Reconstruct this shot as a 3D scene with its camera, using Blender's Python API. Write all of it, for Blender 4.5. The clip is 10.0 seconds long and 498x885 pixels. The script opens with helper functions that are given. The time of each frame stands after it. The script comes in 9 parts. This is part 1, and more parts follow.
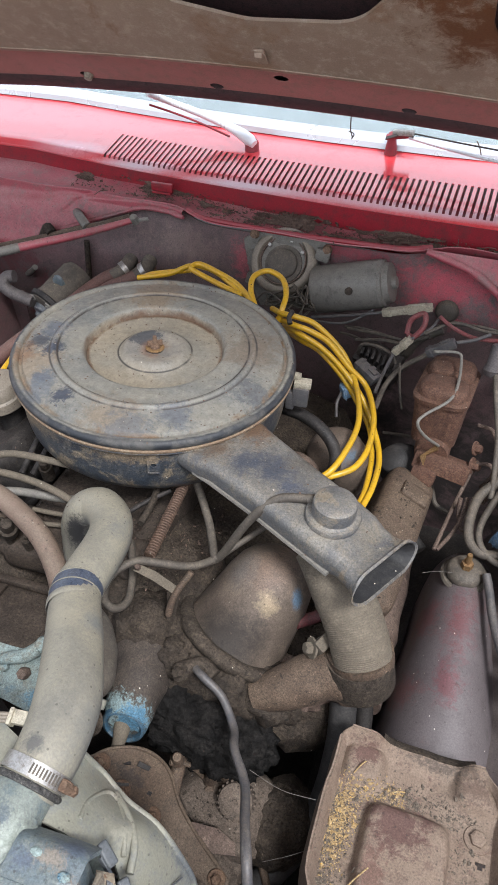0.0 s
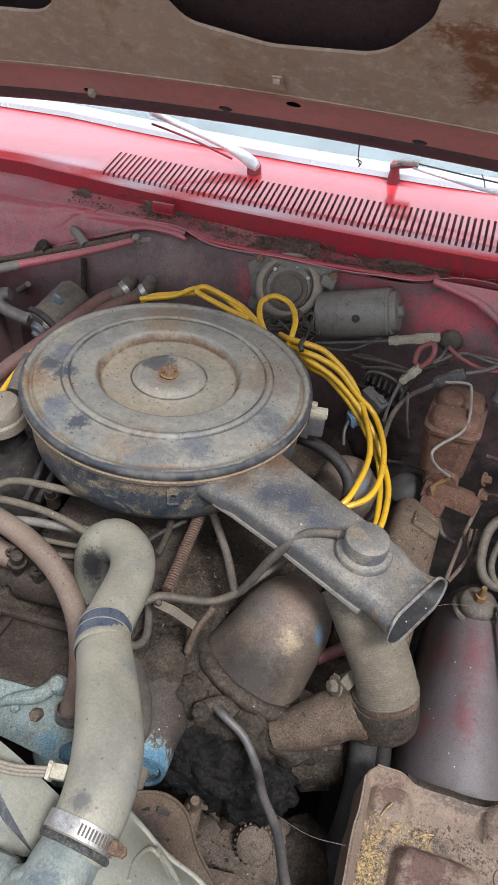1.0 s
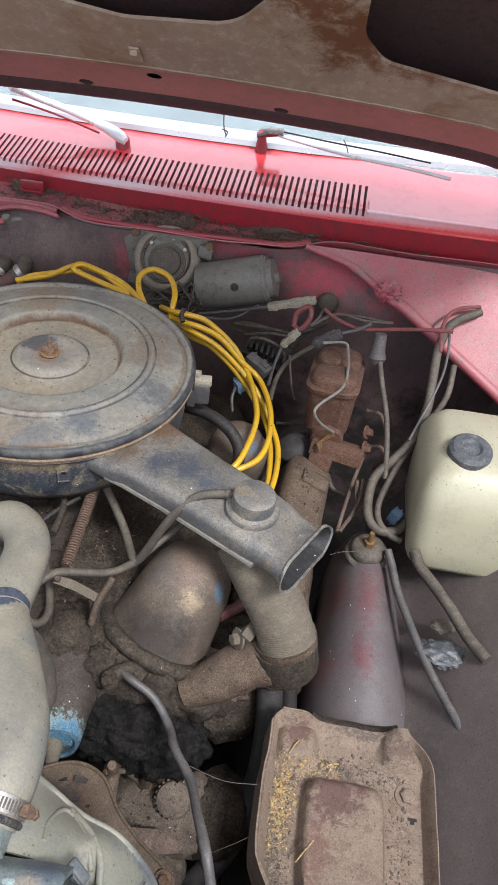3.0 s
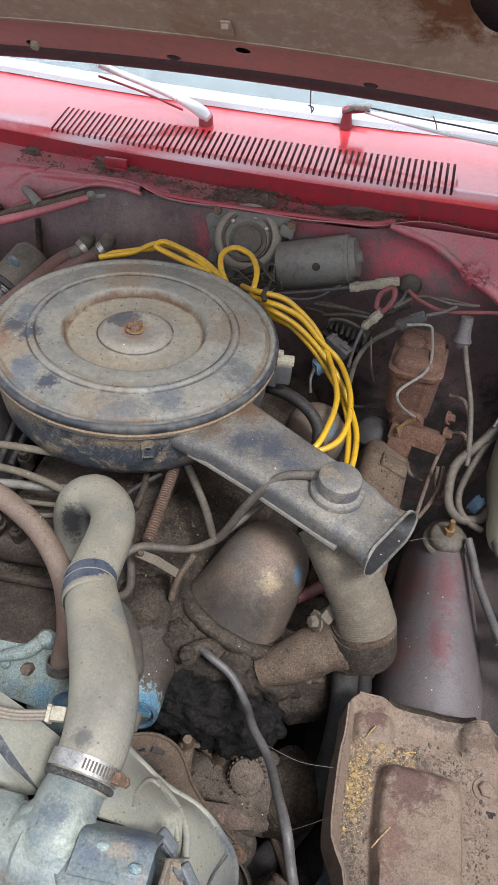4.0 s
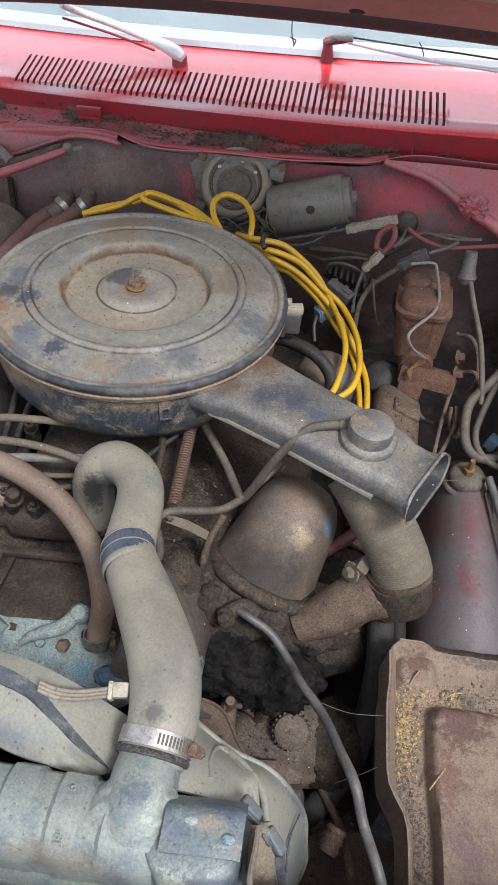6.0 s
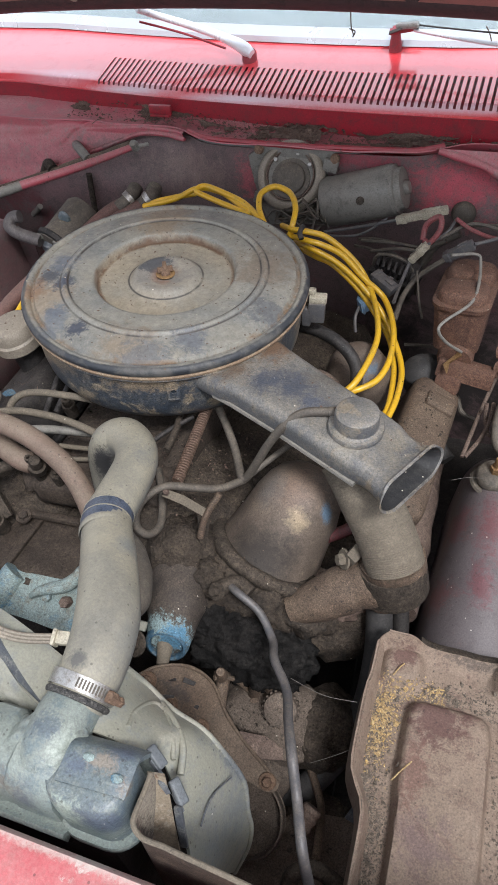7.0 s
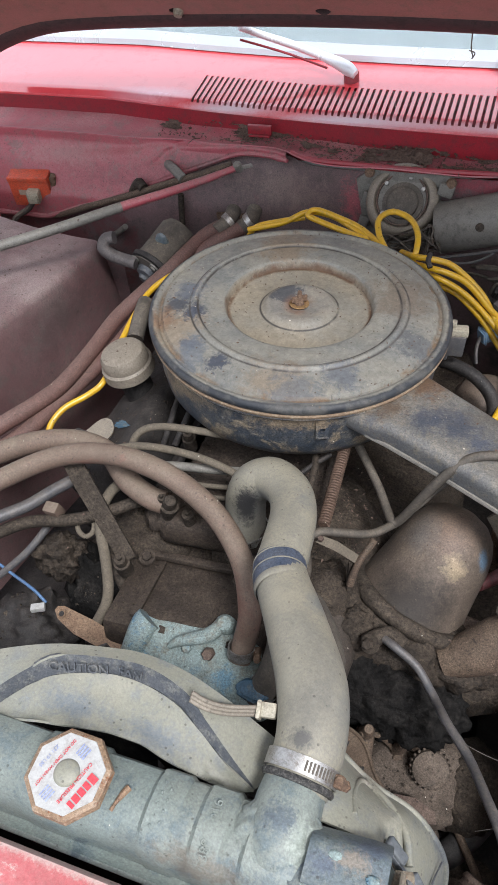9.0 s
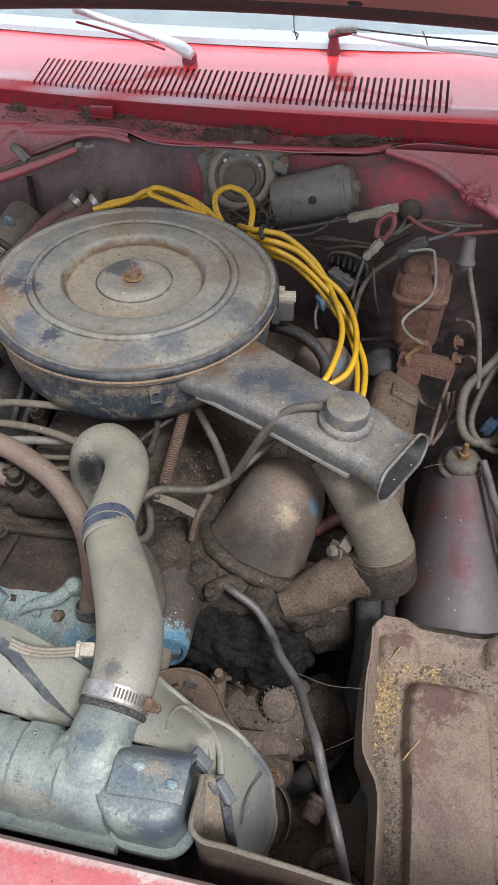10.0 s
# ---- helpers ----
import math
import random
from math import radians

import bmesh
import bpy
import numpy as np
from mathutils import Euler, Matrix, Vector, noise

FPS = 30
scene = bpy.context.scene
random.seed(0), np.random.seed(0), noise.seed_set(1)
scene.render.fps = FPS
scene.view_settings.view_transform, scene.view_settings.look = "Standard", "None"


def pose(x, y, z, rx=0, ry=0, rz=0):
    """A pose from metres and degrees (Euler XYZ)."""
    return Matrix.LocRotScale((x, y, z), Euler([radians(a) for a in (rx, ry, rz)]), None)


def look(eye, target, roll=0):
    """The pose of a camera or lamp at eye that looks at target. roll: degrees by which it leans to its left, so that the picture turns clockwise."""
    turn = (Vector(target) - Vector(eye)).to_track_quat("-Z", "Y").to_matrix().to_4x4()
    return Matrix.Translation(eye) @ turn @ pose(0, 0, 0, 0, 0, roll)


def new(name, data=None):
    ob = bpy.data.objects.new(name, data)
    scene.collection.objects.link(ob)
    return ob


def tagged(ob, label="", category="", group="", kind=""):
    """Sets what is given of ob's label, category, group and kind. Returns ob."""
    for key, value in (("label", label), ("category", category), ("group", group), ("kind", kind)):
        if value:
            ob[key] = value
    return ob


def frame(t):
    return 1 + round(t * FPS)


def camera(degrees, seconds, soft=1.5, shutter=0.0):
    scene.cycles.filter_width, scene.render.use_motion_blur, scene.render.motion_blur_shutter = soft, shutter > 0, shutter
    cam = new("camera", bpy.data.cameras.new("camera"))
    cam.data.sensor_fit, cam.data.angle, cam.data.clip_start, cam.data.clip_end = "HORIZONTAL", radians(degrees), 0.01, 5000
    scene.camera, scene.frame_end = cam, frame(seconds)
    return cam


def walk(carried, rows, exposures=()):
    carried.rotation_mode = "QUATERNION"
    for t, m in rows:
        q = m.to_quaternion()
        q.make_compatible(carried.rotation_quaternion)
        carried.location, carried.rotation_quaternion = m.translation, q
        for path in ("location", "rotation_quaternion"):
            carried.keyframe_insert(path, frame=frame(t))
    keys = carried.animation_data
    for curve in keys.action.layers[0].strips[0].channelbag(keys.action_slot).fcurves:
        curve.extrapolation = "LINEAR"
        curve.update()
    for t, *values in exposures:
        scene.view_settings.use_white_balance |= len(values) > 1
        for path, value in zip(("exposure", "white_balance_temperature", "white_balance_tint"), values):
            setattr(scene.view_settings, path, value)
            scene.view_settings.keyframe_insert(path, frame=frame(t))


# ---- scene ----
cam = camera(38.0, 10.0, 0.95)
# seconds, x, y, z, and the turn in degrees
PATH = [
    (0.0, 0.4315, -0.7703, 1.5295, 49.17, 0.09, 20.42),
    (0.5, 0.3813, -0.7744, 1.5347, 51.16, -0.24, 19.35),
    (1.0, 0.3418, -0.7709, 1.5307, 50.34, -2.82, 18.25),
    (1.5, 0.3444, -0.7724, 1.5310, 49.48, -3.00, 18.12),
    (2.0, 0.3512, -0.7792, 1.5300, 48.79, -2.95, 17.98),
    (2.5, 0.3670, -0.7868, 1.5356, 48.81, -3.44, 15.84),
    (2.7, 0.3695, -0.7900, 1.5384, 49.03, -4.16, 11.74),
    (2.92, 0.3718, -0.7915, 1.5395, 49.02, -4.11, 9.76),
    (3.14, 0.3741, -0.7922, 1.5391, 48.78, -3.32, 9.04),
    (3.36, 0.3743, -0.7924, 1.5377, 48.41, -2.30, 9.31),
    (3.58, 0.3703, -0.7927, 1.5356, 48.03, -1.53, 10.28),
    (3.8, 0.3602, -0.7935, 1.5330, 47.75, -1.49, 11.67),
    (4.0, 0.3391, -0.7953, 1.5289, 47.46, -2.24, 13.96),
    (4.5, 0.2528, -0.7957, 1.5213, 45.96, -6.25, 19.90),
    (5.0, 0.1941, -0.7966, 1.5176, 45.36, -4.89, 19.18),
    (5.5, 0.2050, -0.7893, 1.5120, 44.52, -1.87, 12.61),
    (5.7, 0.2297, -0.7899, 1.5090, 44.26, -1.80, 9.91),
    (5.92, 0.2574, -0.7893, 1.5063, 44.13, -1.24, 8.94),
    (6.14, 0.2955, -0.7870, 1.5038, 44.12, 0.06, 9.96),
    (6.36, 0.3379, -0.7841, 1.5023, 44.18, 1.67, 12.16),
    (6.58, 0.3785, -0.7813, 1.5026, 44.22, 3.17, 14.76),
    (6.8, 0.4112, -0.7796, 1.5056, 44.19, 4.14, 16.95),
    (7.0, 0.4435, -0.7786, 1.5112, 44.08, 4.82, 19.04),
    (7.5, 0.4597, -0.7730, 1.5150, 44.82, 4.32, 22.86),
    (8.0, 0.4082, -0.7656, 1.5214, 44.89, 3.12, 21.67),
    (8.5, 0.2998, -0.7695, 1.5261, 45.18, 3.42, 21.88),
    (9.0, 0.2438, -0.7829, 1.5134, 45.05, 4.12, 19.21),
    (9.5, 0.2715, -0.8022, 1.5116, 44.43, 2.92, 13.95),
    (10.0, 0.3556, -0.8096, 1.5174, 43.82, 2.04, 11.91),
]
walk(cam, [(t, pose(x, y, z, rx, ry, rz)) for t, x, y, z, rx, ry, rz in PATH], [(0.0, 1.22, 5980, 11), (4.0, 1.22, 5980, 11), (5.0, 1.17, 5980, 11), (5.7, 1.13, 5980, 11), (10.0, 1.12, 5980, 11)])
from mathutils.bvhtree import BVHTree


# ---- world, sun, exposure ----
SUN_HEIGHT, SUN_TURN = 55.0, 136.0
world = bpy.data.worlds.new("world")
scene.world = world
world.use_nodes = True
wn, wl = world.node_tree.nodes, world.node_tree.links
wn.clear()
sky = wn.new("ShaderNodeTexSky")
sky.sky_type, sky.sun_disc = "NISHITA", False
sky.sun_elevation, sky.sun_rotation = radians(SUN_HEIGHT), radians(SUN_TURN)
sky.air_density, sky.dust_density, sky.ozone_density = 1.0, 6.0, 0.4
cloud = wn.new("ShaderNodeMixRGB")
cloud.inputs[0].default_value = 0.72
cloud.inputs[2].default_value = (8.6, 8.7, 8.9, 1)
back = wn.new("ShaderNodeBackground")
back.inputs[1].default_value = 0.092
wout = wn.new("ShaderNodeOutputWorld")
wl.new(sky.outputs[0], cloud.inputs[1])
wl.new(cloud.outputs[0], back.inputs[0])
wl.new(back.outputs[0], wout.inputs[0])
sun_data = bpy.data.lights.new("sun", "SUN")
sun_data.energy, sun_data.angle, sun_data.color = 1.8, radians(13), (1.0, 0.96, 0.91)
sun = new("sun", sun_data)
sun.matrix_world = look((1.9, -1.9, 4.6), (0.1, 0.0, 0.9))


# ---- materials ----
def surface(name, colours, big=14.0, fine=90.0, rough=0.8, metal=0.0, bump=0.25, dust=None, dust_amount=0.5,
            speck=0.0, coat=0.0, rough_var=0.15, patch=None, patch_cut=0.6, patch_scale=9.0, grain=400.0, mottle=0.32, coat_ior=1.5, shift=(0, 0, 0), patch_warp=0.5, lie_at=(-0.1, 0.9), cover=0.0, spots=(), wear=1.0):
    """A worn surface: blotches of two colours, a fine mottle of a third, settled dust, patches and pale specks.
    spots: stains, also painted shade and sheen, at a place of their own: centre, reach, colour, softness, strength."""
    m = bpy.data.materials.new(name)
    m.use_nodes = True
    n, l = m.node_tree.nodes, m.node_tree.links
    b = n["Principled BSDF"]
    co = n.new("ShaderNodeTexCoord")

    off = n.new("ShaderNodeVectorMath")
    off.operation = "ADD"
    off.inputs[1].default_value = shift
    l.new(co.outputs["Object"], off.inputs[0])

    def noise_at(scale, detail=6.0, rough_n=0.6, dist=0.0):
        t = n.new("ShaderNodeTexNoise")
        t.inputs["Scale"].default_value, t.inputs["Detail"].default_value = scale, detail
        t.inputs["Roughness"].default_value, t.inputs["Distortion"].default_value = rough_n, dist
        l.new(off.outputs[0], t.inputs["Vector"])
        return t.outputs["Fac"]

    def steps(fac, lo, hi):
        r = n.new("ShaderNodeMapRange")
        r.inputs[1].default_value, r.inputs[2].default_value = lo, hi
        l.new(fac, r.inputs[0])
        return r.outputs[0]

    def mixed(fac, a, c, mode="MIX"):
        x = n.new("ShaderNodeMix")
        x.data_type, x.blend_type = "RGBA", mode
        l.new(fac, x.inputs[0])
        for socket, v in ((x.inputs[6], a), (x.inputs[7], c)):
            if isinstance(v, tuple):
                socket.default_value = (*v, 1)
            else:
                l.new(v, socket)
        return x.outputs[2]

    def times(a, k):
        x = n.new("ShaderNodeMath")
        x.operation = "MULTIPLY"
        l.new(a, x.inputs[0])
        if isinstance(k, float):
            x.inputs[1].default_value = k
        else:
            l.new(k, x.inputs[1])
        return x.outputs[0]

    blot = noise_at(big, 8.0, 0.62, 0.6)
    col = mixed(steps(blot, 0.32, 0.68), colours[0], colours[1])
    if len(colours) > 2:
        col = mixed(steps(noise_at(fine, 9.0, 0.8), 0.50, 0.62), col, colours[2])
    if patch:
        col = mixed(steps(noise_at(patch_scale, 10.0, 0.72, patch_warp), patch_cut, patch_cut + 0.05), col, patch)
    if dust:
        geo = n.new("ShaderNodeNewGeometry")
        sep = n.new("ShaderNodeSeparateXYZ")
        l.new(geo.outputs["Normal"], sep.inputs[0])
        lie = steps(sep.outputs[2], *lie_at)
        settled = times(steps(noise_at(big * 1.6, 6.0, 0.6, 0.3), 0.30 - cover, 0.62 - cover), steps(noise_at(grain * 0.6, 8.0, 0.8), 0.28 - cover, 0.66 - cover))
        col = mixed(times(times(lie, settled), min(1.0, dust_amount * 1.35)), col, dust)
    for centre, reach, colour, soft, strength in spots:
        reach = reach if isinstance(reach, tuple) else (reach, reach, reach)
        away = n.new("ShaderNodeVectorMath")
        away.operation = "SUBTRACT"
        away.inputs[1].default_value = centre
        l.new(co.outputs["Object"], away.inputs[0])
        part_of = n.new("ShaderNodeVectorMath")
        part_of.operation = "DIVIDE"
        part_of.inputs[1].default_value = reach
        l.new(away.outputs[0], part_of.inputs[0])
        length = n.new("ShaderNodeVectorMath")
        length.operation = "LENGTH"
        l.new(part_of.outputs[0], length.inputs[0])
        ragged = n.new("ShaderNodeMath")
        ragged.operation = "MULTIPLY_ADD"
        l.new(noise_at(2.0 / min(reach), 10.0, 0.78, 0.5), ragged.inputs[0])
        ragged.inputs[1].default_value = 4.0 * wear
        l.new(length.outputs["Value"], ragged.inputs[2])
        col = mixed(times(steps(ragged.outputs[0], 1.0 + 2.0 * wear, 1.0 + 2.0 * wear - soft), strength), col, colour)
    if mottle:
        for scale, a0, a1, lo, hi in ((min(grain, 450.0) * 1.15, 0.34, 0.66, 1 - 1.25 * mottle, 1 + 1.25 * mottle), (fine * 0.9, 0.3, 0.7, 1 - 0.3 * mottle, 1 + 0.3 * mottle),
                                      (fine * 1.7, 0.60, 0.66, 1.0, 1 - 1.5 * mottle), (fine * 2.3, 0.61, 0.66, 1.0, 1 + 1.4 * mottle)):
            r = n.new("ShaderNodeMapRange")
            r.inputs[1].default_value, r.inputs[2].default_value = a0, a1
            r.inputs[3].default_value, r.inputs[4].default_value = max(lo, 0.1), max(hi, 0.25)
            l.new(noise_at(scale, 9.0, 0.75), r.inputs[0])
            x = n.new("ShaderNodeMix")
            x.data_type, x.blend_type = "RGBA", "MULTIPLY"
            x.inputs[0].default_value = 1.0
            l.new(col, x.inputs[6])
            l.new(r.outputs[0], x.inputs[7])
            col = x.outputs[2]
    if dust:
        # grit: small dark flecks, thinly strewn
        g = n.new("ShaderNodeTexVoronoi")
        g.inputs["Scale"].default_value = 230.0
        l.new(off.outputs[0], g.inputs["Vector"])
        col = mixed(times(steps(g.outputs["Distance"], 0.30, 0.20), times(steps(g.outputs["Color"], 0.80, 0.81), 0.55)), col, (0.035, 0.029, 0.024))
    if speck:
        v = n.new("ShaderNodeTexVoronoi")
        v.inputs["Scale"].default_value = 150.0
        l.new(co.outputs["Object"], v.inputs["Vector"])
        dot = steps(v.outputs["Distance"], 0.16, 0.10)
        some = steps(v.outputs["Color"], 1.0 - speck, 1.0 - speck + 0.01)
        col = mixed(times(dot, some), col, (0.62, 0.58, 0.5))
    l.new(col, b.inputs["Base Color"])
    b.inputs["Metallic"].default_value = metal
    rr = n.new("ShaderNodeMapRange")
    rr.inputs[3].default_value, rr.inputs[4].default_value = max(rough - rough_var, 0.05), min(rough + rough_var, 1.0)
    l.new(blot, rr.inputs[0])
    l.new(rr.outputs[0], b.inputs["Roughness"])
    b.inputs["Coat Weight"].default_value = coat
    b.inputs["Coat Roughness"].default_value = 0.12
    b.inputs["Coat IOR"].default_value = coat_ior
    if bump:
        bp = n.new("ShaderNodeBump")
        bp.inputs["Strength"].default_value, bp.inputs["Distance"].default_value = bump, 0.002
        l.new(noise_at(grain, 4.0, 0.7), bp.inputs["Height"])
        bq = n.new("ShaderNodeBump")
        bq.inputs["Strength"].default_value, bq.inputs["Distance"].default_value = bump, 0.006
        l.new(noise_at(fine * 0.6, 5.0, 0.6), bq.inputs["Height"])
        l.new(bp.outputs[0], bq.inputs["Normal"])
        l.new(bq.outputs[0], b.inputs["Normal"])
    return m


DUST = (0.27, 0.215, 0.16)
# Pale spots paint the sky's reflection along the front lip.
CARPAINT = surface("faded red car paint", [(0.70, 0.058, 0.070), (0.75, 0.085, 0.098), (0.66, 0.050, 0.060)], big=2, fine=18, rough=0.24, bump=0.008, coat=1.0, coat_ior=2.35, mottle=0.03, wear=0.15, spots=[((0.35, 0.488, 1.004), (0.45, 0.014, 0.02), (0.78, 0.64, 0.69), 0.8, 0.95), ((-0.06, 0.494, 1.004), (0.22, 0.015, 0.02), (0.78, 0.64, 0.69), 0.8, 0.95), ((-0.30, 0.512, 1.006), (0.16, 0.018, 0.02), (0.78, 0.65, 0.70), 0.8, 0.95), ((-0.46, 0.545, 1.01), (0.13, 0.028, 0.03), (0.72, 0.50, 0.57), 1.0, 0.6)])
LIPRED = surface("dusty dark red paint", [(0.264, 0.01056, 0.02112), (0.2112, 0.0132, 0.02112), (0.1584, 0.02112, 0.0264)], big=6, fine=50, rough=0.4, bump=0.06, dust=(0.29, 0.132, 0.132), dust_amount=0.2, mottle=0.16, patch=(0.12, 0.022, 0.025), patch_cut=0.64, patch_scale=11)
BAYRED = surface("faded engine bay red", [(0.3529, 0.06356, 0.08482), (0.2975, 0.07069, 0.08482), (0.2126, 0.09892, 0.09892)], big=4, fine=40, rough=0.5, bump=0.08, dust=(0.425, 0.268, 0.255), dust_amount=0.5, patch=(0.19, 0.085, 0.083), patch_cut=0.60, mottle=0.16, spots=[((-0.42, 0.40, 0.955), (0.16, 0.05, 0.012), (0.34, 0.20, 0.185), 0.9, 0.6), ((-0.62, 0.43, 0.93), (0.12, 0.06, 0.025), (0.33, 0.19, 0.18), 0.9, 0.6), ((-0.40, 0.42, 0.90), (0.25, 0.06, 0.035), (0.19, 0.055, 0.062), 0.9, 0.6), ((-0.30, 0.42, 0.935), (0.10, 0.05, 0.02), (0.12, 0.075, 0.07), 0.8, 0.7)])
# Last spot paints shade low on the right; the rest is paint and grime.
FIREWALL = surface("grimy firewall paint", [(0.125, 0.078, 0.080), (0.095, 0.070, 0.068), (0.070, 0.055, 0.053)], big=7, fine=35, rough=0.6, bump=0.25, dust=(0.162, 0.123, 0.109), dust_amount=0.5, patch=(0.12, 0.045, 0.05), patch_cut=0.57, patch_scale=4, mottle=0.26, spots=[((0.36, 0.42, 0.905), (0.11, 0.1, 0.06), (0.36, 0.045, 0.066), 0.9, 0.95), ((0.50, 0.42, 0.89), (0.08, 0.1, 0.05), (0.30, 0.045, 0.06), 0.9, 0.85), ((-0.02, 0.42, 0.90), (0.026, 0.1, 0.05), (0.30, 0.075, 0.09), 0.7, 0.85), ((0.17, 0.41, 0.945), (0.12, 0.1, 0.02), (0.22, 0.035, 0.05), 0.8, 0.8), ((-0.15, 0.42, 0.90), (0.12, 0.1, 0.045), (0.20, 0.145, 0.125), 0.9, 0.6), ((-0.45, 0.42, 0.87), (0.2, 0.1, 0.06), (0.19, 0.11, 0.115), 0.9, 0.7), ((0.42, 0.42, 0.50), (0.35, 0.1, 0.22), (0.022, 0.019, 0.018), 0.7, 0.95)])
HOODIN = surface("hood underside primer", [(0.40, 0.31, 0.235), (0.32, 0.24, 0.18), (0.44, 0.36, 0.28)], big=5, fine=40, rough=0.6, bump=0.15, patch=(0.30, 0.20, 0.135), patch_cut=0.56, patch_scale=4.0, mottle=0.12, shift=(1.3, 0.4, 0), spots=[((0.355, 0.28, 1.328), (0.10, 0.080, 0.080), (0.15, 0.060, 0.022), 0.7, 0.95), ((0.30, 0.235, 1.367), (0.07, 0.03, 0.03), (0.17, 0.068, 0.026), 0.6, 0.9), ((0.05, 0.275, 1.355), (0.13, 0.018, 0.018), (0.17, 0.075, 0.03), 0.6, 0.9), ((0.45, 0.30, 1.30), (0.10, 0.05, 0.05), (0.16, 0.065, 0.03), 0.7, 0.8), ((0.40, 0.33, 1.265), (0.03, 0.012, 0.012), (0.42, 0.36, 0.30), 0.5, 0.8)])
HOODRED = surface("hood flange faded red", [(0.44, 0.19, 0.17), (0.38, 0.185, 0.16), (0.32, 0.18, 0.15)], big=4, fine=40, rough=0.45, bump=0.1, mottle=0.12)
HOODDARK = surface("hood seal edge", [(0.060, 0.036, 0.038), (0.085, 0.045, 0.045), (0.035, 0.026, 0.026)], big=8, rough=0.7, bump=0.2)
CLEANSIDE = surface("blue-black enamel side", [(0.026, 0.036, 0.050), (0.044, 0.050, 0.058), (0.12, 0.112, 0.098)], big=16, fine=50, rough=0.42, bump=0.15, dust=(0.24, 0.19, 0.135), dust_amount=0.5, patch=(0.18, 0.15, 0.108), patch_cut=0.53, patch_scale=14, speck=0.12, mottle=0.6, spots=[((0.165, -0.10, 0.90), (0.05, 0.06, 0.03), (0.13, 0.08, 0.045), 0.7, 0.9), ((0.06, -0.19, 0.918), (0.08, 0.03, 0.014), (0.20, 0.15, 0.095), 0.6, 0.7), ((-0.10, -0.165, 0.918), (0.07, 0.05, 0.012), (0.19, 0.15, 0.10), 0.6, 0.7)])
RUST = surface("surface rust", [(0.135, 0.082, 0.05), (0.092, 0.056, 0.037), (0.19, 0.13, 0.085)], big=30, fine=160, rough=0.9, bump=0.5)
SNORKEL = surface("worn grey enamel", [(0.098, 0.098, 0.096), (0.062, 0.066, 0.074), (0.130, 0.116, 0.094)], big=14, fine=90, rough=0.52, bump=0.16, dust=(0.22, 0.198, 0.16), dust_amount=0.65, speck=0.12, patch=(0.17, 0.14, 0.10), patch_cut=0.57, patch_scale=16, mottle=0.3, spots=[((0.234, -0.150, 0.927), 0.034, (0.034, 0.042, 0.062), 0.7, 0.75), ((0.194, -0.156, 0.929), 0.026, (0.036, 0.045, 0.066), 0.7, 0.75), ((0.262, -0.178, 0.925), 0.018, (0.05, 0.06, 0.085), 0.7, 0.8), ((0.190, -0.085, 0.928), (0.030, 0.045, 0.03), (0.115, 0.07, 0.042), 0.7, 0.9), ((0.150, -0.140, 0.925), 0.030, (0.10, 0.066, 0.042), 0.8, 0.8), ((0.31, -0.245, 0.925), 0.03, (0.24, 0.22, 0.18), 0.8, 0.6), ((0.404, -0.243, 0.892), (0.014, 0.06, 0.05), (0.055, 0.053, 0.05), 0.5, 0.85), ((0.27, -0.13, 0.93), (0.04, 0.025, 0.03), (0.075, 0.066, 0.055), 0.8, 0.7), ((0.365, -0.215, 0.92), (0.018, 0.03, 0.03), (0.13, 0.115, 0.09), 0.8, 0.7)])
THROAT = surface("dark throat lining", [(0.014, 0.014, 0.0145), (0.010, 0.010, 0.011), (0.03, 0.029, 0.027)], big=30, fine=90, rough=0.6, bump=0.2, speck=0.35, mottle=0.3)
# The first spot paints in shade under the bend; others grey the right side.
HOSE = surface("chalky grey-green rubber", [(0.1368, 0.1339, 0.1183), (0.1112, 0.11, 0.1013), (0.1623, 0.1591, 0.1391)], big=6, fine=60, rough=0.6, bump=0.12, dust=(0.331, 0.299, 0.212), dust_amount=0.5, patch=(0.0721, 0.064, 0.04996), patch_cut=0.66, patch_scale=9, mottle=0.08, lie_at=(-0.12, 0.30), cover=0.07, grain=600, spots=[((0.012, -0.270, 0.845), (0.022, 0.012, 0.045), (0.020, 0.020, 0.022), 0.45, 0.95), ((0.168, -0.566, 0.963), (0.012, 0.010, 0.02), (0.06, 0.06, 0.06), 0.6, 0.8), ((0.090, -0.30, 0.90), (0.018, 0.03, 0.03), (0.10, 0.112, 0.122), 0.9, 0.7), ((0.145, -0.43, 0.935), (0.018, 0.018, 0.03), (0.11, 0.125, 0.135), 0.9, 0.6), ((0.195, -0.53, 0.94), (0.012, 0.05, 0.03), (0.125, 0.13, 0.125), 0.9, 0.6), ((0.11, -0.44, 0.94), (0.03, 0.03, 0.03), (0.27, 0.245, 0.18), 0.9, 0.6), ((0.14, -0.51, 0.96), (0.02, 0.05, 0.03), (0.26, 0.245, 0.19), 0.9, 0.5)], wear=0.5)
DARKRUBBER = surface("aged black rubber", [(0.04378, 0.03825, 0.03206), (0.06566, 0.0561, 0.04536), (0.08755, 0.0731, 0.05709)], big=25, fine=120, rough=0.7, bump=0.15, dust=(0.1669, 0.14, 0.1058), dust_amount=0.6, mottle=0.2)
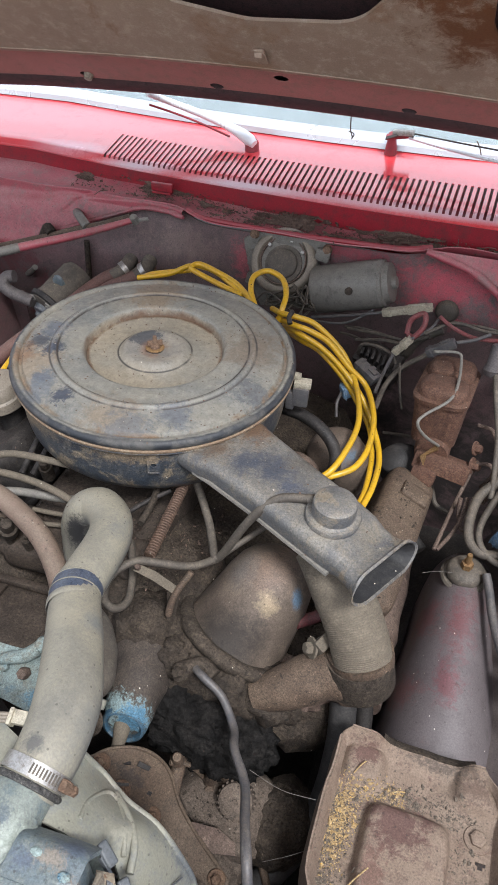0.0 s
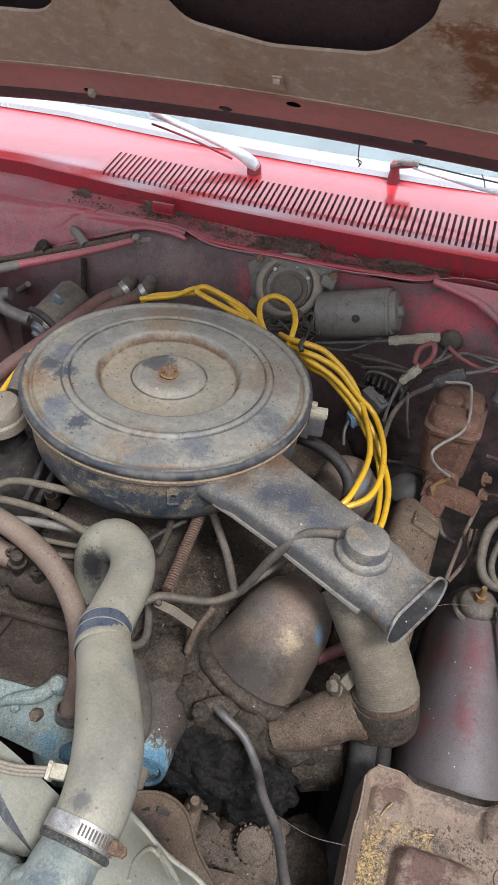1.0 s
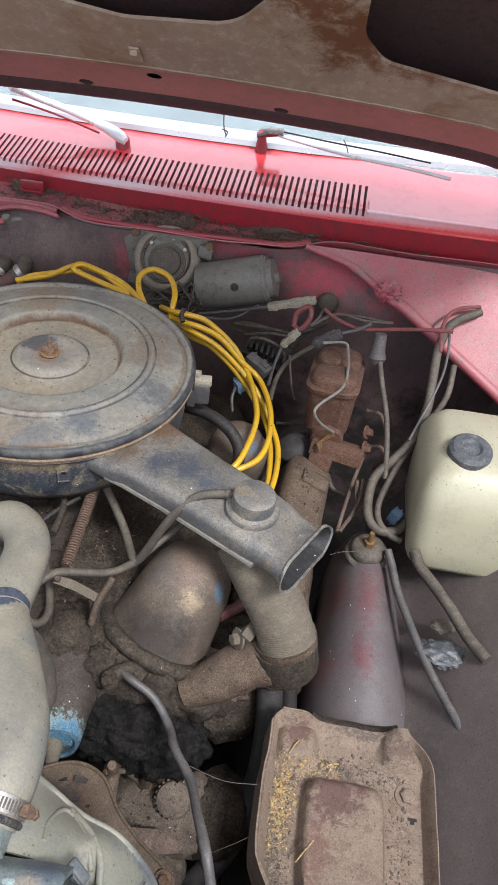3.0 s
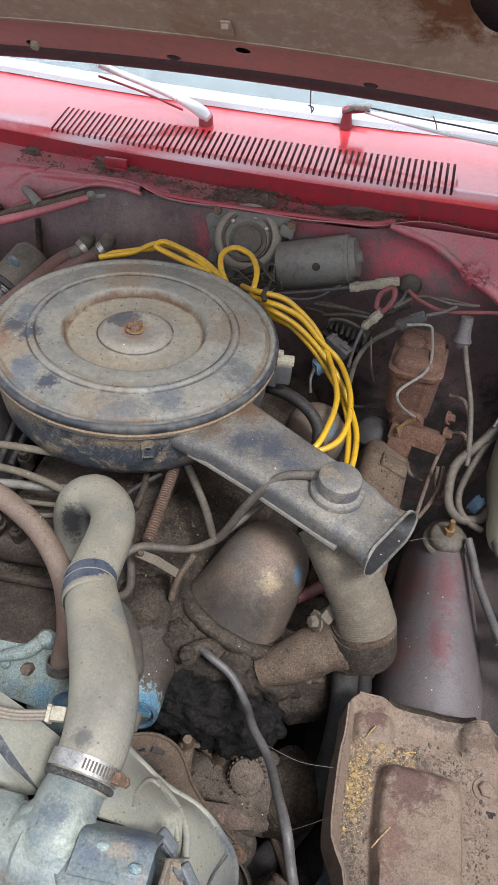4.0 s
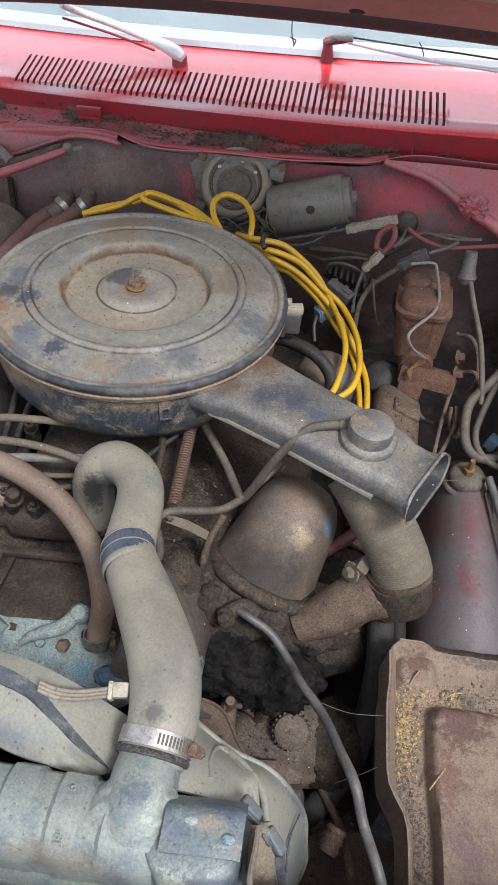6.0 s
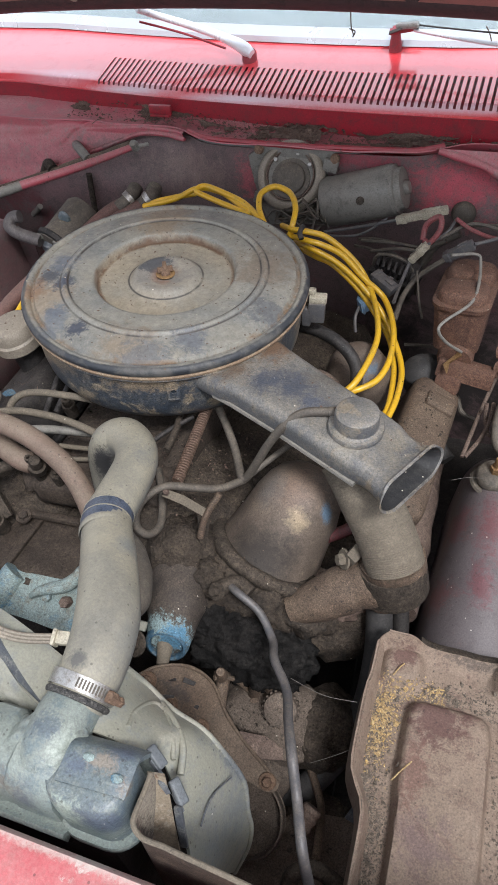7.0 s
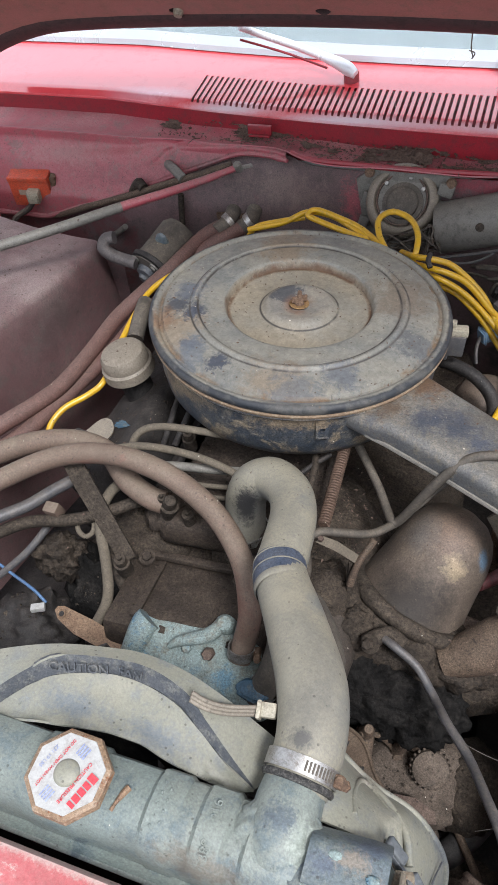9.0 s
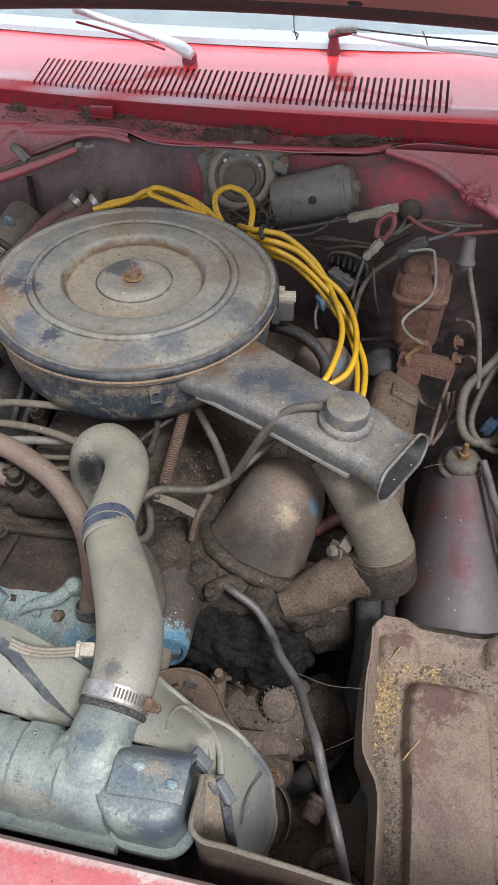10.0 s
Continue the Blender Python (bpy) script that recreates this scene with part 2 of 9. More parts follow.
PIPEGREY = surface("dull grey-purple pipe", [(0.085, 0.075, 0.074), (0.062, 0.055, 0.055), (0.11, 0.098, 0.092)], big=20, fine=80, rough=0.6, bump=0.15, dust=(0.15, 0.13, 0.115), dust_amount=0.35, mottle=0.3)
LOWHOSE = surface("dusty black rubber hose", [(0.030, 0.0295, 0.0295), (0.020, 0.0195, 0.0195), (0.046, 0.043, 0.040)], big=20, fine=90, rough=0.75, bump=0.15, dust=(0.095, 0.085, 0.075), dust_amount=0.35, mottle=0.3)
GREYCABLE = surface("grey cable sheath", [(0.0706, 0.0706, 0.07528), (0.05715, 0.05715, 0.06183), (0.09102, 0.08774, 0.08364)], big=30, fine=120, rough=0.5, bump=0.1, dust=DUST, dust_amount=0.25, mottle=0.18)
REDHOSE = surface("dusty red-brown heater hose", [(0.132, 0.0906, 0.0665), (0.106, 0.0744, 0.0564), (0.145, 0.0952, 0.0726)], big=9, fine=90, rough=0.75, bump=0.12, dust=(0.207, 0.172, 0.128), dust_amount=0.65, patch=(0.15, 0.0772, 0.0582), patch_cut=0.6, patch_scale=8, mottle=0.16, spots=[((0.03, -0.37, 0.80), (0.05, 0.05, 0.04), (0.125, 0.055, 0.04), 0.9, 0.8)], wear=0.6)
FIREHOSE = surface("faded red heater hose", [(0.116, 0.056, 0.0464), (0.092, 0.0496, 0.0416), (0.132, 0.068, 0.056)], big=8, fine=80, rough=0.7, bump=0.15, dust=(0.168, 0.12, 0.1), dust_amount=0.45, mottle=0.3)
SPLIT = surface("yellowed rubber edge", [(0.20, 0.175, 0.10), (0.15, 0.135, 0.085), (0.24, 0.22, 0.15)], big=40, fine=90, rough=0.7, bump=0.2)
OLDRUBBER = surface("bare brown rubber", [(0.075, 0.062, 0.047), (0.055, 0.047, 0.038), (0.095, 0.083, 0.062)], big=20, fine=80, rough=0.75, bump=0.3, mottle=0.3)
BEAD = surface("cracked speckled rubber", [(0.022, 0.021, 0.021), (0.05, 0.047, 0.044), (0.12, 0.115, 0.10)], big=120, fine=300, rough=0.7, bump=0.8, speck=0.3, mottle=0.6)
BAND = surface("blue-grey tape", [(0.040, 0.055, 0.088), (0.075, 0.085, 0.105), (0.025, 0.033, 0.055)], big=30, fine=90, rough=0.45, bump=0.1)
STEEL = surface("dull zinc steel", [(0.40, 0.39, 0.37), (0.33, 0.32, 0.30), (0.22, 0.19, 0.16)], big=40, fine=160, rough=0.4, metal=0.8, bump=0.05, mottle=0.2)
CHROME = surface("bright trim metal", [(0.58, 0.60, 0.63), (0.52, 0.54, 0.57)], big=6, rough=0.28, metal=0.6, bump=0.0, rough_var=0.05, mottle=0.04)
WIPERMETAL = surface("satin wiper metal", [(0.74, 0.75, 0.77), (0.66, 0.67, 0.69)], big=20, rough=0.3, metal=0.25, bump=0.03, mottle=0.06)
TANK = surface("oxidised radiator tank paint", [(0.1552, 0.1908, 0.18), (0.174, 0.1908, 0.1701), (0.1035, 0.1349, 0.1465)], big=9, fine=45, rough=0.5, bump=0.25, dust=(0.229, 0.246, 0.2), dust_amount=0.35, patch=(0.06, 0.085, 0.10), patch_cut=0.62, patch_scale=13, speck=0.06, mottle=0.22, spots=[((0.168, -0.622, 0.955), (0.018, 0.012, 0.02), (0.075, 0.095, 0.115), 0.6, 0.8), ((0.12, -0.664, 0.93), (0.05, 0.016, 0.02), (0.12, 0.095, 0.07), 0.7, 0.6), ((0.165, -0.665, 0.92), (0.014, 0.02, 0.02), (0.08, 0.09, 0.11), 0.6, 0.7), ((0.185, -0.63, 0.95), (0.010, 0.018, 0.02), (0.26, 0.29, 0.25), 0.6, 0.8)])
TANKEND = surface("slate blue weathered tank end", [(0.085, 0.112, 0.125), (0.060, 0.080, 0.098), (0.15, 0.17, 0.155)], big=7, fine=40, rough=0.36, bump=0.25, dust=(0.204, 0.208, 0.17), dust_amount=0.35, speck=0.14, mottle=0.26, spots=[((0.235, -0.664, 0.93), (0.035, 0.012, 0.02), (0.06, 0.075, 0.10), 0.6, 0.8), ((0.235, -0.618, 0.95), (0.020, 0.012, 0.02), (0.085, 0.10, 0.135), 0.6, 0.7), ((0.205, -0.640, 0.953), (0.014, 0.009, 0.02), (0.075, 0.092, 0.125), 0.6, 0.7), ((0.225, -0.632, 0.955), (0.016, 0.010, 0.02), (0.22, 0.18, 0.135), 0.7, 0.7), ((0.205, -0.668, 0.93), (0.018, 0.010, 0.03), (0.26, 0.30, 0.25), 0.7, 0.8), ((0.246, -0.642, 0.945), (0.006, 0.010, 0.01), (0.17, 0.13, 0.09), 0.7, 0.7), ((0.22, -0.669, 0.905), (0.04, 0.012, 0.012), (0.10, 0.135, 0.125), 0.8, 0.7)])
SHROUD = surface("faded grey-green shroud plastic", [(0.219, 0.217, 0.17), (0.195, 0.198, 0.165), (0.154, 0.166, 0.165)], big=7, fine=60, rough=0.6, bump=0.06, dust=(0.279, 0.257, 0.192), dust_amount=0.4, patch=(0.137, 0.158, 0.175), patch_cut=0.6, patch_scale=6, mottle=0.14, speck=0.06, spots=[((-0.03, -0.585, 0.935), (0.045, 0.014, 0.03), (0.125, 0.145, 0.165), 0.9, 0.8), ((0.05, -0.587, 0.93), (0.04, 0.016, 0.03), (0.13, 0.15, 0.17), 0.9, 0.8), ((0.30, -0.585, 0.76), (0.022, 0.045, 0.07), (0.125, 0.142, 0.158), 0.9, 0.6), ((0.29, -0.62, 0.80), (0.02, 0.05, 0.06), (0.17, 0.18, 0.18), 0.9, 0.5), ((0.24, -0.575, 0.89), (0.03, 0.02, 0.03), (0.30, 0.285, 0.225), 0.9, 0.6), ((0.215, -0.545, 0.87), (0.03, 0.02, 0.05), (0.20, 0.175, 0.135), 0.9, 0.6), ((0.290, -0.556, 0.79), (0.035, 0.013, 0.08), (0.085, 0.096, 0.11), 0.8, 0.8)])
SLATE = surface("slate grey shroud plastic", [(0.105, 0.114, 0.120), (0.078, 0.086, 0.093), (0.16, 0.162, 0.15)], big=12, fine=60, rough=0.55, bump=0.1, mottle=0.25)
BAFFLE = surface("rust-stained baffle steel", [(0.085, 0.058, 0.043), (0.055, 0.040, 0.033), (0.12, 0.088, 0.066)], big=10, fine=60, rough=0.7, bump=0.35, dust=(0.15, 0.12, 0.095), dust_amount=0.35, patch=(0.045, 0.048, 0.055), patch_cut=0.55, patch_scale=9, mottle=0.4, spots=[((0.258, -0.640, 0.92), (0.010, 0.022, 0.06), (0.23, 0.20, 0.155), 0.5, 0.9)])
STRAPTAN = surface("tan rust-streaked strap", [(0.21, 0.175, 0.125), (0.15, 0.115, 0.08), (0.26, 0.23, 0.18)], big=20, fine=70, rough=0.7, bump=0.3, patch=(0.13, 0.055, 0.025), patch_cut=0.55, patch_scale=40, mottle=0.3)
SHROUDEDGE = surface("dark shroud rim", [(0.05, 0.056, 0.066), (0.075, 0.08, 0.088), (0.14, 0.14, 0.13)], big=25, fine=90, rough=0.5, bump=0.1)
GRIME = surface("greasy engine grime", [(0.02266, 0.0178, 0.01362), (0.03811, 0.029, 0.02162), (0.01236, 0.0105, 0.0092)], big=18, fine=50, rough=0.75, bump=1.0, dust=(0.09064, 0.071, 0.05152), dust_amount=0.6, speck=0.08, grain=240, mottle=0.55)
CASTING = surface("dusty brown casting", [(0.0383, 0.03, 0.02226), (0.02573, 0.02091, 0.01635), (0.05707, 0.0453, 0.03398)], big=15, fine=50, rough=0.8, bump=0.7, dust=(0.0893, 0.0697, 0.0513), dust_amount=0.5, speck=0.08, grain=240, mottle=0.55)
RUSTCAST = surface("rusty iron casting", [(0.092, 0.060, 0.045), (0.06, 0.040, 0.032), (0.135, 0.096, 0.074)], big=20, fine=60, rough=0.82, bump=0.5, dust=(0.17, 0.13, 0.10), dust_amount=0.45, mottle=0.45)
TAR = surface("oily black sludge", [(0.008, 0.008, 0.008), (0.013, 0.0125, 0.012), (0.006, 0.006, 0.006)], big=25, fine=60, rough=0.95, bump=1.0, grain=220, speck=0.03, dust=(0.05, 0.044, 0.038), dust_amount=0.25, mottle=0.5)
BLACK = surface("dirty black metal", [(0.012, 0.0117, 0.0117), (0.021, 0.0195, 0.019), (0.034, 0.030, 0.028)], big=18, fine=80, rough=0.6, bump=0.3, dust=(0.09, 0.076, 0.065), dust_amount=0.4, mottle=0.4)
MANIFOLD = surface("oily brown manifold iron", [(0.036, 0.027, 0.0205), (0.024, 0.0185, 0.0145), (0.052, 0.039, 0.029)], big=13, fine=55, rough=0.72, bump=0.6, dust=(0.082, 0.063, 0.047), dust_amount=0.55, speck=0.06, grain=260, mottle=0.45)
DOME = surface("dusty bronze can", [(0.088, 0.068, 0.052), (0.068, 0.053, 0.042), (0.115, 0.09, 0.069)], big=7, fine=40, rough=0.62, bump=0.2, dust=(0.187, 0.146, 0.107), dust_amount=0.45, speck=0.08, mottle=0.3, spots=[((0.250, -0.215, 0.806), (0.040, 0.040, 0.035), (0.17, 0.115, 0.082), 0.9, 0.8), ((0.215, -0.215, 0.80), 0.030, (0.13, 0.12, 0.11), 0.9, 0.7), ((0.258, -0.243, 0.782), (0.019, 0.019, 0.022), (0.30, 0.235, 0.15), 0.7, 0.9), ((0.291, -0.222, 0.780), (0.008, 0.012, 0.024), (0.075, 0.125, 0.18), 0.5, 0.85), ((0.218, -0.284, 0.742), (0.062, 0.056, 0.052), (0.026, 0.0205, 0.016), 0.6, 0.95)], wear=0.45)
CHOKE = surface("dusty brown housing", [(0.11, 0.083, 0.064), (0.085, 0.066, 0.052), (0.135, 0.105, 0.08)], big=9, fine=50, rough=0.65, bump=0.2, dust=(0.17, 0.13, 0.098), dust_amount=0.5, mottle=0.25, spots=[((0.290, 0.055, 0.790), (0.020, 0.022, 0.020), (0.075, 0.12, 0.17), 0.8, 0.8)])
OUTLET = surface("grimy pump iron with chipped blue paint", [(0.040, 0.031, 0.024), (0.027, 0.0215, 0.0175), (0.058, 0.045, 0.035)], big=16, fine=55, rough=0.75, bump=0.5, dust=(0.095, 0.075, 0.057), dust_amount=0.5, speck=0.2, mottle=0.5, spots=[((0.136, -0.408, 0.72), (0.045, 0.020, 0.04), (0.20, 0.27, 0.27), 0.35, 0.95), ((0.150, -0.412, 0.72), (0.022, 0.020, 0.03), (0.06, 0.16, 0.25), 0.4, 0.9)])
OUTBLUE = surface("stained blue lining", [(0.035, 0.075, 0.11), (0.02, 0.04, 0.06), (0.10, 0.10, 0.085)], big=40, fine=90, rough=0.6, bump=0.3, mottle=0.4)
ENGBLUE = surface("engine blue paint chips", [(0.02992, 0.0748, 0.1197), (0.04787, 0.09275, 0.1316), (0.09574, 0.1137, 0.1137)], big=40, fine=90, rough=0.55, bump=0.3, mottle=0.4)
PALEBLUE = surface("pale coolant crust", [(0.2162, 0.265, 0.245), (0.1564, 0.205, 0.205), (0.1564, 0.155, 0.125)], big=18, fine=50, rough=0.75, bump=0.4, patch=(0.075, 0.155, 0.215), patch_cut=0.575, patch_scale=16, mottle=0.4, spots=[((-0.090, -0.400, 0.742), 0.018, (0.085, 0.175, 0.25), 0.7, 0.85), ((0.03, -0.435, 0.73), 0.018, (0.09, 0.19, 0.26), 0.7, 0.85), ((0.0, -0.435, 0.73), (0.03, 0.012, 0.02), (0.14, 0.175, 0.17), 0.7, 0.7)])
DUCT = surface("dusty paper duct", [(0.1236, 0.103, 0.07516), (0.09744, 0.0826, 0.06173), (0.1463, 0.122, 0.0886)], big=10, fine=80, rough=0.9, bump=0.2, mottle=0.25)
YELLOW = surface("yellow hose", [(0.60, 0.35, 0.012), (0.52, 0.31, 0.012), (0.42, 0.27, 0.03)], big=10, fine=60, rough=0.4, bump=0.03, coat=0.2, mottle=0.1)
TOWER = surface("dusty faded red tower", [(0.096, 0.08, 0.0832), (0.116, 0.1024, 0.104), (0.0784, 0.0656, 0.0672)], big=5, fine=40, rough=0.58, bump=0.06, dust=(0.137, 0.122, 0.118), dust_amount=0.28, speck=0.16, patch=(0.11, 0.075, 0.075), patch_cut=0.58, patch_scale=6, mottle=0.2, grain=700, shift=(0.3, 0, 0.2), spots=[((0.497, -0.115, 0.684), (0.026, 0.060, 0.06), (0.115, 0.042, 0.046), 0.8, 0.85), ((0.498, -0.195, 0.663), (0.024, 0.035, 0.04), (0.118, 0.044, 0.05), 0.7, 0.85), ((0.448, -0.095, 0.655), (0.03, 0.035, 0.05), (0.14, 0.06, 0.062), 0.7, 0.8), ((0.44, -0.20, 0.62), (0.03, 0.03, 0.05), (0.14, 0.06, 0.06), 0.7, 0.7), ((0.49, -0.02, 0.69), (0.05, 0.04, 0.05), (0.085, 0.066, 0.06), 0.6, 0.8)])
# The one spot paints shade into the gap at the rear end.
APRON = surface("grey-pink dusty apron", [(0.1224, 0.09605, 0.0918), (0.09945, 0.08415, 0.08109), (0.1377, 0.1148, 0.1054)], big=6, fine=60, rough=0.6, bump=0.12, dust=(0.173, 0.145, 0.132), dust_amount=0.5, speck=0.06, patch=(0.17, 0.08, 0.078), patch_cut=0.6, patch_scale=4, mottle=0.2, grain=700, spots=[((0.56, 0.16, 0.62), (0.12, 0.18, 0.15), (0.030, 0.026, 0.025), 0.7, 0.9)])
TRAY = surface("rusty battery tray", [(0.205, 0.152, 0.112), (0.168, 0.122, 0.090), (0.128, 0.084, 0.062)], big=6, fine=45, rough=0.8, bump=0.35, dust=(0.205, 0.163, 0.125), dust_amount=0.4, patch=(0.10, 0.052, 0.042), patch_cut=0.58, patch_scale=7.5, mottle=0.3, spots=[((0.468, -0.405, 0.690), (0.040, 0.034, 0.05), (0.082, 0.040, 0.034), 0.5, 0.85), ((0.452, -0.47, 0.690), (0.016, 0.05, 0.05), (0.12, 0.062, 0.048), 0.6, 0.7), ((0.472, -0.535, 0.690), (0.034, 0.040, 0.05), (0.115, 0.078, 0.075), 0.8, 0.7), ((0.418, -0.340, 0.695), (0.022, 0.018, 0.03), (0.10, 0.055, 0.044), 0.5, 0.9), ((0.545, -0.335, 0.69), (0.022, 0.018, 0.03), (0.105, 0.07, 0.052), 0.5, 0.8), ((0.50, -0.318, 0.69), (0.05, 0.012, 0.03), (0.075, 0.06, 0.048), 0.5, 0.8)])
BOTTLE = surface("yellowed translucent plastic", [(0.40, 0.385, 0.27), (0.37, 0.355, 0.25), (0.34, 0.32, 0.23)], big=4, fine=30, rough=0.4, bump=0.02, dust=(0.38, 0.35, 0.26), dust_amount=0.3, mottle=0.06)
MASTER = surface("rusted master cylinder iron", [(0.098, 0.046, 0.028), (0.068, 0.033, 0.022), (0.13, 0.070, 0.043)], big=22, fine=110, rough=0.85, bump=0.4, dust=(0.125, 0.080, 0.055), dust_amount=0.45, mottle=0.5)
MOTORGREY = surface("dusty grey motor can", [(0.165, 0.158, 0.14), (0.13, 0.125, 0.11), (0.095, 0.09, 0.08)], big=14, fine=70, rough=0.55, bump=0.1, dust=(0.25, 0.225, 0.185), dust_amount=0.5, mottle=0.2)
IVORY = surface("ivory connector plastic", [(0.3625, 0.3313, 0.25), (0.3, 0.275, 0.2125), (0.225, 0.1938, 0.15)], big=40, fine=120, rough=0.6, bump=0.12, mottle=0.3)
DULLRED = surface("dull dark red paint", [(0.13, 0.028, 0.032), (0.095, 0.026, 0.028), (0.07, 0.03, 0.028)], big=20, rough=0.6, bump=0.1, dust=(0.10, 0.07, 0.06), dust_amount=0.4)
PINK = surface("dull pink-red plastic", [(0.20, 0.05, 0.052), (0.165, 0.05, 0.05), (0.14, 0.065, 0.058)], big=40, rough=0.6, bump=0.1)
CONNBLUE = surface("blue connector", [(0.12, 0.22, 0.36), (0.16, 0.25, 0.35), (0.22, 0.25, 0.25)], big=60, rough=0.6, bump=0.15)
WIREBLUE = surface("blue wire sleeve", [(0.06, 0.13, 0.27), (0.08, 0.15, 0.27), (0.12, 0.16, 0.22)], big=60, rough=0.5, bump=0.05)
LEVER = surface("tan rusted lever", [(0.20, 0.128, 0.078), (0.15, 0.095, 0.06), (0.24, 0.165, 0.105)], big=25, fine=80, rough=0.8, bump=0.3, patch=(0.09, 0.055, 0.038), patch_cut=0.6, patch_scale=30, mottle=0.4)
ORANGE = surface("orange module box", [(0.55, 0.085, 0.035), (0.48, 0.075, 0.035), (0.36, 0.09, 0.055)], big=18, rough=0.55, bump=0.1)
COPPER = surface("rusty coiled spring", [(0.116, 0.0713, 0.0495), (0.09, 0.057, 0.0405), (0.15, 0.101, 0.0713)], big=50, fine=200, rough=0.7, metal=0.2, bump=0.2)
BRASS = surface("tarnished brass", [(0.30, 0.19, 0.085), (0.24, 0.15, 0.075)], big=60, rough=0.55, metal=0.6, bump=0.15)
for dull, level in ((TAR, 0.08), (BLACK, 0.3), (GRIME, 0.25), (CASTING, 0.3), (MANIFOLD, 0.3)):
    dull.node_tree.nodes["Principled BSDF"].inputs["Specular IOR Level"].default_value = level
LOWCAST = surface("dust-caked lower castings", [(0.0936, 0.0702, 0.05226), (0.0624, 0.04758, 0.03666), (0.1209, 0.09516, 0.0741)], big=14, fine=55, rough=0.85, bump=0.7, dust=(0.148, 0.119, 0.092), dust_amount=0.55, patch=(0.040, 0.031, 0.025), patch_cut=0.58, patch_scale=22, speck=0.12, mottle=0.5)
BRACKETRUST = surface("light rusty bracket steel", [(0.08755, 0.0595, 0.03941), (0.06304, 0.04199, 0.02823), (0.112, 0.08058, 0.05411)], big=14, fine=60, rough=0.75, bump=0.35, dust=(0.133, 0.105, 0.0705), dust_amount=0.4, patch=(0.0618, 0.0433, 0.03027), patch_cut=0.57, mottle=0.45, spots=[((0.165, -0.455, 0.672), (0.03, 0.012, 0.03), (0.038, 0.030, 0.026), 0.6, 0.8), ((0.18, -0.475, 0.64), (0.02, 0.015, 0.03), (0.045, 0.033, 0.027), 0.7, 0.7)])
COVERBROWN = surface("dusty brown cover steel", [(0.08964, 0.05985, 0.04008), (0.06601, 0.04536, 0.03163), (0.1131, 0.07992, 0.05398)], big=10, fine=50, rough=0.75, bump=0.7, dust=(0.16, 0.12, 0.0802), dust_amount=0.45, patch=(0.04717, 0.0343, 0.02392), patch_cut=0.6, patch_scale=12, mottle=0.55)
KHAKI = surface("khaki dusty enamel", [(0.185, 0.158, 0.122), (0.15, 0.13, 0.102), (0.215, 0.185, 0.145)], big=10, fine=60, rough=0.6, bump=0.15, dust=(0.25, 0.215, 0.165), dust_amount=0.4, patch=(0.10, 0.085, 0.066), patch_cut=0.62, mottle=0.22)
SEAMTAN = surface("tan rusty seam", [(0.19, 0.135, 0.085), (0.14, 0.092, 0.058), (0.22, 0.175, 0.12)], big=30, fine=120, rough=0.85, bump=0.3, mottle=0.3)
CAPRIM = surface("tan rusted cap steel", [(0.26, 0.185, 0.12), (0.19, 0.12, 0.07), (0.33, 0.26, 0.19)], big=40, fine=120, rough=0.6, bump=0.3, patch=(0.17, 0.07, 0.03), patch_cut=0.55, patch_scale=60, mottle=0.35)
CAPWHITE = surface("white printed cap label", [(0.3956, 0.3956, 0.3827), (0.3612, 0.3612, 0.3483), (0.3096, 0.301, 0.2838)], big=40, fine=150, rough=0.45, bump=0.05, mottle=0.1)
CAPRED = surface("red print", [(0.55, 0.03, 0.05), (0.5, 0.05, 0.06)], big=60, rough=0.5, bump=0.0)
CAPBLUE = surface("blue print", [(0.22, 0.26, 0.42), (0.28, 0.31, 0.44)], big=60, rough=0.5, bump=0.0)
FLAKES = surface("dry grain husks", [(0.375, 0.2537, 0.1), (0.2125, 0.1475, 0.08), (0.5, 0.3894, 0.21)], big=220, fine=400, rough=0.9, bump=0.2, patch=(0.60, 0.36, 0.06), patch_cut=0.62, patch_scale=110)
CHAFF = surface("grey-brown chaff", [(0.125, 0.100, 0.075), (0.062, 0.051, 0.042), (0.21, 0.175, 0.13)], big=300, fine=500, rough=0.95, bump=0.2, patch=(0.05, 0.042, 0.035), patch_cut=0.56, patch_scale=260)
LEAVES = surface("dead leaf litter", [(0.105, 0.068, 0.050), (0.068, 0.045, 0.036), (0.15, 0.108, 0.08)], big=120, fine=300, rough=0.95, bump=0.3)
WEB = surface("cobweb", [(0.16, 0.15, 0.135), (0.12, 0.11, 0.10)], big=60, rough=0.9, bump=0.0)
DASH = surface("grey dashboard vinyl", [(0.16, 0.17, 0.17), (0.2, 0.21, 0.21)], big=6, rough=0.6, bump=0.05)
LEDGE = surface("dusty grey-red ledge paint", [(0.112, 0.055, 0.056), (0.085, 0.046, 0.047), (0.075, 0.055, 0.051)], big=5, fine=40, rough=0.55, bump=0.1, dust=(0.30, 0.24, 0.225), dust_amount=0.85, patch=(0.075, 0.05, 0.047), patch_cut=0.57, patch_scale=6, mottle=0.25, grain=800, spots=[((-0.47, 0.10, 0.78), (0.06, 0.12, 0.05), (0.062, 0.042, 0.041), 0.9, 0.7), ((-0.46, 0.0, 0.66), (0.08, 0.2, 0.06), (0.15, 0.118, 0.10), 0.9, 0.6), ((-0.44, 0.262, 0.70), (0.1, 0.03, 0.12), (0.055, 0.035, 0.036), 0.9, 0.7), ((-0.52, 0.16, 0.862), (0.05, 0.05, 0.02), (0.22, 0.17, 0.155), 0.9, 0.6)])
